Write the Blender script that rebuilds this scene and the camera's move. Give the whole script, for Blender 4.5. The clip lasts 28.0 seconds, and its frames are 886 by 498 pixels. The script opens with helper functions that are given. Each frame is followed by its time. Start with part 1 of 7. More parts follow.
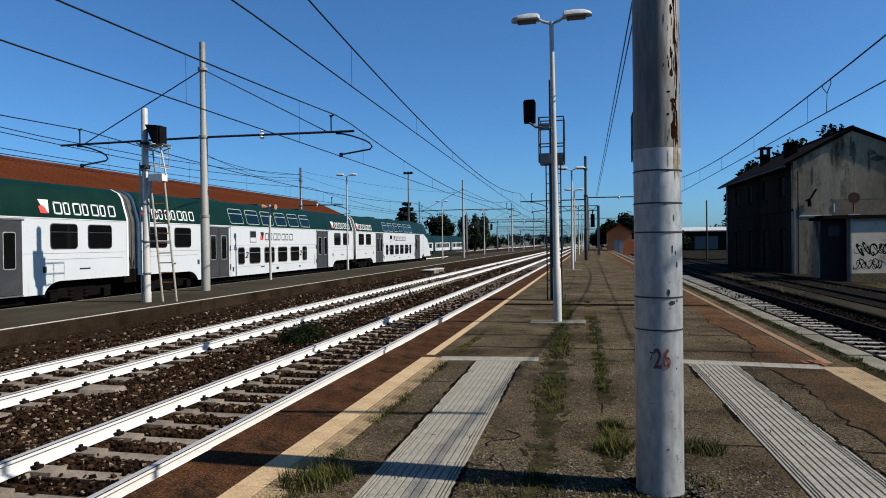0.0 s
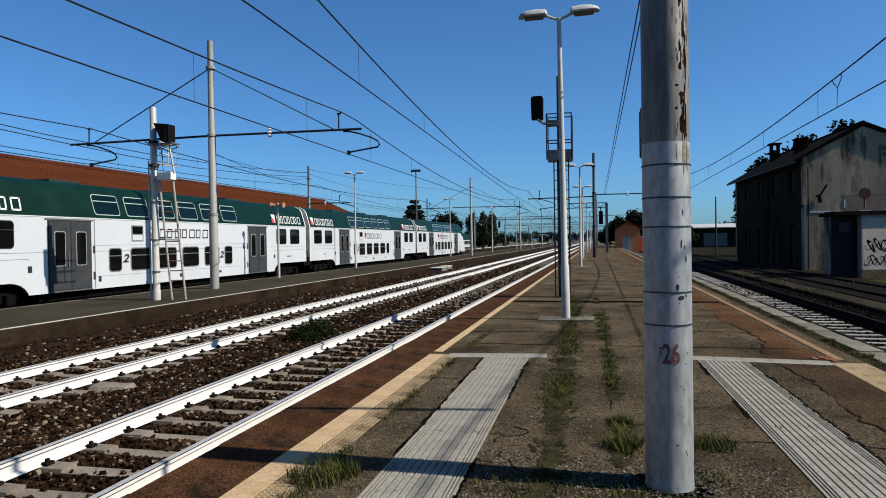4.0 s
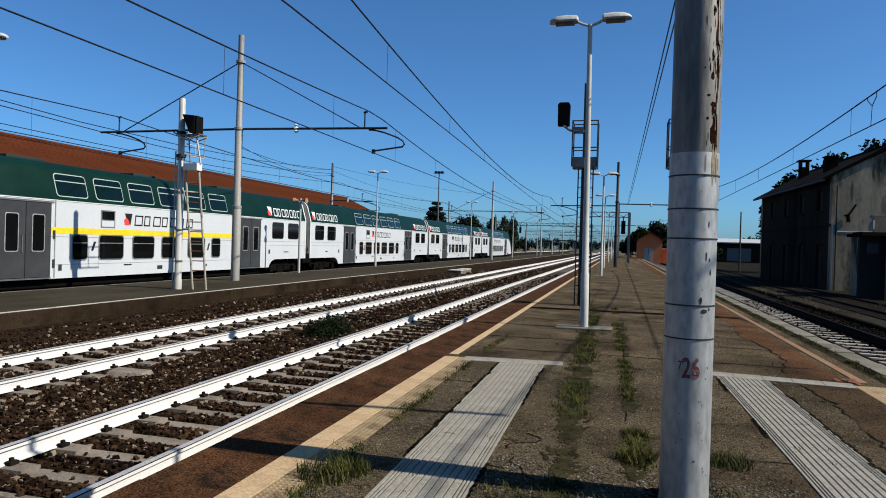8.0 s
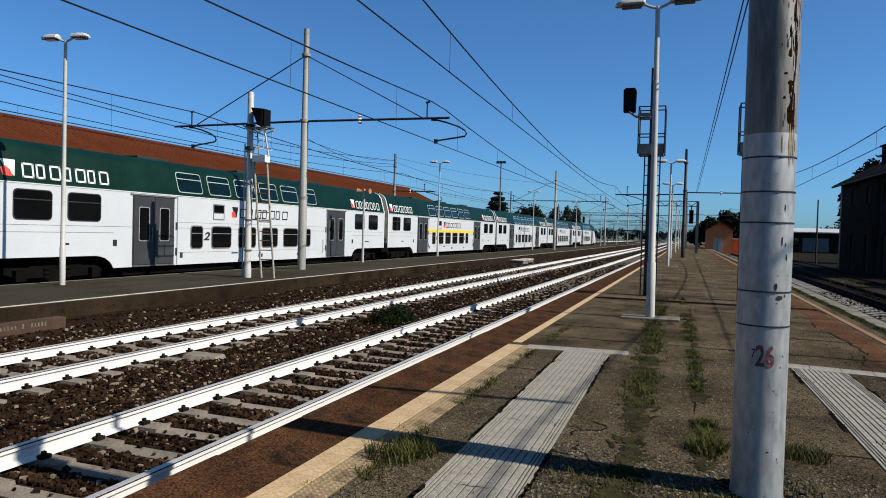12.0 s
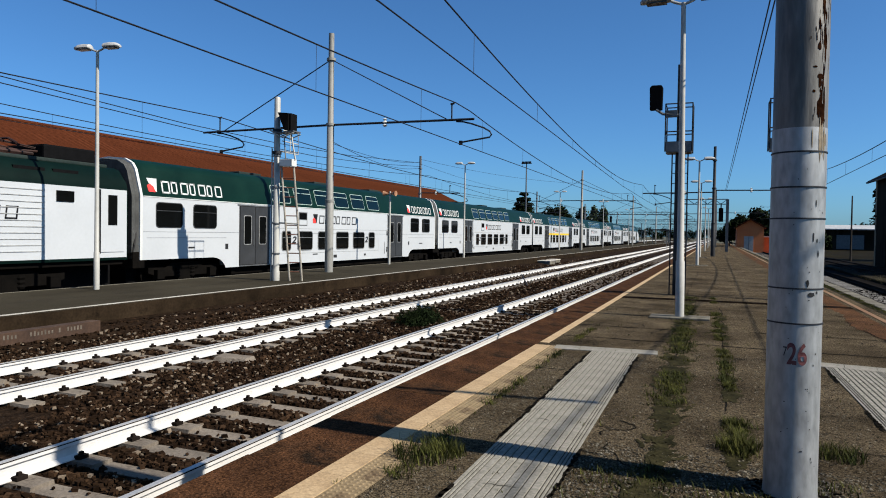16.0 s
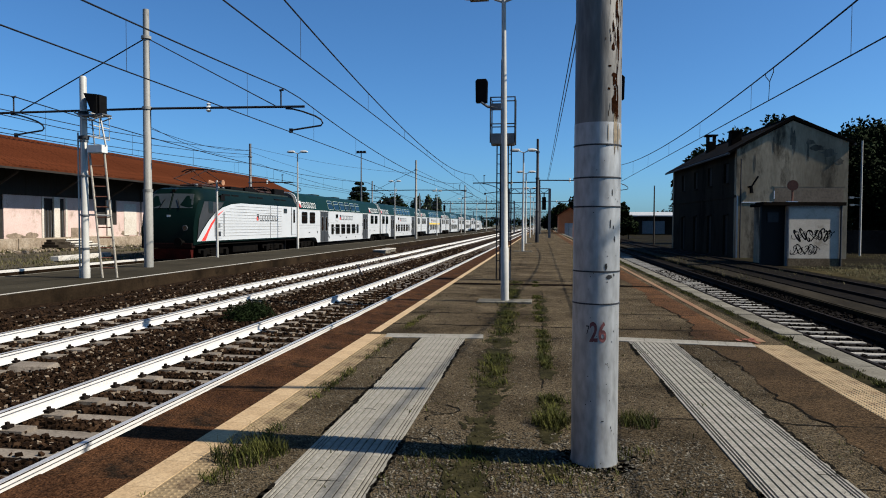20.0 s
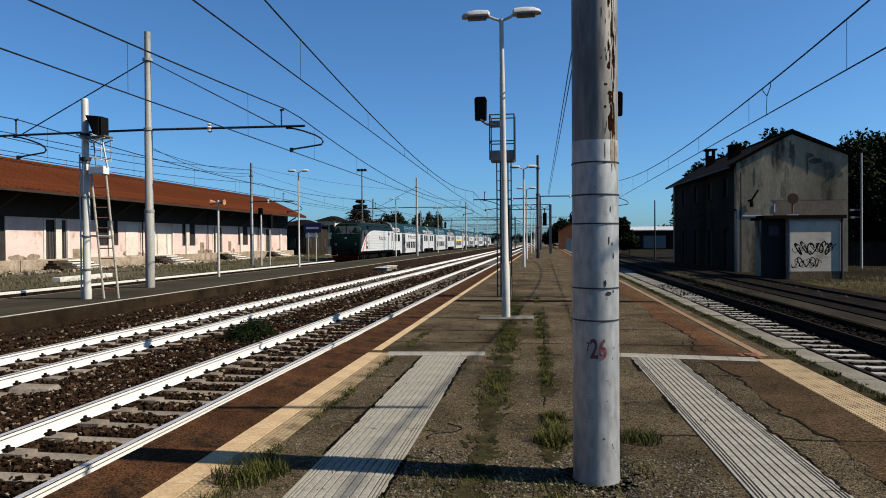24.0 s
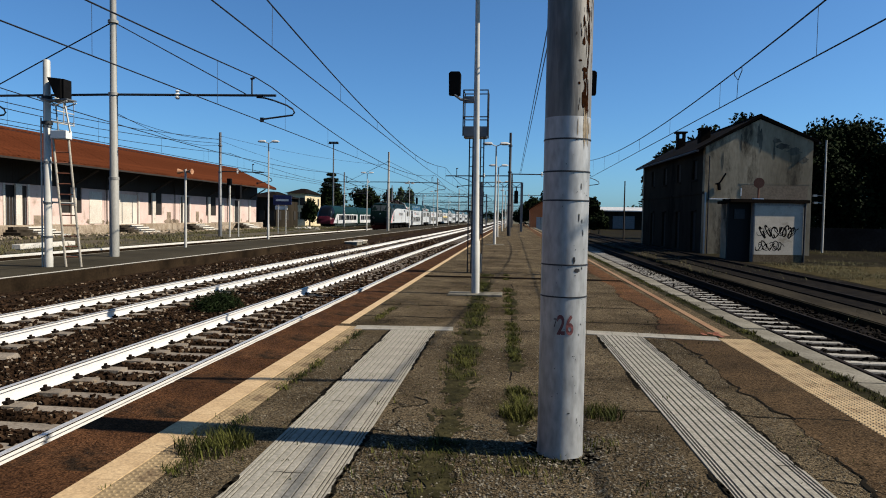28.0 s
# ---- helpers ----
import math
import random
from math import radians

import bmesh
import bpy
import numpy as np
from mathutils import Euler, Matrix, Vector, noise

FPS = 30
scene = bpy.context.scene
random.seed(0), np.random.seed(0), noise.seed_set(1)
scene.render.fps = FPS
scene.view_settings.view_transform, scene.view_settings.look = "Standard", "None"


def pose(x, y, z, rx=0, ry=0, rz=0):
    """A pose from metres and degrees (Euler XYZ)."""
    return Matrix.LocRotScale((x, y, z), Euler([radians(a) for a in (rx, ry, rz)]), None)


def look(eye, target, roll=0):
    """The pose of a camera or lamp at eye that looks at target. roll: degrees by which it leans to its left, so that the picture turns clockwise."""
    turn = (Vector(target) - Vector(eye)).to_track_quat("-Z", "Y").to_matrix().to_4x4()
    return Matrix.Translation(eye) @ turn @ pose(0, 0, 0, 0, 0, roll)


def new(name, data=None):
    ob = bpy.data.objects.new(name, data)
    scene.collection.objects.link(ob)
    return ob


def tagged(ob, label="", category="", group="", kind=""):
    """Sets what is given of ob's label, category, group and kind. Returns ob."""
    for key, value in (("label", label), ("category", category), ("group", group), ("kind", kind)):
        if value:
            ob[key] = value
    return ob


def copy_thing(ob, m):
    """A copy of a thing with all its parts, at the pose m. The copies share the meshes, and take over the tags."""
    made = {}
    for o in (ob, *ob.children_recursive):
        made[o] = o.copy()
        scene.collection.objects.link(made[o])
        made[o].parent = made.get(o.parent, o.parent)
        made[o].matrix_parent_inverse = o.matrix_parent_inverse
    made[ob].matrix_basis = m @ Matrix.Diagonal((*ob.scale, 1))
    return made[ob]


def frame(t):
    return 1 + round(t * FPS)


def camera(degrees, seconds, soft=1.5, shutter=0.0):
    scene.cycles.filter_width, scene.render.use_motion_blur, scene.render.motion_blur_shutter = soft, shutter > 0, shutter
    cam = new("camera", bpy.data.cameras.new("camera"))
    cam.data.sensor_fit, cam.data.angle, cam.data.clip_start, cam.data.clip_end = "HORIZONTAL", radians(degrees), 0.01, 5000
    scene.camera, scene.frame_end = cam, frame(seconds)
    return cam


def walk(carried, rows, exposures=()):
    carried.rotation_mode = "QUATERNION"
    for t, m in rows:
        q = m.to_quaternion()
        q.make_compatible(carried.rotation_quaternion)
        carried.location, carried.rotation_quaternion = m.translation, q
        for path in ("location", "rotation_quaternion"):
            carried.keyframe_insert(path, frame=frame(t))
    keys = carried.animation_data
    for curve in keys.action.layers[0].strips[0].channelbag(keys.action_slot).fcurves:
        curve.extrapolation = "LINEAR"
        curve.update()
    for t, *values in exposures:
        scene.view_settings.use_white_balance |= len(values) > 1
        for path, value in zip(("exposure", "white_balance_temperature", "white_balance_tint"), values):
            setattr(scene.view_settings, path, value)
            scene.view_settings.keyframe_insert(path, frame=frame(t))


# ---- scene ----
cam = camera(66.22, 28.0, soft=1.0)
# seconds, x, y, z, yaw, pitch, roll of a camera held in the hand on the platform
PATH = (
    (0, -0.022, -0.028, 1.490, 12.235, -0.470, 0.718),
    (0.5, -0.024, -0.028, 1.492, 11.900, -0.351, 1.335),
    (1, -0.029, -0.029, 1.487, 11.392, -0.438, -0.806),
    (1.5, -0.033, -0.032, 1.486, 10.925, -0.343, -0.954),
    (2, -0.032, -0.026, 1.480, 11.242, -1.143, -0.422),
    (2.5, -0.024, -0.030, 1.480, 11.299, -0.412, 0.041),
    (3, -0.019, -0.029, 1.481, 12.114, -0.083, 0.582),
    (3.5, -0.023, -0.025, 1.476, 12.854, -0.680, 1.079),
    (5.5, -0.016, 0.010, 1.477, 12.955, -0.394, 0.226),
    (6, -0.018, 0.001, 1.473, 13.391, -0.393, 0.086),
    (6.5, -0.019, 0.007, 1.464, 13.320, -0.900, -0.909),
    (7, -0.017, 0.007, 1.464, 13.533, -0.761, -1.594),
    (7.5, -0.024, 0.010, 1.464, 13.478, -0.760, -1.259),
    (8, -0.032, 0.010, 1.469, 14.600, -0.459, -1.712),
    (8.5, -0.036, 0.000, 1.455, 17.127, -0.726, -1.438),
    (9, -0.039, -0.013, 1.453, 18.425, -0.314, -1.446),
    (9.5, -0.041, -0.011, 1.444, 18.791, -1.063, -1.484),
    (10, -0.047, -0.010, 1.446, 18.925, -0.994, -1.720),
    (10.5, -0.050, -0.007, 1.445, 20.009, -1.569, -1.213),
    (11, -0.045, -0.020, 1.449, 20.129, -0.935, -1.030),
    (11.5, -0.045, -0.014, 1.444, 19.687, -1.264, -1.600),
    (13.5, -0.039, -0.021, 1.426, 20.710, -1.471, -0.808),
    (14, -0.036, -0.019, 1.426, 21.505, -1.358, -0.260),
    (14.5, -0.039, -0.015, 1.427, 22.533, -1.800, 0.098),
    (15, -0.043, -0.020, 1.424, 23.157, -2.041, -0.162),
    (15.5, -0.044, -0.026, 1.426, 22.596, -2.153, -0.433),
    (16, -0.037, -0.031, 1.429, 21.989, -1.335, -0.927),
    (16.5, -0.038, -0.033, 1.434, 22.309, -1.202, -1.163),
    (17, -0.037, -0.032, 1.434, 22.732, -1.107, -0.583),
    (17.5, -0.031, -0.027, 1.429, 22.619, -1.196, -1.007),
    (18, -0.017, -0.019, 1.427, 21.679, -1.045, -0.663),
    (18.5, -0.009, -0.004, 1.428, 19.246, -0.571, -1.481),
    (19, 0.015, 0.008, 1.428, 15.842, -1.567, -0.775),
    (19.5, 0.044, 0.022, 1.437, 10.653, -1.257, -0.368),
    (20, 0.047, 0.038, 1.433, 8.282, -2.079, -0.216),
    (20.5, 0.060, 0.039, 1.435, 7.434, -1.606, -0.205),
    (21, 0.065, 0.050, 1.434, 7.959, -2.167, 0.009),
    (21.5, 0.065, 0.037, 1.434, 8.393, -0.634, 1.032),
    (23.5, 0.058, 0.031, 1.443, 8.442, -1.258, 0.191),
    (24, 0.061, 0.027, 1.443, 8.382, -0.663, 0.421),
    (24.5, 0.067, 0.027, 1.440, 7.972, -0.830, 0.108),
    (25, 0.074, 0.028, 1.445, 6.783, 0.827, -0.374),
    (25.5, 0.074, 0.027, 1.442, 6.707, -0.467, -0.268),
    (26, 0.081, 0.028, 1.440, 5.969, -1.674, -0.442),
    (26.5, 0.080, 0.027, 1.440, 5.654, -1.610, -0.547),
    (27, 0.074, 0.033, 1.439, 6.335, -1.613, -0.610),
    (27.5, 0.077, 0.037, 1.435, 6.288, -1.974, -0.745),
    (28, 0.063, 0.048, 1.429, 5.958, -2.676, -0.948),
)
walk(cam, [(r[0], pose(r[1], r[2], r[3], 90 + r[5], r[6], r[4])) for r in PATH],
     exposures=((0, 0.88, 6300, 10), (8, 0.88, 6300, 10), (14, 0.86, 6300, 10), (18, 0.92, 6350, 10), (21, 0.95, 6450, 10), (28, 1.0, 6750, 10)))

# ---- light ----
SUN_UP, SUN_SIDE = 42.0, 2.0          # height, and degrees from east towards the camera's back
world = bpy.data.worlds.new("sky")
scene.world = world
world.use_nodes = True
wn = world.node_tree.nodes
sky = wn.new("ShaderNodeTexSky")
sky.sky_type, sky.sun_disc = "NISHITA", False
sky.sun_elevation, sky.sun_rotation = radians(SUN_UP), radians(90 + SUN_SIDE)
sky.altitude, sky.air_density, sky.dust_density, sky.ozone_density = 0, 0.78, 0.9, 5.0
hue = wn.new("ShaderNodeMix")
hue.data_type, hue.blend_type = "RGBA", "MULTIPLY"
hue.inputs["Factor"].default_value = 1.0
hue.inputs["B"].default_value = (0.65, 1.06, 1.3, 1)
world.node_tree.links.new(sky.outputs[0], hue.inputs["A"])
world.node_tree.links.new(hue.outputs["Result"], wn["Background"].inputs["Color"])
wn["Background"].inputs["Strength"].default_value = 0.056
sun = new("sun", bpy.data.lights.new("sun", "SUN"))
sun.data.energy, sun.data.angle, sun.data.color = 5.0, radians(0.53), (1.0, 0.91, 0.77)
a_up, a_side = radians(SUN_UP), radians(SUN_SIDE)
to_sun = Vector((math.cos(a_up) * math.cos(a_side), -math.cos(a_up) * math.sin(a_side), math.sin(a_up)))
sun.matrix_basis = look(to_sun * 60, (0, 0, 0))


# ---- materials ----
def surf(name, a, b, scale=2.0, rough=0.8, fine=40.0, bump=0.25, metal=0.0, rnd=0.0, stain=None, spec=0.3, stretch=(1, 1, 1), island=0.0, depth=0.01, grain=0.25, speck=None, pale=None):
    """Two colours mixed by a coarse noise, grained by a fine one; stain: (colour, scale, threshold)."""
    m = bpy.data.materials.new(name)
    m.use_nodes = True
    n, l = m.node_tree.nodes, m.node_tree.links
    p = n["Principled BSDF"]
    co = n.new("ShaderNodeTexCoord")
    mp = n.new("ShaderNodeMapping")
    mp.inputs["Scale"].default_value = stretch
    l.new(co.outputs["Object"], mp.inputs[0])
    n1 = n.new("ShaderNodeTexNoise")
    n1.inputs["Scale"].default_value, n1.inputs["Detail"].default_value, n1.inputs["Roughness"].default_value = scale, 6, 0.62
    n2 = n.new("ShaderNodeTexNoise")
    n2.inputs["Scale"].default_value, n2.inputs["Detail"].default_value = fine, 5
    for q in (n1, n2):
        l.new(mp.outputs[0], q.inputs["Vector"])
    r1 = n.new("ShaderNodeValToRGB")
    r1.color_ramp.elements[0].position, r1.color_ramp.elements[1].position = 0.34, 0.68
    r1.color_ramp.elements[0].color, r1.color_ramp.elements[1].color = (*a, 1), (*b, 1)
    l.new(n1.outputs["Fac"], r1.inputs[0])
    r2 = n.new("ShaderNodeMapRange")
    r2.inputs[1].default_value, r2.inputs[2].default_value, r2.inputs[3].default_value, r2.inputs[4].default_value = 0.3, 0.7, 1 - grain, 1 + grain * 0.85
    l.new(n2.outputs["Fac"], r2.inputs[0])
    tint = r2.outputs[0]
    if rnd or island:
        src = n.new("ShaderNodeNewGeometry").outputs["Random Per Island"] if island else n.new("ShaderNodeObjectInfo").outputs["Random"]
        r3 = n.new("ShaderNodeMapRange")
        r3.inputs[3].default_value, r3.inputs[4].default_value = 1 - (rnd or island), 1 + (rnd or island)
        l.new(src, r3.inputs[0])
        mu = n.new("ShaderNodeMath")
        mu.operation = "MULTIPLY"
        l.new(tint, mu.inputs[0])
        l.new(r3.outputs[0], mu.inputs[1])
        tint = mu.outputs[0]
    vm = n.new("ShaderNodeVectorMath")
    vm.operation = "SCALE"
    l.new(r1.outputs[0], vm.inputs[0])
    l.new(tint, vm.inputs["Scale"])
    col = vm.outputs[0]
    if stain:
        n3 = n.new("ShaderNodeTexNoise")
        n3.inputs["Scale"].default_value, n3.inputs["Detail"].default_value, n3.inputs["Roughness"].default_value = stain[1], 8, 0.7
        l.new(mp.outputs[0], n3.inputs["Vector"])
        r4 = n.new("ShaderNodeMapRange")
        r4.inputs[1].default_value, r4.inputs[2].default_value = stain[2], stain[2] + 0.12
        l.new(n3.outputs["Fac"], r4.inputs[0])
        mx = n.new("ShaderNodeMix")
        mx.data_type = "RGBA"
        l.new(r4.outputs[0], mx.inputs["Factor"])
        l.new(col, mx.inputs["A"])
        mx.inputs["B"].default_value = (*stain[0], 1)
        col = mx.outputs["Result"]
    if pale:
        ge = n.new("ShaderNodeNewGeometry")
        gt = n.new("ShaderNodeMath")
        gt.operation = "GREATER_THAN"
        gt.inputs[1].default_value = 1 - pale[1]
        l.new(ge.outputs["Random Per Island"], gt.inputs[0])
        mp2 = n.new("ShaderNodeMix")
        mp2.data_type = "RGBA"
        l.new(gt.outputs[0], mp2.inputs["Factor"])
        l.new(col, mp2.inputs["A"])
        mp2.inputs["B"].default_value = (*pale[0], 1)
        col = mp2.outputs["Result"]
    if speck:
        vo = n.new("ShaderNodeTexVoronoi")
        vo.inputs["Scale"].default_value = speck[0]
        l.new(mp.outputs[0], vo.inputs["Vector"])
        sp = n.new("ShaderNodeSeparateColor")
        l.new(vo.outputs["Color"], sp.inputs[0])
        r5 = n.new("ShaderNodeMapRange")
        r5.inputs[3].default_value, r5.inputs[4].default_value = speck[1], speck[2]
        l.new(sp.outputs[0], r5.inputs[0])
        v2 = n.new("ShaderNodeVectorMath")
        v2.operation = "SCALE"
        l.new(col, v2.inputs[0])
        l.new(r5.outputs[0], v2.inputs["Scale"])
        col = v2.outputs[0]
    l.new(col, p.inputs["Base Color"])
    p.inputs["Metallic"].default_value = metal
    p.inputs["Specular IOR Level"].default_value = spec
    rr = n.new("ShaderNodeMapRange")
    rr.inputs[3].default_value, rr.inputs[4].default_value = max(rough - 0.12, 0.03), min(rough + 0.12, 1)
    l.new(n1.outputs["Fac"], rr.inputs[0])
    l.new(rr.outputs[0], p.inputs["Roughness"])
    if bump:
        bp = n.new("ShaderNodeBump")
        bp.inputs["Strength"].default_value, bp.inputs["Distance"].default_value = bump, depth
        l.new(n2.outputs["Fac"], bp.inputs["Height"])
        l.new(bp.outputs[0], p.inputs["Normal"])
    return m


ASPHALT = surf("worn_asphalt", (0.02655, 0.01982, 0.01156), (0.07788, 0.06077, 0.03835), 0.8, 0.94, 85, 1.0, stain=((0.01298, 0.01003, 0.00649), 0.9, 0.56), depth=0.03, speck=(95, 0.25, 2.2), spec=0.02)
ASPHALT_FAR = surf("grey_asphalt", (0.0215, 0.0187, 0.0132), (0.037, 0.0325, 0.0233), 0.4, 0.95, 40, 0.4, stain=((0.0155, 0.014, 0.0108), 0.8, 0.62), spec=0.02)
RUSTED = surf("rust_stained_paving", (0.0252, 0.01464, 0.0084), (0.0936, 0.0462, 0.0222), 0.8, 0.94, 60, 0.8, stain=((0.0216, 0.0162, 0.0108), 0.8, 0.55), depth=0.02, speck=(85, 0.4, 1.8), spec=0.02)
EDGE_RUST = surf("rust_brown_edge_slab", (0.018, 0.009, 0.0048), (0.086, 0.039, 0.0175), 0.8, 0.94, 60, 0.8, rnd=0.12, stain=((0.0145, 0.0095, 0.006), 0.7, 0.51), depth=0.02, speck=(85, 0.4, 1.6), spec=0.02)
# Rust brown, darkened further so the colour carries the shade of the face.
EDGE_FACE = surf("rust_shade_face", (0.0042, 0.0026, 0.0015), (0.013, 0.008, 0.0044), 0.8, 0.95, 20, 0.5, stain=((0.0034, 0.0024, 0.0016), 1.5, 0.55), spec=0.02)
YELLOW = surf("worn_yellow_paint", (0.2649, 0.1829, 0.09778), (0.3406, 0.246, 0.1388), 3.0, 0.78, 60, 0.3, rnd=0.06, stain=((0.1514, 0.09464, 0.05051), 5.0, 0.6))
TACTILE = surf("pale_tactile_slab", (0.15, 0.1416, 0.12), (0.198, 0.1884, 0.1644), 1.5, 0.9, 50, 0.4, rnd=0.02, stain=((0.102, 0.0924, 0.0744), 4.0, 0.62), spec=0.05)
KERB = surf("kerb_concrete", (0.08625, 0.07935, 0.06325), (0.1495, 0.1403, 0.1173), 1.6, 0.92, 35, 0.6, rnd=0.12, stain=((0.05175, 0.04715, 0.03565), 4.0, 0.56), spec=0.03)
CONCRETE = surf("sleeper_concrete", (0.0925, 0.0762, 0.0598), (0.1632, 0.1387, 0.1115), 3.0, 0.9, 40, 0.6, rnd=0.15, stain=((0.0326, 0.0207, 0.0141), 4.0, 0.57))
STONE = surf("track_ballast", (0.0072, 0.0043, 0.0026), (0.034, 0.0195, 0.011), 3.0, 0.95, 30, 0.5, island=0.8, pale=((0.15, 0.118, 0.086), 0.09), spec=0.02)
CINDER = surf("black_cinder", (0.0025, 0.002, 0.0018), (0.009, 0.0075, 0.006), 3.0, 0.95, 14, 0.8, island=0.5, depth=0.03, spec=0.02)
DIRT_DARK = surf("sooty_dirt", (0.0045, 0.0038, 0.0025), (0.015, 0.0125, 0.0075), 0.35, 0.95, 9, 0.8, stain=((0.0182, 0.0189, 0.0056), 0.25, 0.54), depth=0.05, spec=0.02)
BALLAST_BED = surf("ballast_bed", (0.0068, 0.0043, 0.0027), (0.024, 0.0148, 0.0092), 9.0, 0.95, 22, 1.0, depth=0.05, spec=0.02)
DIRT = surf("dry_dirt", (0.0105, 0.0085, 0.0052), (0.045, 0.0345, 0.0215), 0.35, 0.95, 9, 0.8, stain=((0.014, 0.0155, 0.0056), 0.4, 0.5), depth=0.05, spec=0.02, stretch=(1, 0.45, 1))
FIELD = surf("far_field", (0.032, 0.032, 0.0154), (0.064, 0.0576, 0.032), 0.02, 0.95, 0.8, 0.3)
RAIL = surf("white_painted_rail", (0.42, 0.415, 0.405), (0.475, 0.47, 0.46), 2.0, 0.6, 30, 0.1, grain=0.06, stain=((0.322, 0.2705, 0.219), 5.0, 0.7))
# Rust brown, darkened for the shaded near faces of the side track's rails.
RAIL_DARK = surf("rail_dark_rust", (0.006, 0.0045, 0.0035), (0.014, 0.01, 0.008), 3.0, 0.8, 30, 0.2, metal=0.1, spec=0.05)
RAIL_TOP = surf("rail_head", (0.36, 0.355, 0.345), (0.44, 0.435, 0.425), 2.0, 0.32, 60, 0.05, metal=0.4)
POLE_WHITE = surf("pale_pole_paint", (0.2816, 0.2784, 0.256), (0.352, 0.3456, 0.32), 3.0, 0.5, 40, 0.08, grain=0.08, stain=((0.1792, 0.16, 0.128), 5.0, 0.66))
STEEL_DARK = surf("dark_steel", (0.0077, 0.009, 0.0115), (0.0192, 0.0211, 0.0256), 4.0, 0.6, 50, 0.2, metal=0.2, spec=0.3)
STEEL_GREY = surf("grey_steel", (0.0819, 0.087, 0.0922), (0.128, 0.1331, 0.1382), 5.0, 0.5, 50, 0.2, metal=0.4)
WIRE = surf("overhead_copper", (0.0036, 0.0051, 0.0087), (0.0072, 0.0092, 0.0141), 5.0, 0.6, 20, 0.0, metal=0.3)
BLACK = surf("matt_black", (0.002, 0.002, 0.0022), (0.004, 0.004, 0.0045), 5.0, 0.8, 40, 0.1, spec=0.06)
WHITE_PAINT = surf("carriage_white", (0.3531, 0.3713, 0.3895), (0.3822, 0.4004, 0.4185), 0.7, 0.33, 12, 0.01, grain=0.025, stain=((0.3057, 0.313, 0.313), 1.1, 0.66))
GREEN_PAINT = surf("carriage_green", (0.0006, 0.0098, 0.0062), (0.001, 0.0145, 0.0094), 0.8, 0.45, 14, 0.01, grain=0.08, stain=((0.002, 0.0085, 0.006), 2.0, 0.64), spec=0.12)
# The coach green made darker, with the shade of the cab front mixed in.
LOCO_GREEN = surf("shade_dark_loco_green", (0.0004, 0.0042, 0.003), (0.0008, 0.0068, 0.005), 0.8, 0.5, 14, 0.01, grain=0.08, spec=0.08)
ROOF_GREY = surf("carriage_roof", (0.0064, 0.0141, 0.0122), (0.0128, 0.0205, 0.0179), 1.0, 0.7, 14, 0.05, spec=0.25)
DOOR_GREY = surf("door_grey", (0.023, 0.0242, 0.0261), (0.0307, 0.0323, 0.0346), 2.0, 0.45, 20, 0.02, grain=0.08)
YELLOW_BAND = surf("first_class_yellow", (0.55, 0.36, 0.01), (0.62, 0.42, 0.02), 2.0, 0.4, 20, 0.02)
RED_PAINT = surf("signal_red", (0.5, 0.03, 0.025), (0.62, 0.05, 0.04), 2.0, 0.4, 20, 0.02)
UNDER = surf("underframe_dirt", (0.0013, 0.0011, 0.001), (0.0042, 0.0035, 0.0028), 2.5, 0.9, 25, 0.4, spec=0.05)
RUBBER = surf("gangway_rubber", (0.0077, 0.0077, 0.0083), (0.016, 0.016, 0.0166), 3.0, 0.8, 20, 0.2)
INK = surf("dark_ink", (0.0051, 0.0051, 0.0062), (0.009, 0.009, 0.0102), 5.0, 0.5, 20, 0.0)
TRIM_WHITE = surf("white_lining", (0.42, 0.43, 0.42), (0.48, 0.49, 0.48), 3.0, 0.45, 20, 0.0, grain=0.04)
MAST_GREY = surf("weathered_mast_paint", (0.15, 0.148, 0.135), (0.225, 0.222, 0.205), 1.5, 0.6, 30, 0.2, grain=0.15, stretch=(1, 1, 0.3), stain=((0.08, 0.072, 0.06), 3.0, 0.6))
PLASTER_PINK = surf("faded_pink_plaster", (0.36, 0.268, 0.242), (0.47, 0.372, 0.34), 0.45, 0.92, 14, 0.3, grain=0.12, stain=((0.21, 0.165, 0.13), 0.8, 0.57), spec=0.1)
PLASTER_PALE = surf("pale_plaster", (0.352, 0.32, 0.2752), (0.4352, 0.4096, 0.3648), 0.7, 0.9, 16, 0.3, stain=((0.2304, 0.192, 0.1536), 1.2, 0.6))
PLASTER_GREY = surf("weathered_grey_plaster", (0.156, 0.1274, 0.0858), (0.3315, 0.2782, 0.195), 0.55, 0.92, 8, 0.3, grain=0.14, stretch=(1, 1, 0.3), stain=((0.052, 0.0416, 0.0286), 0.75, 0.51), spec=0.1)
# Darker copy of the grey plaster, holding the shade of the track-side wall.
PLASTER_SHADE = surf("shade_dark_plaster", (0.01173, 0.00986, 0.00714), (0.02737, 0.02278, 0.017), 0.4, 0.95, 8, 0.3, grain=0.12, stretch=(1, 1, 0.3), stain=((0.00527, 0.00459, 0.00357), 0.6, 0.53), spec=0.02)
PLASTER_WHITE = surf("whitewash", (0.5412, 0.5412, 0.5412), (0.6396, 0.6396, 0.6396), 0.8, 0.9, 14, 0.2, grain=0.08, stain=((0.3444, 0.3362, 0.328), 1.4, 0.64))
PLINTH = surf("rubble_plinth", (0.16, 0.1216, 0.0832), (0.2688, 0.224, 0.1728), 1.6, 0.95, 9, 0.8, stain=((0.0896, 0.064, 0.0448), 1.1, 0.55), depth=0.05)
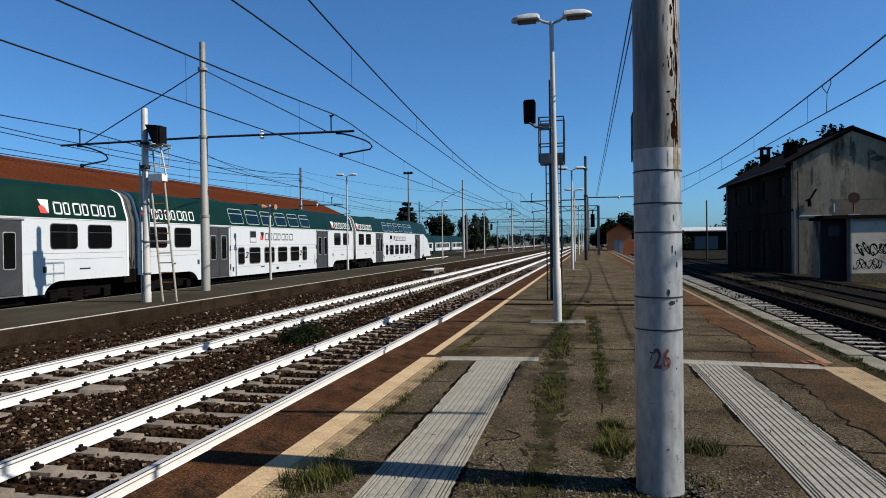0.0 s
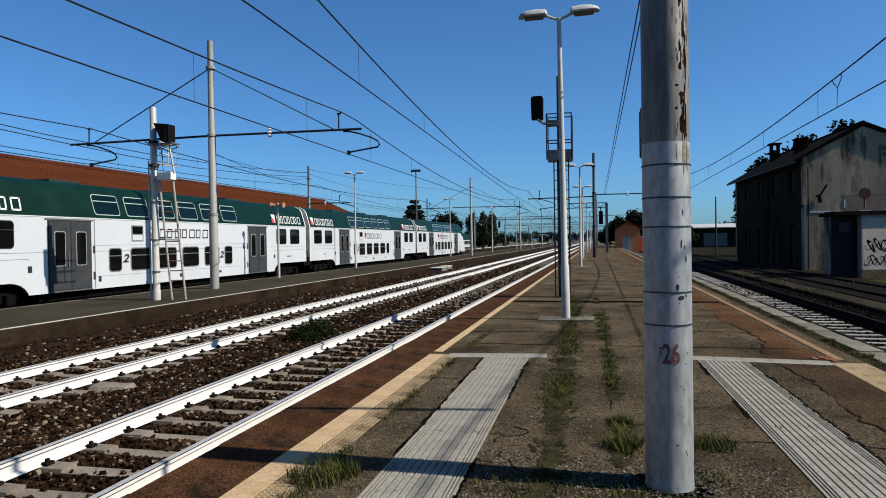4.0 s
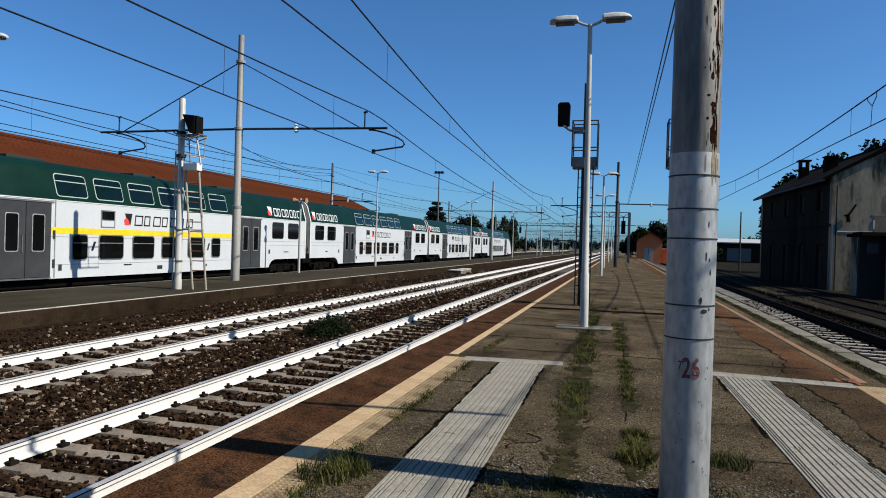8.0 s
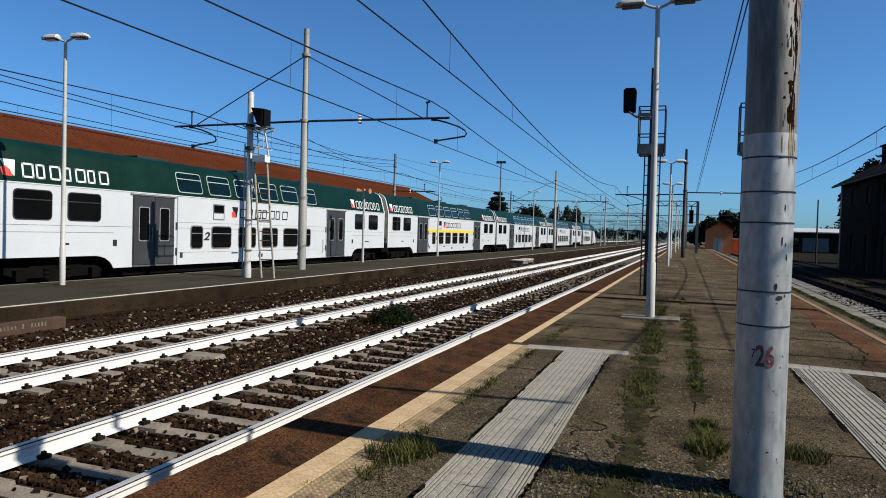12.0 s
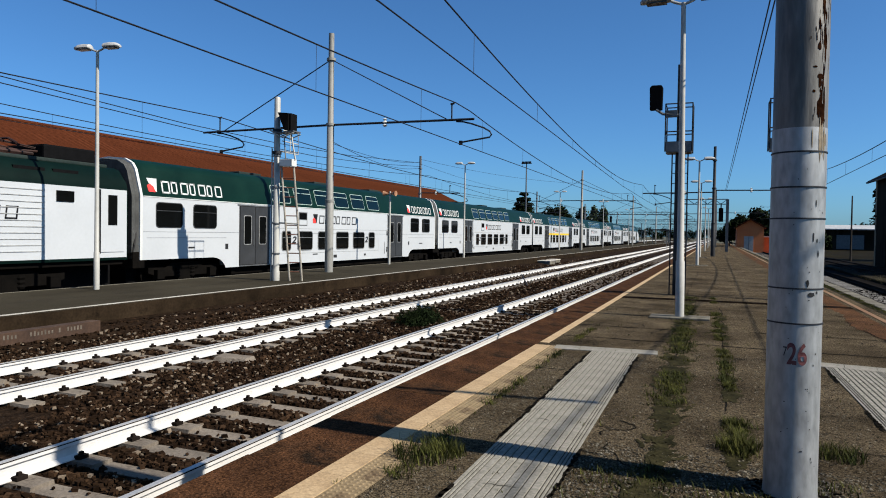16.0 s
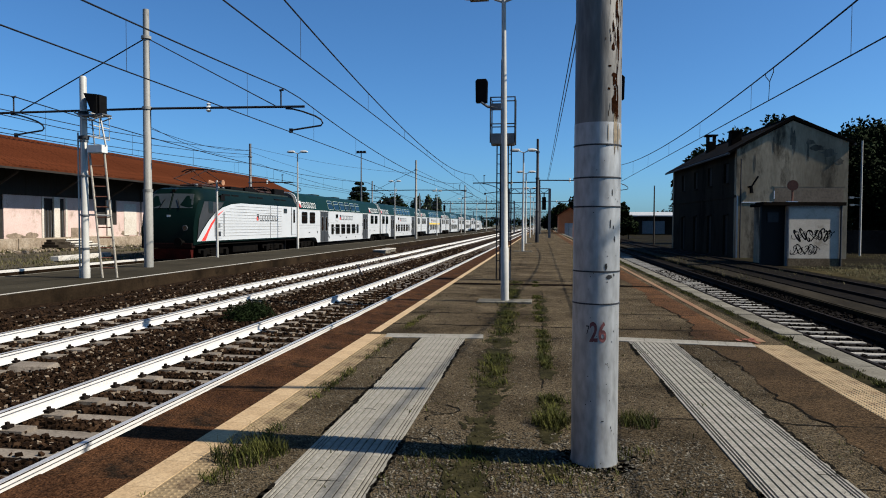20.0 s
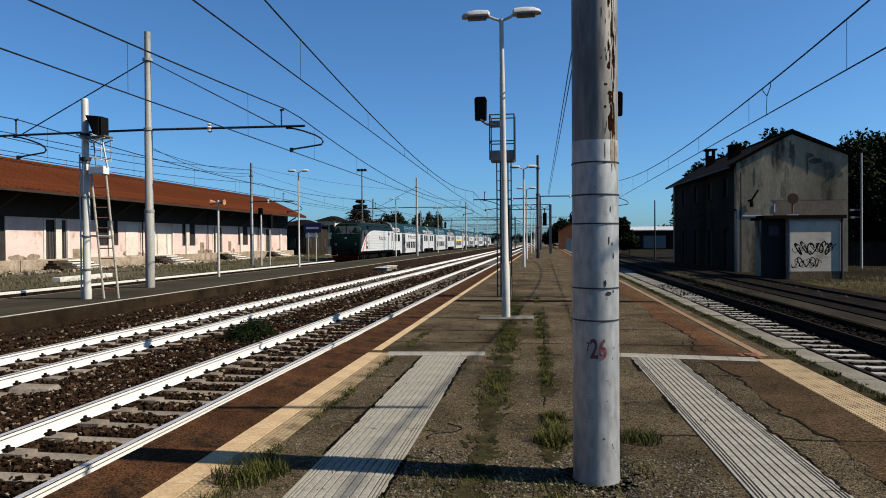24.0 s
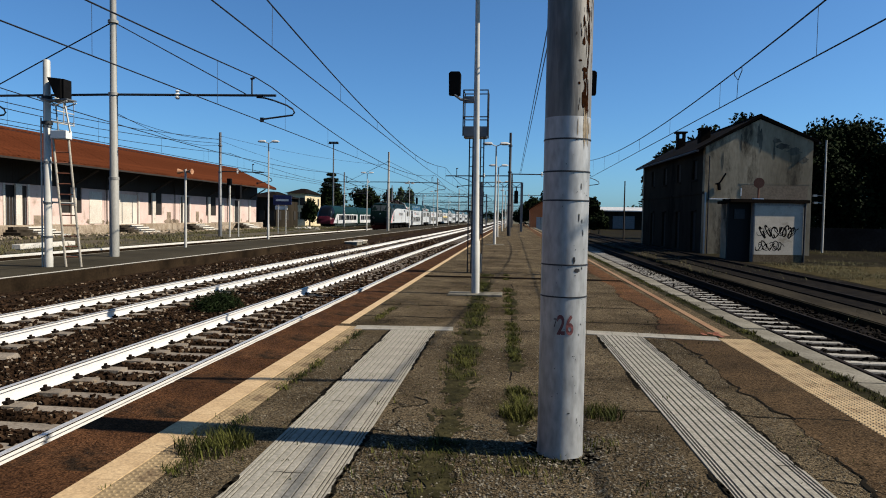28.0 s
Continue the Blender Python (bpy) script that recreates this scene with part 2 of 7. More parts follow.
ORANGE_WALL = surf("orange_plaster", (0.5, 0.14, 0.045), (0.6, 0.19, 0.068), 0.6, 0.9, 10, 0.2, stain=((0.216, 0.0691, 0.0302), 1.2, 0.6))
TILE_RED = surf("red_roof_tile", (0.04, 0.0115, 0.005), (0.07, 0.0205, 0.0088), 0.5, 0.95, 8, 0.4, grain=0.2, stain=((0.026, 0.0095, 0.0055), 0.35, 0.57), spec=0.02)
TILE_DARK = surf("dark_roof_tile", (0.0032, 0.0025, 0.002), (0.0085, 0.0062, 0.0048), 0.7, 0.95, 8, 0.4, spec=0.02)
WOOD_DARK = surf("dark_timber", (0.0086, 0.0063, 0.0046), (0.0202, 0.015, 0.0109), 2.0, 0.85, 18, 0.4, stretch=(1, 1, 0.15))
SHUTTER = surf("dark_opening", (0.0077, 0.007, 0.0064), (0.0179, 0.016, 0.0141), 2.0, 0.9, 12, 0.2)
SHED_DOOR = surf("dark_blue_door", (0.001125, 0.001215, 0.00162), (0.0027, 0.00288, 0.0036), 2.0, 0.7, 15, 0.2, spec=0.2)
BARK = surf("bark", (0.032, 0.0224, 0.016), (0.0704, 0.0512, 0.0352), 3.0, 0.95, 18, 0.9, stretch=(1, 1, 0.2))
GRIT = surf("loose_grit", (0.04, 0.034, 0.024), (0.14, 0.125, 0.098), 8.0, 0.95, 30, 0.3, island=0.75, spec=0.02)
LEAF = surf("leaves", (0.009, 0.0179, 0.0045), (0.0288, 0.0448, 0.0115), 0.5, 0.75, 4, 0.0, island=0.5, spec=0.2)
LEAF_DARK = surf("dark_leaves", (0.0031, 0.0061, 0.0022), (0.0121, 0.019, 0.0061), 0.4, 0.85, 4, 0.0, island=0.5, spec=0.04)
GRASS = surf("grass_blades", (0.015, 0.02, 0.0043), (0.056, 0.055, 0.0125), 2.0, 0.85, 6, 0.0, island=0.7, spec=0.08)
SIGN_BLUE = surf("sign_blue", (0.005, 0.012, 0.06), (0.008, 0.017, 0.08), 2.0, 0.4, 20, 0.0)
SILVER = surf("silver_cladding", (0.3328, 0.3411, 0.3494), (0.416, 0.4243, 0.4326), 0.3, 0.55, 3, 0.1, metal=0.2)
APARTMENT = surf("cream_render", (0.384, 0.3226, 0.2074), (0.4608, 0.3994, 0.2765), 0.3, 0.9, 4, 0.1)


def glass(name, tint, rough=0.06):
    m = bpy.data.materials.new(name)
    m.use_nodes = True
    n, l = m.node_tree.nodes, m.node_tree.links
    p = n["Principled BSDF"]
    no = n.new("ShaderNodeTexNoise")
    no.inputs["Scale"].default_value = 1.3
    ra = n.new("ShaderNodeValToRGB")
    ra.color_ramp.elements[0].color, ra.color_ramp.elements[1].color = (*[c * 0.6 for c in tint], 1), (*tint, 1)
    l.new(no.outputs["Fac"], ra.inputs[0])
    l.new(ra.outputs[0], p.inputs["Base Color"])
    p.inputs["Roughness"].default_value, p.inputs["Specular IOR Level"].default_value = rough, 0.28
    return m


GLASS = glass("dark_tinted_glass", (0.0035, 0.004, 0.0042))
GLASS_UP = glass("upper_deck_glass", (0.0015, 0.007, 0.0055), 0.08)
LENS = glass("lamp_glass", (0.55, 0.55, 0.5), 0.2)


# ---- building blocks ----
class Form:
    """A growing list of corners and faces."""

    def __init__(self):
        self.v, self.f = [], []

    def add(self, verts, faces):
        k = len(self.v)
        self.v += [tuple(p) for p in verts]
        self.f += [tuple(i + k for i in f) for f in faces]
        return self

    def box(self, x0, x1, y0, y1, z0, z1):
        p = [(x, y, z) for z in (z0, z1) for y in (y0, y1) for x in (x0, x1)]
        return self.add(p, ((0, 2, 3, 1), (4, 5, 7, 6), (0, 1, 5, 4), (2, 6, 7, 3), (0, 4, 6, 2), (1, 3, 7, 5)))

    def loft(self, rings, closed=True, caps=True):
        n = len(rings[0])
        f = []
        for a in range(len(rings) - 1):
            for i in range(n if closed else n - 1):
                j = (i + 1) % n
                f.append((a * n + i, a * n + j, (a + 1) * n + j, (a + 1) * n + i))
        if caps:
            f += [tuple(range(n - 1, -1, -1)), tuple(range((len(rings) - 1) * n, len(rings) * n))]
        return self.add([p for r in rings for p in r], f)

    def prism_y(self, poly, y0, y1):
        """A polygon of (x, z), anticlockwise seen from -y, drawn out along y."""
        return self.loft([[(x, y0, z) for x, z in poly], [(x, y1, z) for x, z in poly]])

    def prism_x(self, poly, x0, x1):
        return self.loft([[(x0, y, z) for y, z in poly], [(x1, y, z) for y, z in poly]])

    def tube(self, pts, r, n=8, r2=None):
        pts = [Vector(p) for p in pts]
        rings = []
        for i, p in enumerate(pts):
            d = (pts[min(i + 1, len(pts) - 1)] - pts[max(i - 1, 0)]).normalized()
            s = d.cross(Vector((0, 0, 1)) if abs(d.z) < 0.9 else Vector((0, 1, 0))).normalized()
            u = s.cross(d)
            k = r if r2 is None else r + (r2 - r) * i / (len(pts) - 1)
            rings.append([p + (s * math.cos(a) + u * math.sin(a)) * k for a in (2 * math.pi * q / n for q in range(n))])
        return self.loft(rings)

    def lathe(self, prof, n=16, at=(0, 0, 0)):
        """(radius, height) pairs turned round the z axis."""
        return self.loft([[(at[0] + r * math.cos(a), at[1] + r * math.sin(a), at[2] + z) for a in (2 * math.pi * q / n for q in range(n))] for r, z in prof])

    def mesh(self, name, bevel=0.0, smooth=False):
        me = bpy.data.meshes.new(name)
        me.from_pydata(self.v, [], self.f)
        bm = bmesh.new()
        bm.from_mesh(me)
        bmesh.ops.recalc_face_normals(bm, faces=bm.faces)
        if bevel:
            bmesh.ops.bevel(bm, geom=[e for e in bm.edges if len(e.link_faces) == 2 and e.calc_face_angle(0) > 0.6], offset=bevel, segments=2, profile=0.7, affect="EDGES")
        if smooth:
            for f in bm.faces:
                f.smooth = True
            for e in bm.edges:
                e.smooth = e.calc_face_angle(0) < 0.7 if len(e.link_faces) == 2 else False
        bm.to_mesh(me)
        bm.free()
        return me


def part(name, form, material, parent=None, label="", bevel=0.0, smooth=False, at=None):
    """One mesh object, under a thing or a part where one is given."""
    me = form if isinstance(form, bpy.types.Mesh) else form.mesh(name, bevel, smooth)
    if not me.materials:
        me.materials.append(material)
    ob = new(name, me)
    if parent:
        ob.parent = parent
    if at is not None:
        ob.matrix_basis = at if isinstance(at, Matrix) else Matrix.Translation(at)
    if label:
        ob["label"] = label
    return ob


def thing(name, label, category, at=(0, 0, 0), turn=0, group="", kind=""):
    ob = new(name)
    ob.empty_display_size = 0.2
    ob.matrix_basis = pose(*at, 0, 0, turn)
    return tagged(ob, label, category, group, kind)


def setting(name, form, material, label, category, bevel=0.0, smooth=False):
    return tagged(part(name, form, material, None, "", bevel, smooth), label, category, "", "structure")


def lettering(text, size, depth=0.002, bold=0.0, slant=0.0):
    """Letters as a mesh, upright in the xz plane, facing -y, centred."""
    cu = bpy.data.curves.new("letters", "FONT")
    cu.offset, cu.shear, cu.space_character = bold, slant, 1.0 + 12 * bold
    cu.body, cu.size, cu.extrude, cu.align_x, cu.align_y = text, size, depth, "CENTER", "CENTER"
    ob = bpy.data.objects.new("letters", cu)
    scene.collection.objects.link(ob)
    bpy.context.view_layer.update()
    me = bpy.data.meshes.new_from_object(ob.evaluated_get(bpy.context.evaluated_depsgraph_get()))
    bpy.data.objects.remove(ob)
    me.transform(Matrix.Rotation(radians(90), 4, "X"))
    return me


ZR = -0.54            # top of the rails
ZB = -0.74            # ballast
ZP = -0.24            # the low island platform

# ---- ground and tracks ----
rng = np.random.default_rng(4)
g = Form()
g.add([(-2600, -600, -0.84), (2600, -600, -0.84), (2600, 4200, -0.84), (-2600, 4200, -0.84)], [(0, 1, 2, 3)])
setting("ground", g, FIELD, "flat dry grass field around the station", "ground")
setting("yard_dirt", Form().box(-33, -20.9, -40, 260, -0.83, -0.5), DIRT, "dry dirt yard with weeds beside the goods shed", "dirt yard")
setting("siding_dirt", Form().box(7.55, 60, -20, 200, -0.83, -0.62), DIRT_DARK, "dark dirt and cinders between the sidings", "dirt ground")
OLIVE = surf("olive_dry_ground", (0.014, 0.0115, 0.005), (0.046, 0.037, 0.017), 0.5, 0.95, 9, 0.8, stain=((0.095, 0.084, 0.05), 1.3, 0.62), depth=0.04, spec=0.02, stretch=(0.5, 1, 1))
olive = Form()
rim = [(11.6 + 0.25 * noise.noise((1, i * 0.5, 3)) + (0 if i < 9 else 0.3), 8.0 + 1.4 * i) for i in range(20)]
for (xa, ya), (xb, yb) in zip(rim, rim[1:]):
    olive.add([(xa, ya, -0.612), (60, ya, -0.612), (60, yb, -0.612), (xb, yb, -0.612)], [(0, 1, 2, 3)])
setting("grass_ground", olive, OLIVE, "olive ground with dry grass beside the sidings", "grass ground")
LANE = surf("pale_cinder_lane", (0.01, 0.0085, 0.006), (0.026, 0.022, 0.016), 0.6, 0.95, 9, 0.8, stain=((0.075, 0.067, 0.052), 1.0, 0.64), depth=0.04, spec=0.02, stretch=(1, 0.3, 1))
setting("cinder_lane", Form().box(7.62, 8.42, 4, 80, -0.66, -0.605), LANE, "grey-brown trodden lane between the sidings", "dirt lane")
setting("cinder_bed", Form().box(3.2, 7.6, -20, 330, -0.83, -0.735), CINDER, "black cinder bed under the side track", "cinders")
setting("cinder_bed", Form().box(8.4, 11.5, -20, 300, -0.82, -0.575), CINDER, "black cinder bed under the siding", "cinders")
setting("ballast_bed", Form().box(-12.0, -2.9, -12, 520, -0.83, ZB), BALLAST_BED, "brown crushed stone bed under two tracks", "ballast")
setting("ballast_bed_far", Form().box(-21.2, -16.4, -40, 520, -0.83, -0.7), BALLAST_BED, "brown crushed stone bed behind the island platform", "ballast")
setting("ballast_bed_yard", Form().box(-25.0, -20.95, 60, 520, -0.832, ZB + 0.26), BALLAST_BED, "brown crushed stone bed of the yard track", "ballast")

PROFILE = ((0.036, 0.0), (0.036, -0.036), (0.012, -0.05), (0.009, -0.125), (0.07, -0.15), (0.07, -0.16), (-0.07, -0.16), (-0.07, -0.15), (-0.009, -0.125), (-0.012, -0.05), (-0.036, -0.036), (-0.036, 0.0))


def sleeper_mesh(paint, blocks=((-1.15, -0.42, 0.0), (0.42, 1.15, 0.0), (-0.42, 0.42, -0.035)), half=0.105):
    f = Form()
    for x0, x1, h in blocks:
        f.loft([[(x0, -half - 0.025, -0.12), (x1, -half - 0.025, -0.12), (x1, half + 0.025, -0.12), (x0, half + 0.025, -0.12)], [(x0, -half, h), (x1, -half, h), (x1, half, h), (x0, half, h)]])
    me = f.mesh("sleeper")
    me.materials.append(paint)
    return me


SLEEPER = sleeper_mesh(CONCRETE)
PALE_TIE = sleeper_mesh(blocks=((-1.1, -0.1, -0.01), (-0.1, 0.42, -0.014)), half=0.085, paint=surf("bleached_sleeper", (0.13, 0.123, 0.11), (0.25, 0.238, 0.215), 3.0, 0.9, 40, 0.5, rnd=0.3, stain=((0.048, 0.0408, 0.0336), 4.0, 0.6)))


def track(name, x, y0, y1, steel, label, loose=0, top=ZR, clips=0, tie=None):
    """Two rails on concrete sleepers; the first ones are pieces of their own, the rest one joined part."""
    t = thing(name, label, "railway track", (x, 0, top), 0, "tracks", "structure")
    for side in (-0.7525, 0.7525):
        r = part("rail", Form().prism_y([(a + side, b) for a, b in PROFILE], y0, y1), steel, t)
        if steel is RAIL and clips:
            part("rail_edge", Form().box(side + 0.0335, side + 0.0372, y0, y0 + 60, -0.0075, 0.0015), RAIL_DARK, r, "thin dark line along the running edge")
        part("rail_head", Form().box(side - 0.03, side + 0.03, y0, y1, 0.0, 0.003), RAIL_TOP if steel is RAIL else RAIL_DARK, r)
    n = int((y1 - y0) / 0.6)
    rest = Form()
    for i in range(n):
        y = y0 + 0.3 + 0.6 * i
        if 0 < y and loose > 0:
            loose -= 1
            part("sleeper", tie or SLEEPER, CONCRETE, t, at=pose(random.uniform(-0.02, 0.02), y + random.uniform(-0.02, 0.02), -0.16, 0, 0, random.uniform(-0.6, 0.6)))
        elif y < 160:
            rest.box(-1.15, 1.15, y - 0.12, y + 0.12, -0.25, -0.165)
    tagged(part("sleepers_beyond", rest, CONCRETE, t), kind="stuff")
    if clips:
        c = Form()
        for i in range(clips):
            y = math.ceil(-y0 / 0.6) * 0.6 + y0 + 0.3 + 0.6 * i
            for side in (-0.7525, 0.7525):
                for s in (-1, 1):
                    c.box(side + s * 0.06, side + s * 0.13, y - 0.05, y + 0.05, -0.16, -0.125)
                    c.box(side + s * 0.075, side + s * 0.105, y - 0.018, y + 0.018, -0.13, -0.095)
        tagged(part("rail_clips", c, RAIL_DARK, t), kind="stuff")
    return t


track("track_near", -4.768, -9, 500, RAIL, "railway track beside the platform with sunlit rails", 90, clips=80)
track("track_middle", -8.733, -9, 500, RAIL, "railway track with sunlit rails and concrete sleepers", 80, clips=70)
track("track_train", -19.2, -30, 500, RAIL, "railway track behind the island platform", top=-0.634)
track("track_yard", -29.7, 88, 400, RAIL, "railway track of the yard", top=-0.42)
track("track_right", 5.55, -6, 330, RAIL_DARK, "disused-looking railway track with dark rails and pale sleepers", 80, tie=PALE_TIE)
track("track_siding", 9.9, 4, 300, RAIL_DARK, "siding track with rusty rails sunk in cinders", top=-0.5)


def stones(n, boxes, lo, hi, z, skip=(), mt=None):
    """Crushed stone: n small uneven blocks strewn over (x0, x1, y0, y1) patches."""
    cube = np.array([(x, y, w) for w in (-1, 1) for y in (-1, 1) for x in (-1, 1)], float)
    quads = np.array(((0, 2, 3, 1), (4, 5, 7, 6), (0, 1, 5, 4), (2, 6, 7, 3), (0, 4, 6, 2), (1, 3, 7, 5)))
    area = np.array([(b[1] - b[0]) * (b[3] - b[2]) for b in boxes])
    pick = rng.choice(len(boxes), n, p=area / area.sum())
    bb = np.array(boxes)[pick]
    x = bb[:, 0] + (bb[:, 1] - bb[:, 0]) * rng.random(n)
    y = bb[:, 2] + (bb[:, 3] - bb[:, 2]) * rng.random(n)
    keep = np.ones(n, bool)
    for axis, y_first in skip:
        on = (abs(x - axis) < 1.17) & (abs((y - y_first + 0.3) % 0.6 - 0.3) < 0.14)
        keep &= ~on | (rng.random(n) < 0.06)
        keep &= ~(abs(abs(x - axis) - 0.7525) < 0.07)
    x, y = x[keep], y[keep]
    n = len(x)
    size = lo + (hi - lo) * rng.random((n, 1, 1)) ** 1.6
    p = cube[None] * (0.62 + 0.5 * rng.random((n, 8, 3))) * size * np.array([1, 0.8, 0.6])
    a = rng.random(n) * 6.28
    c, s = np.cos(a)[:, None], np.sin(a)[:, None]
    px, py, pz = p[..., 0] * c - p[..., 1] * s, p[..., 0] * s + p[..., 1] * c, p[..., 2] + p[..., 0] * (rng.random((n, 1)) - 0.5)
    v = np.stack([px + x[:, None], py + y[:, None], pz + z + 0.25 * lo * rng.random((n, 1))], -1).reshape(-1, 3)
    f = (quads[None] + 8 * np.arange(n)[:, None, None]).reshape(-1, 4)
    me = bpy.data.meshes.new("stones")
    me.from_pydata(v.tolist(), [], f.tolist())
    me.materials.append(mt or STONE)
    return me


TIES = ((-4.768, 0.3), (-8.733, 0.3))
for patch, count, lo, hi in (((-7.0, -2.8, 2.2, 10), 15000, 0.014, 0.033), ((-12.0, -7.0, 5.5, 15), 12000, 0.016, 0.036), ((-7.0, -2.8, 10, 22), 9500, 0.019, 0.04), ((-12, -7, 15, 34), 6500, 0.026, 0.05), ((-7, -2.8, 22, 60), 4500, 0.035, 0.06), ((-12, -7, 34, 70), 3500, 0.04, 0.07)):
    tagged(new("ballast_stones", stones(count, [patch], lo, hi, ZB + 0.018, TIES)), "rust-brown crushed stones of the track bed", "ballast", "", "stuff")
for q, (xa, xb, zz) in enumerate(((-12.1, -11.6, 0.14), (-11.6, -11.2, 0.1), (-11.2, -10.85, 0.04))):
    tagged(new("ballast_stones", stones(1500, [(xa, xb, 5, 45)], 0.018, 0.042, ZB + zz)), "rust-brown crushed stones against the island platform", "ballast", "", "stuff")
tagged(new("ballast_stones", stones(6500, [(4.6, 7.6, 5, 34)], 0.018, 0.045, -0.727, ((5.55, 0.3),), CINDER)), "dark cinders and stones round the side track", "ballast", "", "stuff")

# ---- platform on which the camera stands ----
PY0, PY1 = -6.0, 190.0
core = Form().box(-2.72, 3.42, PY0, PY1, -0.83, -0.10)
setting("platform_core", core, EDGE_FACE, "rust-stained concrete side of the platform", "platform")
setting("platform_asphalt", Form().box(-2.19, 2.96, PY0, PY1, -0.12, 0.0), ASPHALT, "worn brown-grey asphalt of the platform", "platform")
edge = tagged(thing("platform_edge", "rust-stained edge slabs of the platform", "platform edge", kind="structure"))
slab = Form().box(-0.29, 0.29, -0.4985, 0.4985, -0.2, 0.0).mesh("edge_slab", 0.004)
slab.materials.append(EDGE_RUST)
for i in range(70):
    part("edge_slab", slab, EDGE_RUST, edge, at=(-2.485 + random.uniform(-0.006, 0.006), -1 + i * 1.0, random.uniform(-0.0015, 0.0015)))
part("edge_beyond", Form().box(-2.775, -2.195, 69.5, PY1, -0.2, 0.0), EDGE_RUST, edge)
part("edge_behind", Form().box(-2.775, -2.195, PY0, -1.5, -0.2, 0.0), EDGE_RUST, edge)
def strip_edge(y):
    return 2.0 + 0.14 * min(max(y - 8.5, 0), 1) + 0.2 * noise.noise((3, y * 0.5, 0)) + 0.09 * noise.noise((3, y * 2.6, 4)) + 0.06 * noise.noise((8, y * 7.0, 2))


DULL_RUST = surf("dull_rusty_paving", (0.0204, 0.0138, 0.00792), (0.0504, 0.033, 0.01824), 0.7, 0.94, 60, 0.8, stain=((0.0168, 0.0132, 0.0084), 0.9, 0.55), depth=0.02, speck=(85, 0.4, 1.8), spec=0.02)
for nm, y_from, y_to, mt, lb in (("rust_strip", 8.9, PY1, RUSTED, "rust-brown stained strip of the platform"), ("dull_strip", PY0, 8.9, DULL_RUST, "dull brown patched strip of the platform")):
    ys = [y_from + 0.06 * i for i in range(int((min(y_to, 36) - y_from) / 0.06))]
    ys += [min(y_to, 36) + i for i in range(30)] + [66.0, 90.0, 130.0, PY1] if y_to > 36 else [y_to]
    strip = Form()
    for y, q in zip(ys, ys[1:]):
        strip.add([(strip_edge(y), y, 0.004), (2.57, y, 0.004), (2.57, q, 0.004), (strip_edge(q), q, 0.004)], [(0, 1, 2, 3)])
    setting(nm, strip, mt, lb, "platform")
setting("kerb_seam", Form().box(2.945, 3.19, PY0, PY1, -0.12, -0.004), surf("seam_dirt", (0.008, 0.0075, 0.004), (0.025, 0.022, 0.011), 3.0, 0.95, 20, 0.9, spec=0.02), "dark dirt seam beside the kerb", "dirt seam")
kerb = tagged(thing("platform_kerb", "pale concrete kerb stones along the platform", "kerb", kind="structure"))
ks = Form().box(-0.15, 0.15, -0.492, 0.492, -0.25, 0.0).mesh("kerb_stone", 0.022)
ks.materials.append(KERB)
for i in range(90):
    part("kerb_stone", ks, KERB, kerb, at=pose(3.31 + random.uniform(-0.008, 0.008), -9 + i * 1.0, random.uniform(-0.008, 0.012), 0, 0, random.uniform(-0.3, 0.3)))
part("kerb_beyond", Form().box(3.16, 3.46, 80.5, PY1, -0.25, 0.0), KERB, kerb)

# yellow safety lines
lines = tagged(thing("safety_line", "faded yellow safety line with a band of small domes", "safety line", kind="structure"))
yt = Form().box(-0.095, 0.095, -0.1992, 0.1992, -0.02, 0.006).mesh("yellow_slab", 0.002)
yt.materials.append(YELLOW)
dome = Form().box(-0.095, 0.095, -0.1985, 0.1985, -0.02, 0.004)
for i in range(5):
    for j in range(10):
        x, y = -0.076 + i * 0.038, -0.178 + j * 0.0395
        dome.loft([[(x - 0.012, y - 0.012, 0.004), (x + 0.012, y - 0.012, 0.004), (x + 0.012, y + 0.012, 0.004), (x - 0.012, y + 0.012, 0.004)], [(x - 0.006, y - 0.006, 0.0095), (x + 0.006, y - 0.006, 0.0095), (x + 0.006, y + 0.006, 0.0095), (x - 0.006, y + 0.006, 0.0095)]])
dome = dome.mesh("domed_slab")
dirty = dome.copy()
dome.materials.append(surf("domed_yellow", (0.22, 0.158, 0.083), (0.3, 0.222, 0.125), 4.0, 0.8, 50, 0.3, rnd=0.12, stain=((0.12, 0.075, 0.034), 3.0, 0.53)))
dirty.materials.append(surf("dirty_domed_yellow", (0.13, 0.094, 0.05), (0.215, 0.158, 0.088), 4.0, 0.85, 50, 0.3, rnd=0.15, stain=((0.075, 0.05, 0.026), 3.0, 0.5)))
for i in range(37):
    y = -6.0 + i * 0.4
    part("yellow_slab", yt, YELLOW, lines, at=(-2.10, y, 0))
    part("domed_slab", dirty, YELLOW, lines, at=(-1.905, y, 0))
    part("domed_slab", dome, YELLOW, lines, at=(2.66, y, 0))
    part("domed_slab", dome, YELLOW, lines, at=(2.853, y, 0))
part("painted_line", Form().box(-2.19, -2.07, 8.8, PY1, -0.01, 0.005), YELLOW, lines)
part("painted_line", Form().box(2.68, 2.78, 8.8, PY1, -0.01, 0.008), surf("orange_paint", (0.1334, 0.0635, 0.0254), (0.1778, 0.1142, 0.0571), 0.5, 0.8, 40, 0.3, stain=((0.1429, 0.0254, 0.0095), 0.35, 0.6)), lines)

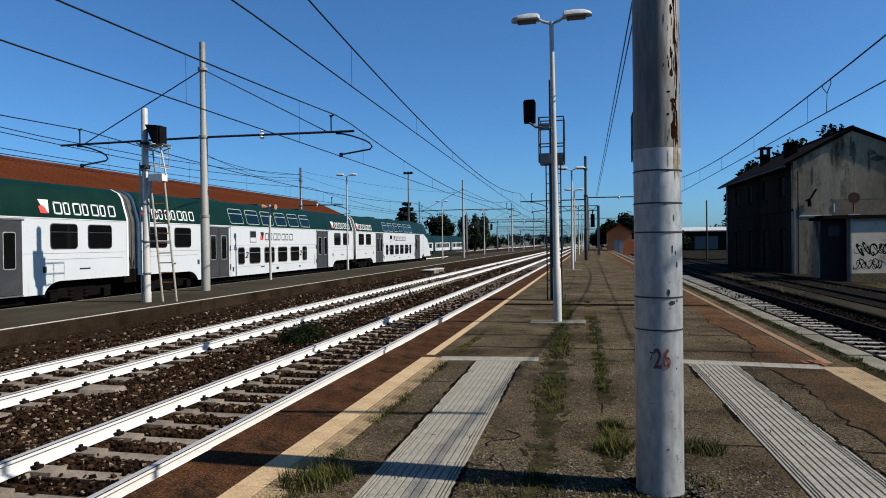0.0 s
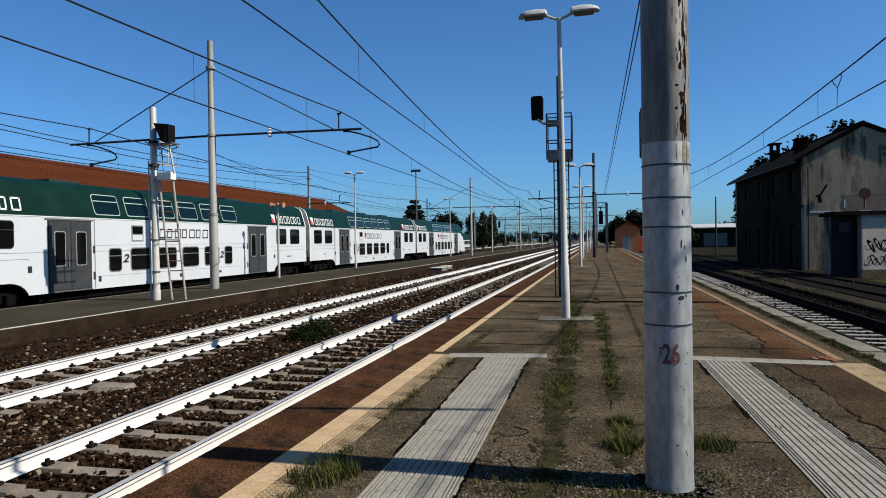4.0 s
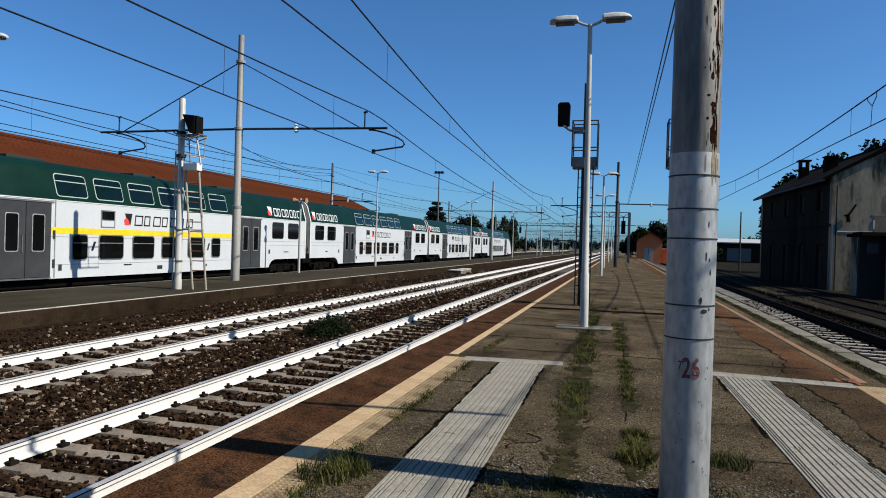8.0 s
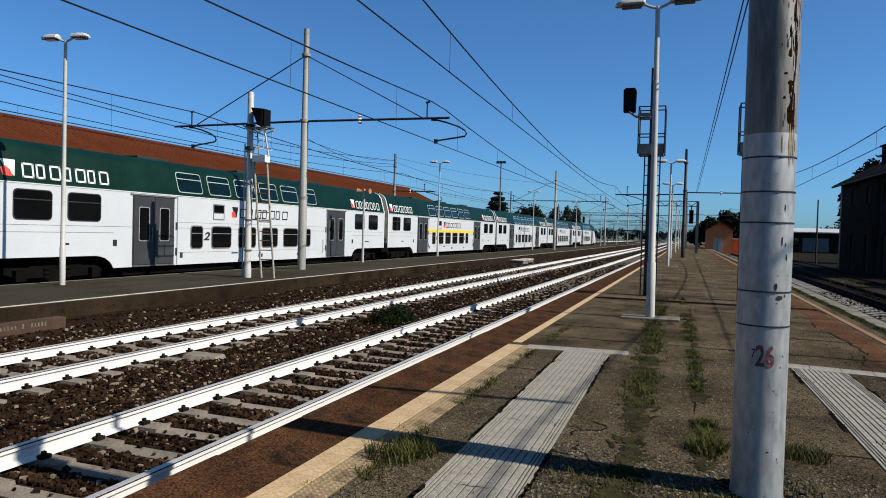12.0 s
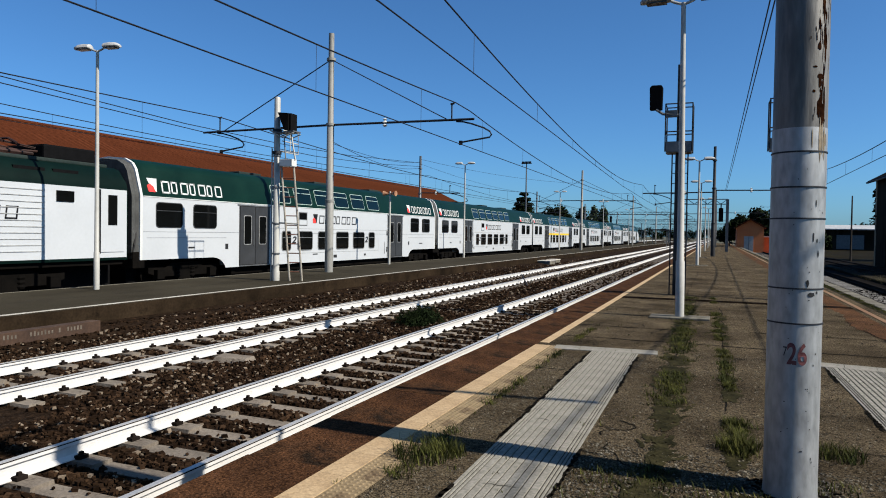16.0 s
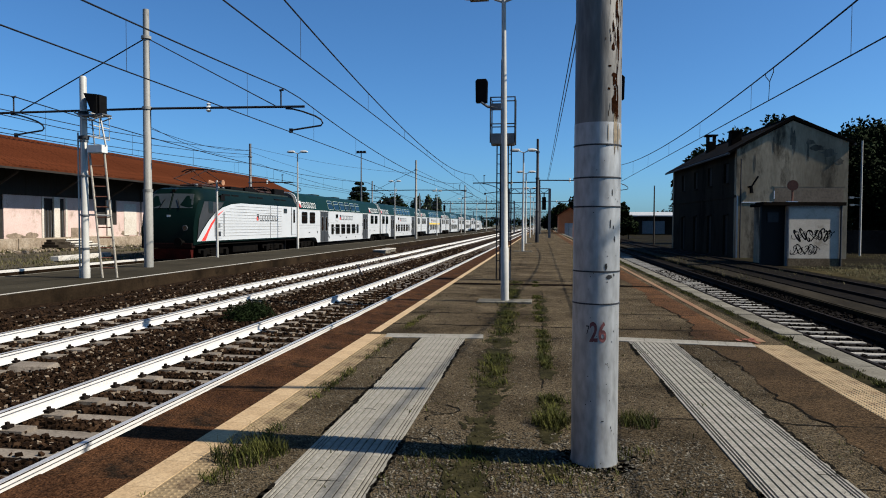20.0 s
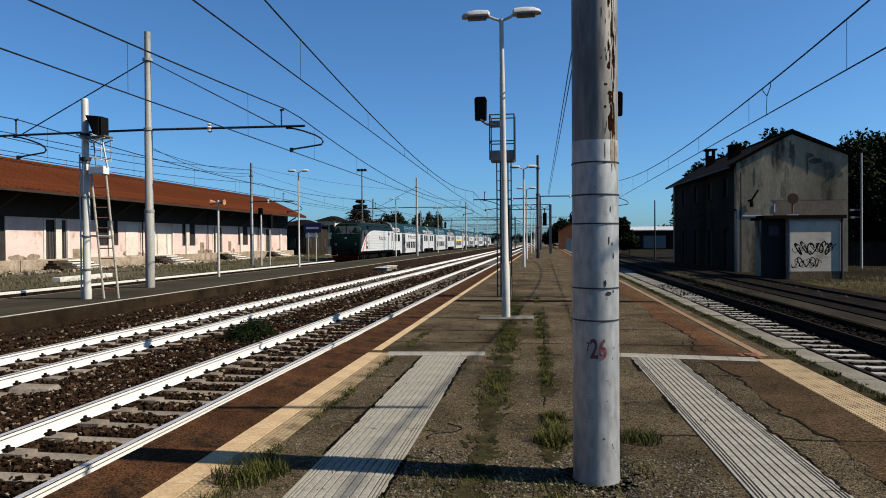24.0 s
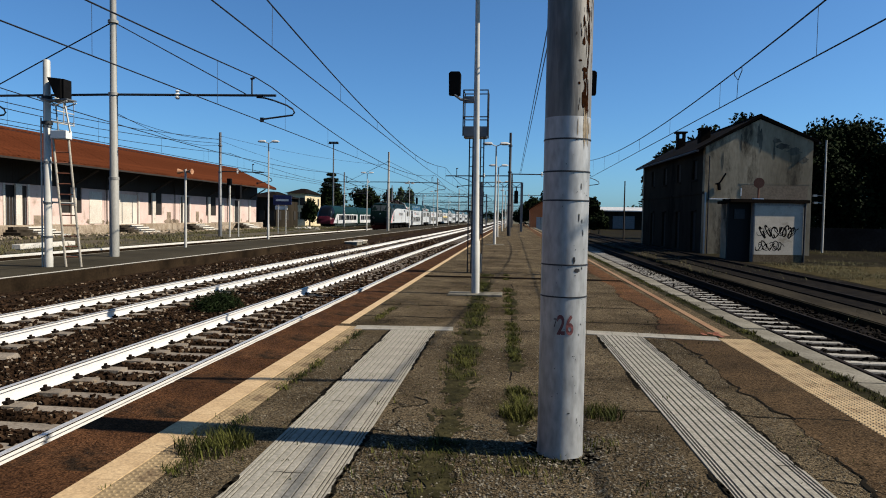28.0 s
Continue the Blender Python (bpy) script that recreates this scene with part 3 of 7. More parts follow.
mark = Form()
random.seed(17)
for i in range(22):
    ox, oy, r = 2.6 + random.gauss(0, 0.07), 8.86 + random.gauss(0, 0.1), random.uniform(0.012, 0.04)
    mark.add([(ox + r * math.cos(t * 0.9) * random.uniform(0.6, 1.2), oy + 1.5 * r * math.sin(t * 0.9) * random.uniform(0.6, 1.2), 0.0125 + 0.0003 * i) for t in range(7)], [tuple(range(7))])
part("paint_mark", mark, surf("orange_red_paint", (0.11, 0.028, 0.012), (0.17, 0.06, 0.028), 6.0, 0.8, 40, 0.2), lines, "splash of orange-red paint")

# guiding strips with lengthwise ribs, and the bars across their ends
guide = tagged(thing("tactile_path", "pale grey ribbed guiding strips set in the asphalt", "tactile paving", kind="structure"))
rib = Form().box(-0.275, 0.275, -0.2, 0.2, -0.03, 0.002)
GROOVES = (-0.279, -0.249, -0.226, -0.203, -0.15, -0.1, -0.05, 0.0, 0.05, 0.1, 0.15, 0.203, 0.226, 0.249, 0.279)
for a, b in zip(GROOVES, GROOVES[1:]):
    a, b = a + 0.0042, b - 0.0042
    rib.loft([[(a, -0.2, 0.002), (b, -0.2, 0.002), (b, 0.2, 0.002), (a, 0.2, 0.002)], [(a + 0.002, -0.2, 0.008), (b - 0.002, -0.2, 0.008), (b - 0.002, 0.2, 0.008), (a + 0.002, 0.2, 0.008)]])
rib = rib.mesh("ribbed_slab")
rib.materials.append(TACTILE)
rib.materials.append(surf("groove_dirt", (0.03, 0.027, 0.021), (0.085, 0.078, 0.064), 3.0, 0.95, 40, 0.3, spec=0.02))
for q in range(6):
    rib.polygons[q].material_index = 1
for i in range(37):
    y = 8.27 - i * 0.4
    part("ribbed_slab", rib, TACTILE, guide, at=pose(-1.165 + 0.0085 * (8.27 - y), y, 0, 0, 0, 0.49))
    part("ribbed_slab", rib, TACTILE, guide, at=pose(1.388 + 0.0215 * (8.31 - y), y + 0.14, 0, 0, 0, 1.23))
bar = Form().box(-0.155, 0.155, -0.145, 0.145, -0.03, 0.01).mesh("end_slab", 0.004)
bar.materials.append(TACTILE)
for i in range(4):
    part("end_slab", bar, TACTILE, guide, at=pose(-1.77 + i * 0.312, 8.54 + i * 0.03, 0, 0, 0, 5))
for i in range(6):
    part("end_slab", bar, TACTILE, guide, at=pose(0.85 + i * 0.312, 8.74 - i * 0.035, 0, 0, 0, -6))


def ribbon(f, pts, w, z):
    """A thin uneven strip along pts."""
    for (x0, y0), (x1, y1) in zip(pts, pts[1:]):
        dx, dy = x1 - x0, y1 - y0
        d = math.hypot(dx, dy) or 1
        a, b = w * random.uniform(0.4, 1.2), w * random.uniform(0.4, 1.2)
        nx, ny = -dy / d, dx / d
        f.add([(x0 - nx * a, y0 - ny * a, z), (x1 - nx * b, y1 - ny * b, z), (x1 + nx * b, y1 + ny * b, z), (x0 + nx * a, y0 + ny * a, z)], [(0, 1, 2, 3)])


cracks = Form()
CRACK_ROWS = ((2.6, -0.8, 0.9), (5.2, 0.6, 2.6), (7.1, -2.1, -1.5), (7.5, 1.7, 2.6), (9.6, -2.1, 2.4), (10.9, -2.0, 0.2), (11.2, 0.5, 2.5), (13.9, -2.0, -0.7), (14.4, -0.3, 2.6), (18.2, -1.9, 2.3), (22.0, -2.0, 2.5), (27.0, -2.0, 2.5), (33.0, -2.0, 2.5))
for y, x0, x1 in CRACK_ROWS:
    k = max(int((x1 - x0) / 0.08), 2)
    ribbon(cracks, [(x0 + (x1 - x0) * i / k, y + 0.05 * noise.noise((i * 0.31, y, 0)) + 0.02 * noise.noise((i * 1.3, y, 5))) for i in range(k + 1)], 0.012 if y < 9 else 0.024, 0.0045)
for x, y0, y1 in ((-0.45, 6.5, 17), (0.07, 6, 15), (-0.72, 12, 30)):
    k = int((y1 - y0) / 0.1)
    ribbon(cracks, [(x + 0.06 * noise.noise((x, i * 0.11, 1)) + 0.03 * noise.noise((x, i * 0.6, 9)), y0 + (y1 - y0) * i / k) for i in range(k + 1)], 0.008, 0.0045)
for q in range(26):
    x, y, a = random.uniform(-1.9, 2.4), random.uniform(2, 14), random.uniform(0, 6.28)
    pts = []
    for i in range(random.randint(5, 14)):
        pts.append((x, y))
        a += random.uniform(-0.7, 0.7)
        x, y = x + 0.07 * math.cos(a), y + 0.07 * math.sin(a)
    ribbon(cracks, pts, 0.008, 0.0045)
for i in range(190):
    if noise.noise((5, i * 0.06, 9)) > -0.12:
        y = 2.2 + 0.06 * i
        ribbon(cracks, [(strip_edge(y) + 0.01, y), (strip_edge(y + 0.06) + 0.01, y + 0.06)], 0.009 + 0.02 * max(noise.noise((5, i * 0.2, 3)), 0), 0.0062)
for x0, y0, a0, n in ((1.62, 4.15, -0.1, 5), (1.45, 6.4, 0.3, 4), (-1.25, 3.62, 0.05, 5), (-1.05, 6.9, 0.2, 3), (1.3, 2.9, 0.4, 5), (-1.3, 5.1, -0.2, 3)):
    ribbon(cracks, [(x0 + 0.05 * i * math.cos(a0), y0 + 0.05 * i * math.sin(a0) + 0.012 * (i % 2)) for i in range(n)], 0.005, 0.0088)
for side, x0, k in ((-1, -1.165, 0.0085), (1, 1.388, 0.0215)):
    for e in (-0.285, 0.285):
        for i in range(70):
            y = 2.4 + 0.085 * i
            if noise.noise((e * 9 + side, y * 1.1, 6)) > -0.05:
                x = x0 + k * (8.3 - y) + e + random.uniform(-0.01, 0.012)
                ribbon(cracks, [(x, y), (x + random.uniform(-0.012, 0.012), y + 0.07), (x, y + 0.13)], random.uniform(0.006, 0.022), 0.0084)
for i in range(60):
    a, d = random.uniform(0, 6.28), 0.14 + abs(random.gauss(0, 0.05))
    x, y = 0.372 + d * math.cos(a), 4.21 + d * math.sin(a)
    ribbon(cracks, [(x, y), (x + random.uniform(-0.05, 0.05), y + random.uniform(-0.03, 0.03)), (x + random.uniform(-0.08, 0.08), y + random.uniform(-0.05, 0.05))], 0.022, 0.005)
tagged(part("asphalt_cracks", cracks, surf("dirt_filled_crack", (0.004, 0.0034, 0.0025), (0.01, 0.0085, 0.006), 4, 0.95, 30, 0.3, spec=0.02)), "dirt-filled cracks across the platform asphalt", "cracks", "", "stuff")
setting("cable_cover", Form().box(-2.06, 2.6, 16.12, 16.24, -0.02, 0.012).box(-2.06, 2.6, 16.36, 16.46, -0.02, 0.012), EDGE_FACE, "low dark concrete cable cover across the platform", "cable cover")


def blades(f, x, y, z, n, r, h, lean=0.5, wide=1.0):
    for i in range(n):
        a, d = random.uniform(0, 6.28), r * math.sqrt(random.random())
        px, py = x + d * math.cos(a), y + d * math.sin(a)
        b, k = random.uniform(0, 6.28), h * random.uniform(0.35, 1.0)
        w = random.uniform(0.0016, 0.004) * wide
        lx, ly = lean * k * math.cos(b), lean * k * math.sin(b)
        sx, sy = -w * math.sin(b), w * math.cos(b)
        f.add([(px - sx, py - sy, z), (px + sx, py + sy, z), (px + lx * 0.4 + sx * 0.8, py + ly * 0.4 + sy * 0.8, z + k * 0.6), (px + lx * 0.4 - sx * 0.8, py + ly * 0.4 - sy * 0.8, z + k * 0.6), (px + lx, py + ly, z + k)], [(0, 1, 2, 3), (3, 2, 4)])


mat_form = Form()
for i in range(1500):
    y = 3.3 + 12.5 * random.random()
    if noise.noise((1, y * 1.3, 2)) + 0.5 * noise.noise((1, y * 4.3, 2)) < -0.14:
        continue
    if y < 5.4 and random.random() < 0.6:
        continue
    x = -0.42 - 0.02 * (y - 7) + random.gauss(0, 0.045)
    pts = [(x, y)]
    for q in range(3):
        pts.append((pts[-1][0] + random.gauss(0, 0.03), pts[-1][1] + random.uniform(0.03, 0.1)))
    ribbon(mat_form, pts, 0.022, 0.0052 + 0.0015 * random.random())
for i in range(420):
    y = 3.6 + 10 * random.random()
    if noise.noise((4, y * 1.6, 2)) + 0.5 * noise.noise((4, y * 5.3, 2)) < 0.08:
        continue
    ribbon(mat_form, [(0.1 + random.gauss(0, 0.03), y), (0.1 + random.gauss(0, 0.03), y + 0.1), (0.1 + random.gauss(0, 0.03), y + 0.2)], 0.025, 0.0052 + 0.0015 * random.random())
tagged(part("moss_patches", mat_form, surf("moss_and_dirt", (0.01, 0.0095, 0.0045), (0.033, 0.029, 0.0135), 6.0, 0.95, 40, 0.9, spec=0.02)), "dark moss and dirt in the seams of the asphalt", "moss", "", "stuff")
weeds = Form()
for x, y, n, r, h in ((-1.75, 3.93, 260, 0.2, 0.17), (-1.62, 4.05, 160, 0.12, 0.14), (-0.62, 4.02, 90, 0.2, 0.08), (-0.3, 3.85, 90, 0.25, 0.07), (0.05, 3.95, 110, 0.2, 0.08), (0.3, 3.9, 90, 0.22, 0.07), (0.12, 4.95, 260, 0.14, 0.17), (0.13, 5.6, 120, 0.1, 0.1), (0.74, 5.05, 260, 0.16, 0.13), (0.62, 4.35, 90, 0.15, 0.06), (-0.6, 3.5, 60, 0.25, 0.08), (-1.75, 3.6, 60, 0.12, 0.08), (0.9, 3.6, 60, 0.2, 0.06)):
    blades(weeds, x, y, 0, int(n * 1.3), r, h * 0.72, 0.8)
for i in range(2600):
    y = 3.2 + 14 * random.random() ** 1.2
    for x, d in ((-0.4, 0.085), (0.1, 0.045)):
        if noise.noise((x * 9, y * 0.9, 3)) + 0.6 * noise.noise((x * 9, y * 3.1, 8)) > (-0.16 if 5.0 < y < 13 and x < 0 else 0.04):
            blades(weeds, x + random.gauss(0, d * (0.7 + 0.8 * abs(noise.noise((x, y * 1.7, 5))))) - 0.02 * (y - 7), y, 0, 9, 0.035, 0.012 + 0.075 * random.random() ** 3, 1.0)
for i in range(700):
    y = 3.5 + 26 * random.random()
    if noise.noise((7, y * 0.7, 3)) > -0.25:
        blades(weeds, 3.08 + random.gauss(0, 0.045), y, -0.005, 12, 0.04, 0.045)
for i in range(260):
    y = 3.4 + 7.5 * random.random()
    if noise.noise((2, y * 1.1, 7)) > -0.05:
        blades(weeds, -1.785 + random.gauss(0, 0.025), y, 0, 9, 0.05, 0.05, 1.0)
for x, y in ((3.08, 10.4), (3.07, 7.7), (3.1, 6.6), (3.06, 13.3), (3.1, 9.1)):
    blades(weeds, x, y, 0, 160, 0.09, 0.06, 0.9)
for i in range(200):
    blades(weeds, random.uniform(-2, 2.5), random.uniform(2.5, 14), 0, 5, 0.04, 0.035)
tagged(part("weeds", weeds, GRASS), "green weeds and grass growing from the platform cracks", "weeds", "", "stuff")

# loose grit on the asphalt and round the foot of the mast
for patch, count, lo, hi in (((-0.85, 1.12, 2.4, 4.7), 9500, 0.003, 0.0085), ((-0.85, 1.1, 4.7, 9.0), 4200, 0.003, 0.007), ((-1.78, -1.42, 2.4, 8.0), 2200, 0.0025, 0.006), ((1.74, 2.1, 3.0, 9.0), 1800, 0.003, 0.006), ((0.1, 0.66, 3.95, 4.5), 500, 0.004, 0.012)):
    tagged(new("loose_grit", stones(count, [patch], lo, hi, 0.001, (), GRIT)), "loose pale and dark grit on the worn asphalt", "grit", "", "stuff")

# ---- the low island platform ----
setting("island_platform", Form().box(-16.55, -12.25, -30, 230, -0.83, ZP), ASPHALT_FAR, "grey asphalt of the low island platform", "platform")
setting("island_face", Form().box(-12.25, -12.16, -30, 230, -0.83, ZP - 0.01), surf("brown_platform_face", (0.008, 0.0055, 0.0034), (0.026, 0.0175, 0.0105), 0.8, 0.95, 20, 0.5, stain=((0.005, 0.0036, 0.0024), 1.5, 0.55), spec=0.02), "dark rust-stained side of the island platform", "platform")
setting("island_line", Form().box(-12.42, -12.3, -30, 230, ZP - 0.02, ZP + 0.006), surf("worn_white_line", (0.24, 0.225, 0.195), (0.36, 0.345, 0.31), 2.0, 0.85, 30, 0.2, stain=((0.12, 0.105, 0.085), 1.2, 0.56)), "worn white line along the island platform", "painted line")
shoulder = Form()
for i in range(130):
    ya, yb = -12 + i * 1.0, -11 + i * 1.0
    ha, hb = (0.17 + 0.07 * noise.noise((2, y * 0.4, 1)) for y in (ya, yb))
    shoulder.add([(-12.17, ya, ZB + ha), (-10.9, ya, ZB - 0.01), (-10.9, yb, ZB - 0.01), (-12.17, yb, ZB + hb), (-11.6, ya, ZB + ha * 0.75), (-11.6, yb, ZB + hb * 0.75)], [(0, 4, 5, 3), (4, 1, 2, 5)])
setting("ballast_shoulder", shoulder, BALLAST_BED, "brown dirt and stone banked against the island platform", "ballast")
setting("island_line_back", Form().box(-16.5, -16.42, -30, 230, ZP - 0.02, ZP + 0.006), KERB, "pale edge line of the island platform", "painted line")
walkway = Form().box(-20.6, -20.3, -40, 97, -0.49, -0.4)
# Lower kerb face coloured dark, so only the top edge shows pale.
setting("yard_kerb_foot", Form().box(-20.58, -20.32, -40, 97, -0.83, -0.49), EDGE_FACE, "dark lower face of the yard kerb", "kerb")
setting("yard_kerb", walkway, surf("pale_kerb", (0.352, 0.3392, 0.3136), (0.4352, 0.4224, 0.3968), 1.0, 0.85, 20, 0.3, stain=((0.2432, 0.2176, 0.192), 1.5, 0.62)), "pale concrete kerb between the yard and the track", "kerb", 0.02)
apron = Form().loft([[(-30.9, y, -0.26), (-24.5, y, -0.36), (-22.2, y, -0.5), (-22.2, y, -0.83), (-30.9, y, -0.83)] for y in (-40, 84)])
setting("yard_apron", apron, surf("yard_grass", (0.022, 0.0175, 0.0085), (0.062, 0.0485, 0.0275), 0.6, 0.95, 8, 0.6, stain=((0.014, 0.0155, 0.005), 0.9, 0.52), depth=0.04, stretch=(1, 0.5, 1)), "dry grass bank in front of the goods shed", "grass bank")

# ---- the steel mast beside the camera ----
mast = thing("steel_mast", "grey tubular steel mast with rust streaks and stencilled number", "mast", (0.372, 4.21, 0))
MAST_PAINT = surf("mast_grey_paint", (0.25, 0.255, 0.255), (0.34, 0.342, 0.338), 2.6, 0.58, 26, 0.04, metal=0.8, stain=((0.11, 0.088, 0.068), 6.0, 0.63), stretch=(1, 1, 0.35))
MAST_OLD = surf("mast_old_paint", (0.11, 0.106, 0.098), (0.22, 0.213, 0.2), 3.0, 0.6, 24, 0.3, metal=0.8, stain=((0.0389, 0.0223, 0.0139), 3.4, 0.56), stretch=(1, 1, 0.18))
part("lower_tube", Form().lathe([(0.141, 0.0), (0.1375, 0.05), (0.137, 2.03)], 40), MAST_PAINT, mast, "grey painted lower tube", smooth=True)
part("upper_tube", Form().lathe([(0.1355, 2.03), (0.1355, 5.2), (0.12, 5.3), (0.12, 8.6)], 40), MAST_OLD, mast, "older brown-grey paint peeling to rust", smooth=True)
RUST = surf("rust_run", (0.0035, 0.0018, 0.0011), (0.03, 0.012, 0.0055), 14.0, 0.95, 60, 0.3, spec=0.0)
STREAK = surf("rust_wash", (0.16, 0.125, 0.08), (0.24, 0.2, 0.145), 6.0, 0.7, 30, 0.1, metal=0.5)
for z in (1.9, 1.71, 1.54, 1.16, 0.97):
    part("band", Form().lathe([(0.1385, z - 0.0045), (0.141, z - 0.0035), (0.141, z + 0.0035), (0.1385, z + 0.0045)], 40), STEEL_DARK, mast, smooth=True)


def wrap(f, a, z, w, h, r, jag=0.25):
    """A flake on the tube: angle a in degrees, middle height z, uneven outline."""
    pts = []
    for i in range(12):
        t = 2 * math.pi * i / 12
        k = 1 + random.uniform(-jag, jag)
        pts.append((radians(a) + w * math.cos(t) * k / r, z + h * math.sin(t) * k))
    f.add([(r * math.cos(q), r * math.sin(q), zz) for q, zz in pts] + [(r * math.cos(radians(a)), r * math.sin(radians(a)), z)], [(12, i, (i + 1) % 12) for i in range(12)])


flakes = Form()
for a, z, w, h in ((-58, 2.83, 0.007, 0.03), (-46, 2.7, 0.007, 0.12), (-40, 2.45, 0.007, 0.1), (-58, 2.58, 0.006, 0.03), (-57, 2.46, 0.011, 0.022), (-44, 2.52, 0.005, 0.06), (-52, 2.3, 0.02, 0.014), (-54, 2.27, 0.009, 0.03), (-56, 2.13, 0.009, 0.06), (-50, 2.15, 0.006, 0.09), (-45, 2.1, 0.011, 0.07), (-40, 2.17, 0.007, 0.08), (-44, 2.3, 0.004, 0.08), (-48, 2.95, 0.008, 0.14), (-40, 3.1, 0.008, 0.2), (-55, 3.2, 0.007, 0.1), (-50, 3.4, 0.01, 0.2), (-66, 2.35, 0.012, 0.005), (-68, 2.22, 0.008, 0.007)):
    wrap(flakes, a, z, w, h, 0.1366)
for i in range(95):
    z = 2.05 + 1.4 * random.random() ** 1.4
    wrap(flakes, random.gauss(-47, 9 if z < 2.3 else 13), z, random.uniform(0.001, 0.0035), random.uniform(0.006, 0.05), 0.1367, 0.4)
tagged(part("peeled_rust", flakes, RUST, mast, "bare rusty patches where the paint has peeled"), kind="stuff")
chips = Form()
for a, z, w, h in ((-62, 1.13, 0.016, 0.013), (-58, 1.13, 0.012, 0.012), (-47, 1.14, 0.006, 0.008), (-70, 1.19, 0.008, 0.02), (-55, 1.62, 0.003, 0.02), (-60, 1.44, 0.004, 0.03), (-50, 1.42, 0.004, 0.012), (-46, 1.35, 0.005, 0.018), (-68, 0.62, 0.003, 0.003), (-64, 0.62, 0.003, 0.003), (-60, 0.6, 0.003, 0.003), (-66, 0.5, 0.003, 0.003), (-56, 0.4, 0.003, 0.003), (-75, 0.28, 0.01, 0.003), (-52, 0.24, 0.003, 0.008)):
    wrap(chips, a, z, w, h, 0.1388)
for i in range(40):
    wrap(chips, random.uniform(-120, -20), random.uniform(0.05, 1.9), random.uniform(0.001, 0.004), random.uniform(0.001, 0.006), 0.1387)
tagged(part("chipped_paint", chips, INK, mast, "dark chips in the paint"), kind="stuff")
wash = Form()
for i in range(17):
    wrap(wash, random.gauss(-46, 9), 1.965 + random.uniform(-0.03, 0.02), random.uniform(0.0015, 0.005), random.uniform(0.03, 0.1), 0.1384 + 0.0001 * (i % 4), 0.1)
tagged(part("rust_wash", wash, STREAK, mast, "yellowish rust wash"), kind="stuff")


def stencil(text, a, z, size, squeeze=0.62, bold=0.0):
    me = lettering(text, size, 0.0, bold)
    for v in me.vertices:
        q = radians(a) + v.co.x * squeeze / 0.1392
        v.co = Vector((0.1392 * math.cos(q), 0.1392 * math.sin(q), z + v.co.z))
    return me


STENCIL = surf("stencil_red", (0.075, 0.024, 0.026), (0.13, 0.04, 0.04), 12.0, 0.7, 60, 0.0, stain=((0.2176, 0.192, 0.192), 14.0, 0.6))
part("number", stencil("26", -88, 0.8, 0.16, 0.62, 0.004), STENCIL, mast, "worn dark red stencilled number")
part("number", stencil("7", -113, 0.815, 0.075), INK, mast, "small faded dark figure")
# Unseen arms; the right one stands off so its shadow crosses the platform.
part("cantilever", Form().tube([(0.0, 0.83, 5.6), (4.9, 1.38, 5.6)], 0.04, 8).tube([(0, 0.1, 5.6), (0, 0.83, 5.6)], 0.04, 8), STEEL_DARK, mast, smooth=True)
part("cantilever", Form().tube([(0.0, 0.0, 5.9), (-6.0, 0.0, 5.9)], 0.04, 8), STEEL_DARK, mast, smooth=True)


# ---- platform lamps ----
def lamp(at, height, turn=0, arm=0.29, base=True, label="white steel platform lamp with two grey heads"):
    t = thing("platform_lamp", label, "lamp post", at, turn, "platform lamps")
    part("post", Form().lathe([(0.075, 0), (0.075, 1.0), (0.062, 1.02), (0.05, height * 0.6), (0.04, height)], 14), POLE_WHITE, t, smooth=True)
    for s in (-1, 1):
        part("arm", Form().tube([(0, 0, height - 0.03), (s * arm * 0.5, 0, height + 0.02), (s * arm, 0, height + 0.1)], 0.026, 8), POLE_WHITE, t, smooth=True)
        head = Form()
        rings = []
        for q, w, h in ((-0.26, 0.07, 0.06), (-0.23, 0.12, 0.1), (-0.05, 0.135, 0.115), (0.12, 0.13, 0.1), (0.22, 0.1, 0.06), (0.26, 0.05, 0.02)):
            rings.append([(s * (arm + 0.18 + q), w * math.cos(a), height + 0.08 + (h if math.sin(a) > 0 else 0.035) * math.sin(a)) for a in (2 * math.pi * i / 12 for i in range(12))])
        hd = part("lamp_head", head.loft(rings), surf_head, t, smooth=True)
        part("lens", Form().box(s * (arm + 0.16) - 0.17, s * (arm + 0.16) + 0.17, -0.09, 0.09, height + 0.025, height + 0.05), LAMP_UNDER, hd, "dark lamp glass")
        part("housing", Form().box(s * (arm + 0.0), s * (arm + 0.1), -0.06, 0.06, height + 0.03, height + 0.075), STEEL_DARK, hd)
    if base:
        part("base_slab", Form().box(-0.5, 0.5, -0.26, 0.26, -0.05, 0.03), KERB, t, "pale concrete base slab", 0.015)
    return t


LAMP_UNDER = glass("lamp_underside", (0.05, 0.05, 0.045), 0.25)
surf_head = surf("lamp_head_grey", (0.28, 0.285, 0.285), (0.36, 0.365, 0.36), 3, 0.5, 30, 0.1)
near_lamp = lamp((-0.622, 12.64, 0), 5.53)
near_lamp.matrix_basis = pose(-0.622, 12.64, 0, 0, -0.6, 0)
first = lamp((-0.95, 36.5, 0), 5.28)
for x, y in ((-1.16, 51.4), (-1.2, 74), (-1.2, 97), (-1.2, 120)):
    copy_thing(first, pose(x, y, 0))
isle = lamp((-15.55, 13.46, ZP), 6.41, 6, base=False, label="white steel lamp with two grey heads on the island platform")
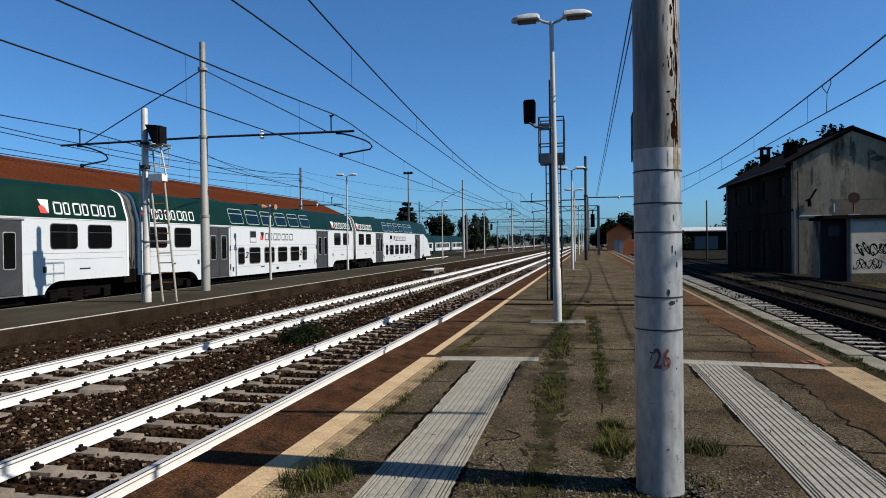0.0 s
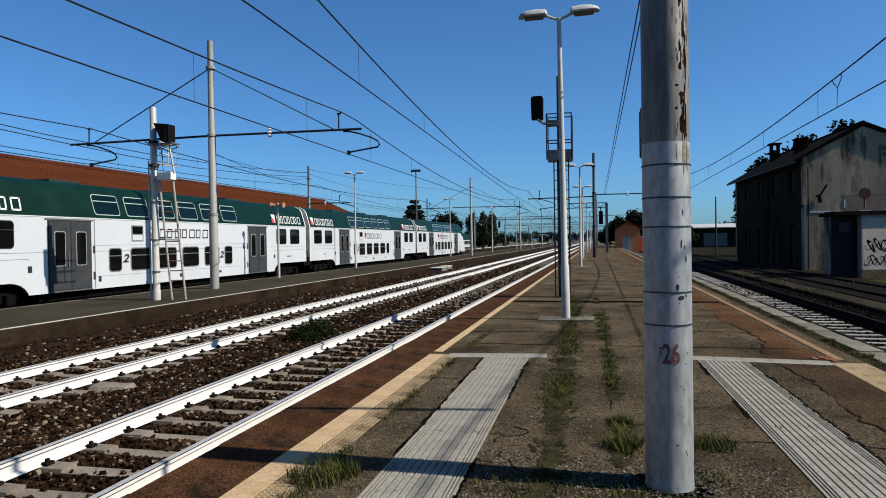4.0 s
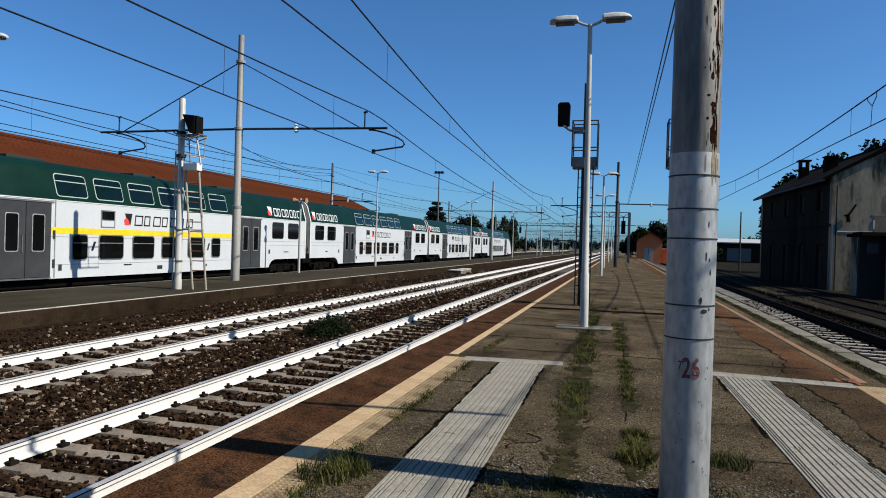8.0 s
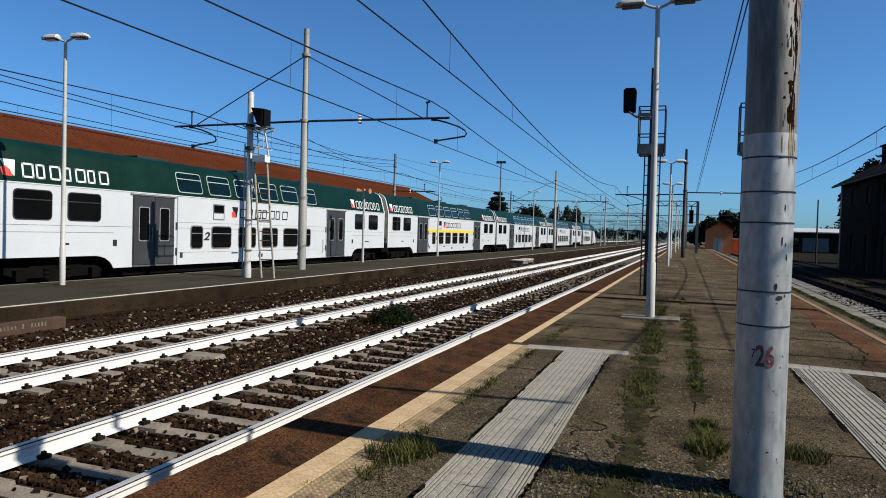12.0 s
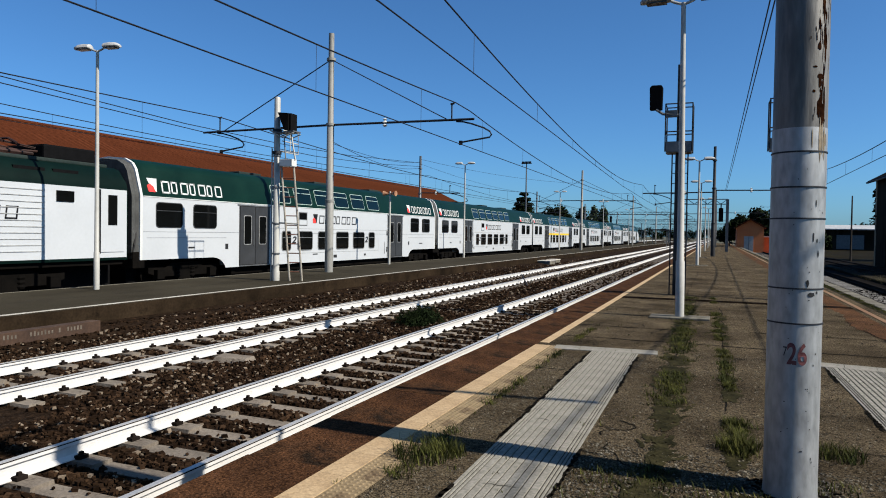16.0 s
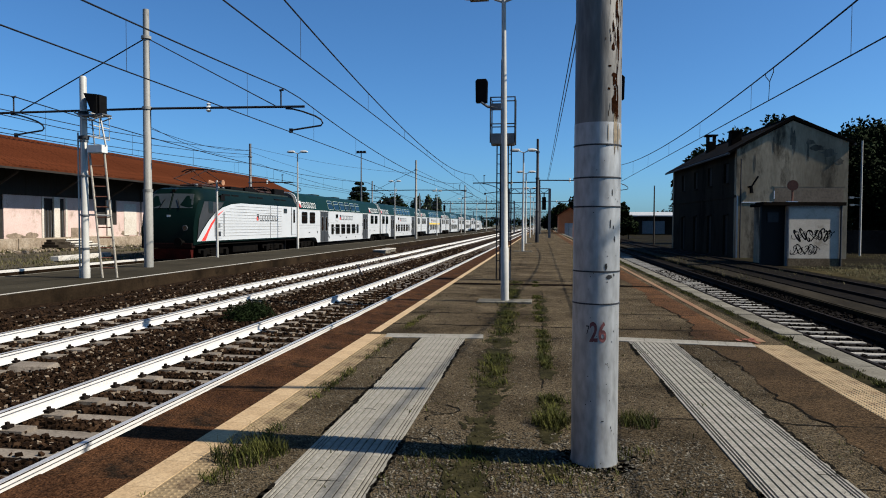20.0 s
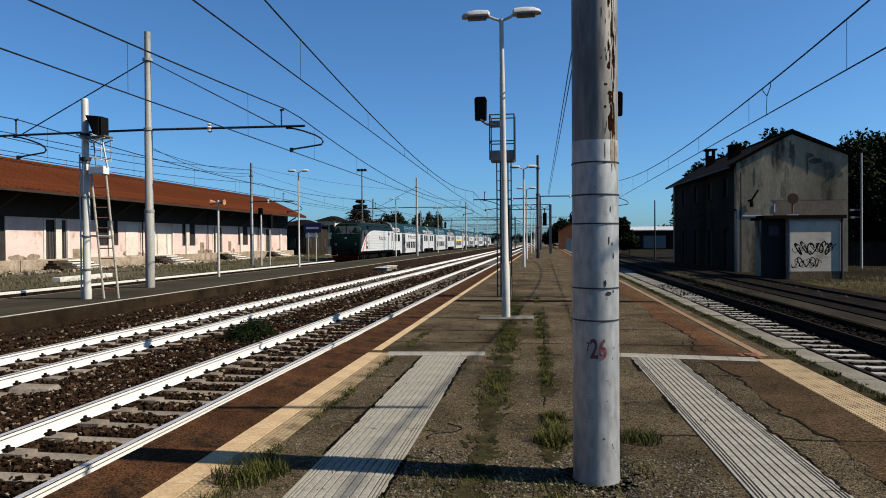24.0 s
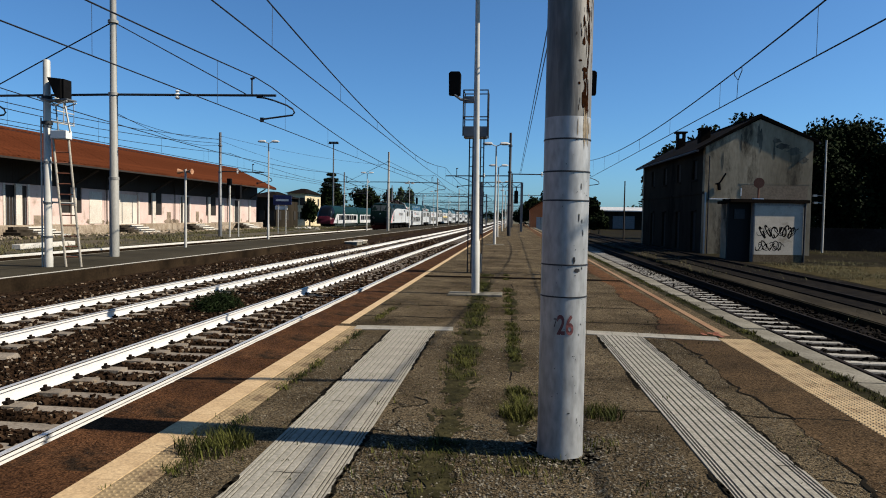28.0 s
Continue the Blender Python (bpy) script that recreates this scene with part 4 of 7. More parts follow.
for x, y in ((-16.25, 44.0), (-16.35, 75.0), (-15.1, 98), (-15.1, 128), (-15.1, 158)):
    copy_thing(isle, pose(x, y, ZP))
# lamp masts far off in the yard
mastlamp = thing("yard_lamp_mast", "tall grey lamp mast over the yard", "lamp mast", (-29.7, 110, -0.8), 0, "yard lamp masts")
part("post", Form().tube([(0, 0, 0), (0, 0, 14.2)], 0.17, 10, 0.09), STEEL_GREY, mastlamp, smooth=True)
for s in (-1, 0, 1):
    part("floodlight", Form().box(s * 0.55 - 0.22, s * 0.55 + 0.22, -0.2, 0.2, 14.0, 14.35), STEEL_DARK, mastlamp, bevel=0.03)
part("crossbar", Form().tube([(-0.9, 0, 14.0), (0.9, 0, 14.0)], 0.05, 8), STEEL_DARK, mastlamp)

# ---- signal with a service basket on the near platform ----
def basket_signal(at, flip=1):
    """A lattice post with a basket and a head on one side; flip -1 mirrors it."""
    sig = thing("basket_signal", "dark railway signal on a lattice post with a service basket", "railway signal", at, 0, "basket signals")

    def put(name, form, material, parent, label="", bevel=0.0):
        form.v = [(flip * p[0], p[1], p[2]) for p in form.v]
        return part(name, form, material, parent, label, bevel)

    put("column", Form().box(-0.07, 0.0, -0.07, 0.07, 0, 5.63), STEEL_DARK, sig, "", 0.008)
    for x in (-0.17, -0.08, 0.12, 0.2):
        put("ladder_rail", Form().tube([(x, 0.12, 0.0), (x, 0.12, 3.55)], 0.016, 6), STEEL_DARK, sig)
    for i in range(13):
        for a, b in ((-0.17, -0.08), (0.12, 0.2)):
            put("rung", Form().tube([(a, 0.12, 0.25 + i * 0.25), (b, 0.12, 0.25 + i * 0.25)], 0.01, 5), STEEL_DARK, sig)
    put("basket_floor", Form().box(-0.3, 0.28, -0.25, 0.3, 3.48, 3.52), STEEL_GREY, sig)
    put("basket_panel", Form().box(-0.3, 0.28, -0.26, -0.24, 3.5, 3.74), STEEL_GREY, sig, "grey kick panel of the basket")
    for x in (-0.31, 0.27):
        put("basket_panel", Form().box(x, x + 0.02, -0.25, 0.3, 3.52, 3.74), STEEL_GREY, sig)
    for x in (-0.32, 0.3):
        for y in (-0.25, 0.3):
            put("basket_post", Form().tube([(x, y, 3.5), (x, y, 4.66)], 0.016, 6), STEEL_DARK, sig)
    for z in (3.98, 4.65):
        put("basket_rail", Form().tube([(-0.32, -0.25, z), (0.3, -0.25, z), (0.3, 0.3, z), (-0.32, 0.3, z), (-0.32, -0.25, z)], 0.016, 6), STEEL_DARK, sig)
    put("bracket", Form().tube([(-0.04, -0.08, 4.4), (-0.4, -0.1, 4.44), (-0.56, -0.1, 4.56)], 0.035, 8).box(-0.34, -0.06, -0.12, 0.0, 4.36, 4.52), STEEL_GREY, sig)
    hd = put("signal_head", Form().prism_y([(-0.71, 4.56), (-0.42, 4.56), (-0.41, 5.1), (-0.45, 5.15), (-0.67, 5.15), (-0.72, 5.1)], -0.13, 0.1), BLACK, sig, "matt black signal head", 0.015)
    for z in (4.7, 4.86, 5.02):
        put("hood", Form().tube([(-0.56, 0.1, z), (-0.56, 0.24, z)], 0.07, 12), BLACK, hd)
    put("relay_box", Form().box(0.03, 0.2, -0.16, 0.0, 0.0, 0.5), STEEL_GREY, sig, "small grey relay box at the foot", 0.015)
    return sig


basket_signal((-0.95, 17.6, 0))
basket_signal((1.33, 17.6, 0), -1)

RUST_STEEL = surf("rusty_steel", (0.0768, 0.0256, 0.0128), (0.128, 0.0448, 0.0256), 4, 0.7, 30, 0.2)
# ---- signal with a ladder on the island platform ----
s2 = thing("ladder_signal", "white signal post with ladder, bracket and dark hooded head", "railway signal", (-13.68, 18.9, ZP))
part("post", Form().lathe([(0.125, 0), (0.125, 0.3), (0.11, 0.34), (0.1, 6.05), (0.08, 6.09)], 16), POLE_WHITE, s2, smooth=True)
part("cable_pipe", Form().tube([(-0.15, -0.06, 0.0), (-0.15, -0.06, 4.4)], 0.025, 6), POLE_WHITE, s2)
for z in (0.9, 1.9, 3.1, 4.15):
    part("pipe_clip", Form().lathe([(0.11, -0.03), (0.128, -0.025), (0.128, 0.025), (0.11, 0.03)], 14, (0, 0, z)), STEEL_GREY, s2)
LADDER_PAINT = surf("worn_ladder_paint", (0.22, 0.2, 0.165), (0.31, 0.285, 0.24), 5.0, 0.6, 40, 0.1, stain=((0.09, 0.045, 0.025), 9.0, 0.55))
for k in (0.24, 0.63):
    part("ladder_rail", Form().tube([(k + 0.2, 0.3 - (0.14 if k < 0.5 else 0), 0), (k, 0.05 - (0.14 if k < 0.5 else 0), 3.8)], 0.034, 8), LADDER_PAINT, s2, smooth=True)
for i in range(11):
    q = 0.3 + i * 0.31
    d = q / 3.8
    part("rung", Form().tube([(0.44 - 0.2 * d, 0.16 - 0.25 * d, q), (0.83 - 0.2 * d, 0.3 - 0.25 * d, q)], 0.02, 6), RUST_STEEL, s2, "rusty brown rung")
part("stay", Form().tube([(-0.15, 0, 1.93), (0.76, 0.17, 1.9)], 0.03, 6), POLE_WHITE, s2)
part("cabinet", Form().box(0.2, 0.7, -0.16, 0.12, 3.78, 4.02), TRIM_WHITE, s2, "white junction box", 0.02)
part("platform_plate", Form().loft([[(-0.16, -0.2, 4.95), (0.2, -0.2, 4.86), (0.76, -0.2, 4.9), (0.76, 0.25, 4.9), (0.2, 0.25, 4.86), (-0.16, 0.25, 4.95)], [(-0.16, -0.2, 4.99), (0.2, -0.2, 4.91), (0.76, -0.2, 4.94), (0.76, 0.25, 4.94), (0.2, 0.25, 4.91), (-0.16, 0.25, 4.99)]]), STEEL_GREY, s2)
for y in (-0.19, 0.24):
    part("plate_edge", Form().tube([(-0.16, y, 5.0), (0.0, y, 4.88), (0.34, y, 4.72), (0.76, y, 4.86)], 0.02, 6), POLE_WHITE, s2)
for z in (4.25, 4.98):
    part("collar", Form().lathe([(0.1, -0.06), (0.15, -0.05), (0.15, 0.05), (0.1, 0.06)], 14, (0, 0, z)), STEEL_DARK, s2, smooth=True)
part("bracket_strut", Form().tube([(0.55, 0, 4.86), (0.72, 0, 4.0)], 0.03, 6), POLE_WHITE, s2)
part("bracket_strut", Form().tube([(0.2, 0.1, 4.84), (0.28, 0.1, 4.02)], 0.022, 6), STEEL_GREY, s2)
part("guard_rail", Form().tube([(0.1, 0.14, 5.02), (0.1, 1.08, 5.02), (0.1, 1.08, 4.3), (0.1, 0.14, 4.3)], 0.02, 6), POLE_WHITE, s2)
part("guard_rail", Form().tube([(0.1, 0.14, 4.66), (0.1, 1.08, 4.66)], 0.018, 6), POLE_WHITE, s2)
part("guard_post", Form().tube([(0.1, 0.6, 4.3), (0.1, 0.6, 5.02)], 0.018, 6), POLE_WHITE, s2)
part("guard_rail", Form().tube([(0.2, -0.1, 4.3), (0.9, -0.1, 4.2)], 0.018, 6), POLE_WHITE, s2)
h2 = part("signal_head", Form().box(0.6, 0.67, -0.2, 0.16, 4.94, 5.5), BLACK, s2, "black signal box", 0.02)
part("hood", Form().loft([[(0.6, -0.24, 4.94), (0.6, 0.16, 4.94), (0.6, 0.16, 5.5), (0.6, -0.24, 5.5)], [(0.46, -0.27, 4.95), (0.46, 0.16, 4.95), (0.2, 0.16, 5.54), (0.2, -0.27, 5.54)]]), BLACK, h2, "black hood")


# ---- loudspeaker and small posts ----
sp = thing("loudspeaker_post", "slim pale post with two horn loudspeakers", "loudspeaker", (-15.85, 31.7, ZP))
part("post", Form().tube([(0, 0, 0), (0, 0, 3.8)], 0.065, 12, 0.05), POLE_WHITE, sp, smooth=True)
HORN = surf("horn_ochre", (0.2, 0.09, 0.045), (0.34, 0.19, 0.11), 3, 0.6, 20, 0.1)
for s in (-1, 1):
    part("horn", Form().tube([(s * 0.05, 0, 3.68), (s * 0.14, -0.02, 3.68)], 0.05, 10).tube([(s * 0.14, -0.02, 3.68), (s * 0.36, -0.05, 3.68)], 0.06, 12, 0.14), HORN, sp, smooth=True)
sg = thing("dwarf_signal", "small dark shunting signal on a pale post in the yard", "railway signal", (-22.3, 51.8, -0.4))
part("post", Form().tube([(0, 0, 0), (0, 0, 4.2)], 0.07, 10), POLE_WHITE, sg, smooth=True)
part("post", Form().tube([(0.6, 0.3, 0), (0.6, 0.3, 3.0)], 0.05, 8), POLE_WHITE, sg, smooth=True)
part("signal_head", Form().box(0.42, 0.8, 0.1, 0.5, 3.0, 4.1), BLACK, sg, bevel=0.03)
part("signal_head", Form().box(-0.16, 0.16, -0.2, 0.1, 4.1, 4.6), BLACK, sg, bevel=0.03)
sn = thing("station_sign", "blue station name board on two pale legs", "station sign", (-21.75, 62.5, -0.4))
part("board", Form().box(-0.87, 0.87, -0.04, 0.04, 2.75, 3.65), SIGN_BLUE, sn, bevel=0.01)
part("lower_board", Form().box(-0.7, 0.5, -0.03, 0.03, 2.3, 2.66), TRIM_WHITE, sn, bevel=0.01)
part("name_bar", Form().box(-0.62, 0.62, -0.05, -0.042, 3.1, 3.28), TRIM_WHITE, sn)
for x in (-0.4, 0.35):
    part("leg", Form().tube([(x, 0, 0), (x, 0, 2.75)], 0.05, 8), POLE_WHITE, sn)


# ---- overhead line masts ----
def pole(at, height, label, r=0.15, arms=(), group="overhead line masts", paint=None, stay=True):
    """A tubular mast; arms: (length along x, height, insulator?)"""
    t = thing("catenary_mast", label, "catenary mast", at, 0, group)
    part("post", Form().lathe([(r, 0), (r, height * 0.3), (r * 0.86, height * 0.3 + 0.03), (r * 0.86, height * 0.62), (r * 0.72, height * 0.62 + 0.03), (r * 0.66, height)], 14), paint or MAST_GREY, t, smooth=True)
    for z in (height * 0.3, height * 0.62, height - 1.05):
        part("clamp", Form().lathe([(r * 0.9, z - 0.06), (r + 0.012, z - 0.05), (r + 0.012, z + 0.05), (r * 0.9, z + 0.06)], 14), paint or MAST_GREY, t, smooth=True)
    for x, z in arms:
        s = 1 if x > 0 else -1
        part("cantilever", Form().tube([(0, 0, z), (x, 0, z - 0.05)], 0.045, 8), STEEL_DARK, t, smooth=True)
        if stay:
            part("stay", Form().tube([(0, 0, height - 1.05), (x * 0.82, 0, z)], 0.022, 6), STEEL_DARK, t)
        tip = x - s * 0.9
        part("hanger", Form().tube([(tip, 0, z - 0.03), (tip, 0, z + 0.55)], 0.03, 6).tube([(tip - 0.05, 0, z + 0.55), (tip + 0.1, 0, z + 0.58)], 0.04, 6), STEEL_DARK, t)
        r0 = x if s > 0 else x + 1.5
        part("registration_arm", Form().tube([(r0 - 0.72, 0, z - 0.11), (r0 - 0.45, 0, z - 0.13), (r0 - 0.07, 0, z - 0.23), (r0 + 0.4, 0, z - 0.4), (r0 + 0.63, 0, z - 0.54), (r0 + 0.69, 0, z - 0.66), (r0 + 0.62, 0, z - 0.75), (r0 - 0.51, 0, z - 0.9)], 0.034, 6), STEEL_DARK, t, smooth=True)
        part("steady_clamp", Form().box(r0 - 0.58, r0 - 0.46, -0.04, 0.04, z - 1.0, z - 0.84), STEEL_DARK, t)
        part("insulator", Form().lathe([(0.04, -0.16), (0.1, -0.1), (0.04, -0.04), (0.11, 0.02), (0.04, 0.08), (0.09, 0.14), (0.03, 0.18)], 10, (x * 0.4, 0, z - 0.02)), TRIM_WHITE, t, smooth=True)
    return t


pole((-14.76, 24.0, ZP), 9.7, "pale tubular overhead line mast with arms over both tracks", 0.17, ((6.2, 6.0), (-6.5, 6.0)))
far_pole = pole((-14.3, 77.0, ZP), 9.0, "pale overhead line mast on the island platform", 0.16, ((5.9, 5.6), (-5.8, 5.6)))
for y in (127, 177, 227, 277):
    copy_thing(far_pole, pose(-14.3, y, ZP))
dark_pole = pole((-0.34, 55.3, 0), 8.3, "dark steel overhead line mast with arms over both tracks", 0.15, ((6.4, 5.0), (-5.2, 4.85)), paint=STEEL_DARK, stay=False)
for y in (105, 155, 205, 255):
    copy_thing(dark_pole, pose(-0.34, y, 0))
yard_pole = pole((-23.4, 52.5, -0.4), 8.3, "grey overhead line mast in the yard", 0.15, ((3.6, 5.2),), paint=STEEL_GREY, stay=False)
for x, y in ((-25.3, 100), (-25.3, 140), (-25.5, 190)):
    copy_thing(yard_pole, pose(x, y, -0.4))


def gantry(y, x0, x1, z, heads=()):
    t = thing("signal_gantry", "dark steel gantry spanning the tracks far along the line", "gantry", (0, y, 0), 0, "gantries")
    for x in (x0, x1):
        part("leg", Form().box(x - 0.14, x + 0.14, -0.14, 0.14, -0.8, z), STEEL_GREY, t)
    for k in (0.0, 0.5):
        part("chord", Form().tube([(x0, 0, z - k), (x1, 0, z - k)], 0.05, 6), STEEL_DARK, t)
    n = max(int((x1 - x0) / 0.6), 2)
    for i in range(n):
        a, b = x0 + (x1 - x0) * i / n, x0 + (x1 - x0) * (i + 1) / n
        part("brace", Form().tube([(a, 0, z if i % 2 else z - 0.5), (b, 0, z - 0.5 if i % 2 else z)], 0.03, 5), STEEL_DARK, t)
    for x in heads:
        part("signal_head", Form().box(x - 0.22, x + 0.22, -0.16, 0.16, z - 2.3, z - 0.9), BLACK, t)
        part("hanger", Form().tube([(x, 0, z - 0.9), (x, 0, z - 0.4)], 0.06, 6), STEEL_DARK, t)
    return t


gantry(75, -3.6, 0.85, 5.35, (0.25,))
gantry(150, -27, -6, 6.6, (-21.5,))
gantry(215, -29, -1, 6.6)
gantry(290, -29, 3, 7.0)


# ---- overhead wires ----
def wires(name, label, x, support, span, contact, high, sag, y_far, r=0.011, lean=0.0, fall=0.0, twin=0.0, y0=-12, dip=0.0):
    """Contact wire and the carrying wire that hangs above it between supports, with droppers."""
    t = thing(name, label, "overhead wire", (0, 0, 0), 0, "overhead wires")
    low, top = [], []
    for y in np.arange(y0, y_far, 1.5):
        k = ((y - support) / span) % 1.0
        first = y < support
        dx = -lean * min(max((y - 9) / 34, 0), 1)
        drop = fall * max(min(y, 60), 0)
        low.append((x + dx, y, contact - drop))
        top.append((x + dx, y, max(high - dip * min(max((y - support) / span, 0), 1) - (sag[0] if first else sag[1] if y < support + span else sag[2]) * 4 * k * (1 - k), contact - drop + 0.1)))
    part("contact_wire", Form().tube(low, r, 6), WIRE, t)
    if twin:
        part("contact_wire", Form().tube([(a + 0.06, b, c + twin) for a, b, c in low], r, 6), WIRE, t)
    part("carrier_wire", Form().tube(top, r * 1.25, 6), WIRE, t)
    for q in range(1, min(len(low), 100), 4):
        if top[q][2] - low[q][2] > 0.2:
            part("dropper", Form().tube([top[q], low[q]], r * 0.4, 4), WIRE, t)
    return t


wires("overhead_wire", "dark overhead wires above the middle track", -8.73, 23.2, 52.0, 4.66, 6.08, (0.55, 1.12, 1.12), 330, 0.015)
wires("overhead_wire", "dark overhead wires above the track beside the platform", -4.76, 4.2, 51.0, 4.92, 6.42, (1.5, 1.05, 0.7), 330, 0.0135, 0.8, 0.009, dip=0.95)
wires("overhead_wire", "dark overhead wires above the train", -20.2, 24.0, 53.0, 4.84, 6.3, (0.4, 0.7, 0.7), 330, 0.017)
wires("overhead_wire", "dark overhead wires above the yard track", -22.4, 0.0, 52.0, 5.0, 6.2, (0.8, 0.8, 0.8), 330, 0.013, y0=-20)
side_wire = wires("overhead_wire", "dark overhead wires above the side track", 5.6, 4.0, 51.0, 4.54, 6.07, (1.0, 1.0, 1.0), 330, 0.0135)
part("loop", Form().tube([(5.6, 17.75, 5.3), (5.6, 17.72, 5.18), (5.6, 18.0, 5.0), (5.6, 18.3, 5.18), (5.6, 18.35, 5.28)], 0.011, 5), WIRE, side_wire)
part("loop", Form().tube([(5.6, 18.0, 5.0), (5.6, 18.05, 4.54)], 0.008, 5), WIRE, side_wire)
feeder = thing("feeder_cable", "pair of dark feeder cables along the platform masts", "cable", (0, 0, 0), 0, "overhead wires")
for d in (0, 0.12):
    part("cable", Form().tube([(0.81 - 0.0055 * y - d * 0.55, y, 5.42 - 0.009 * y + d * 0.3) for y in range(4, 57, 3)], 0.012, 6), WIRE, feeder)
along = thing("feeder_cable", "pair of dark feeder cables beyond the island platform", "cable", (0, 0, 0), 0, "overhead wires")
for pts in (((-21.45, -14, 6.75), (-21.45, 5, 6.3), (-21.45, 17, 5.96), (-21.45, 24, 5.78), (-21.6, 28, 5.74), (-21.9, 34, 5.8), (-22.5, 42, 6.2), (-23.3, 52.4, 7.0)), ((-21.4, -14, 7.15), (-21.4, 5, 6.55), (-21.4, 17, 6.15), (-21.4, 23, 5.97), (-21.5, 30, 6.0), (-22, 38, 6.3), (-23.3, 52.4, 7.3))):
    part("cable", Form().tube(pts, 0.018, 6), WIRE, along)
cross = thing("cross_cable", "thin dark cable crossing from the yard mast", "cable", (0, 0, 0), 0, "overhead wires")
for a, b, s in (((-14.9, 24.0, 5.1), (-23.3, 52.4, 7.4), 0.35), ((-14.9, 24.0, 5.2), (-23.3, 52.4, 6.9), 0.5), ((-23.3, 52.4, 7.6), (-14.4, 77, 7.3), 0.4), ((-23.3, 52.4, 7.2), (-25.2, 100, 7.6), 0.5)):
    part("cable", Form().tube([Vector(a).lerp(Vector(b), i / 12) - Vector((0, 0, s * 4 * i / 12 * (1 - i / 12))) for i in range(13)], 0.012, 5), WIRE, cross)

# ---- small things between the tracks ----
blk = thing("concrete_block", "broken pale concrete slab lying in the ballast", "concrete block", (-7.38, 9.04, ZB), 20)
part("slab", Form().loft([[(-0.32, -0.16, 0), (0.3, -0.2, 0), (0.34, 0.14, 0), (-0.28, 0.2, 0)], [(-0.28, -0.12, 0.09), (0.24, -0.17, 0.07), (0.3, 0.1, 0.08), (-0.24, 0.16, 0.1)]]), CONCRETE, blk, bevel=0.012)
lev = thing("point_lever", "thin dark metal rod leaning between the tracks", "metal rod", (-7.7, 28.2, ZB))
part("rod", Form().tube([(0.35, -0.6, 0.02), (-0.2, 0.5, 0.42)], 0.03, 6), STEEL_DARK, lev)
for x, y, sx in ((-11.5, 48.5, 0.9), (-11.6, 51.2, 0.7)):
    pit = thing("cable_pit", "pale concrete cable pit beside the island platform", "cable pit", (x, y, ZB), 0, "cable pits")
    part("box", Form().box(-sx / 2, sx / 2, -0.8, 0.8, 0, 0.26), KERB, pit, bevel=0.03)
    part("cover", Form().box(-sx / 2 - 0.04, sx / 2 + 0.04, -0.84, 0.84, 0.262, 0.32), PLASTER_PALE, pit, bevel=0.02)
FADED_BAR = surf("faded_bar", (0.06, 0.048, 0.036), (0.12, 0.1, 0.078), 3, 0.9, 30, 0.1)
plank = thing("rusty_trough", "low rust-brown cable trough with worn pale lettering bars", "cable trough", (-11.5, 7.4, ZB + 0.1))
part("trough", Form().box(-0.14, 0.1, 0, 2.55, 0, 0.22), surf("trough_rust", (0.0269, 0.0143, 0.009), (0.0493, 0.0278, 0.017), 2, 0.9, 20, 0.4), plank, bevel=0.01)
for a, b in ((0.55, 0.8), (1.05, 1.5), (1.62, 1.66), (1.8, 2.15)):
    for q in np.arange(a, b, 0.07):
        part("bar", Form().box(0.101, 0.104, q, q + 0.035, 0.1, 0.16 + 0.03 * random.random()), FADED_BAR, plank)
bush_f = Form()
for i in range(5200):
    v = Vector((random.gauss(0, 1), random.gauss(0, 1), random.gauss(0, 1))).normalized()
    lump = 0.72 + 0.5 * noise.noise((v.x * 1.9 + 4, v.y * 1.9, v.z * 1.9))
    d = lump * (0.45 + 0.6 * random.random() ** 0.5)
    p = Vector((-6.55 + 0.55 * d * v.x, 14.75 + 0.95 * d * v.y, ZB + 0.02 + abs(0.46 * d * v.z)))
    s = random.uniform(0.016, 0.04)
    u, w = Vector((random.uniform(-1, 1), random.uniform(-1, 1), random.uniform(-0.5, 1))).normalized() * s, Vector((random.uniform(-1, 1), random.uniform(-1, 1), random.uniform(-0.5, 0.5))).normalized() * s * 0.6
    bush_f.add([p - u, p - w, p + u, p + w], [(0, 1, 2, 3)])
for i in range(40):
    a, d = random.uniform(0, 6.28), random.uniform(0, 0.3)
    bush_f.tube([(-6.55, 14.75 + random.uniform(-0.3, 0.3), ZB), (-6.55 + d * math.cos(a), 14.75 + 2 * d * math.sin(a), ZB + 0.25)], 0.006, 4)
tagged(part("low_bush", bush_f, LEAF_DARK), "low dark green bush growing in the ballast", "bush")

# ---- the train ----
TRAIN_X, TRAIN_Z, LENGTH = -19.2, -0.634, 24.78
GROW = 1.047          # length and height of the vehicles against their drawn sizes
SIDE = [(1.41, 0.0), (1.41, 3.0), (1.395, 3.1), (1.17, 3.86), (1.02, 4.06), (0.7, 4.21), (0.0, 4.27)]


def plate(pts, x, thick=0.012, rounded=0.0):
    """A flat plate on the +x side: pts are (y, z); x its inner face."""
    if rounded:
        out = []
        n = len(pts)
        for i in range(n):
            p, a, b = Vector(pts[i]), Vector(pts[i - 1]), Vector(pts[(i + 1) % n])
            u, w = (a - p).normalized() * rounded, (b - p).normalized() * rounded
            out += [p + u, p + u * 0.3 + w * 0.3, p + w]
        pts = [(q.x, q.y) for q in out]
    return Form().prism_x(pts, x, x + thick)


def rect(y0, y1, z0, z1):
    return [(y0, z0), (y1, z0), (y1, z1), (y0, z1)]


def cut(name, form, material):
    me = form.mesh(name)
    me.materials.append(material)
    return me


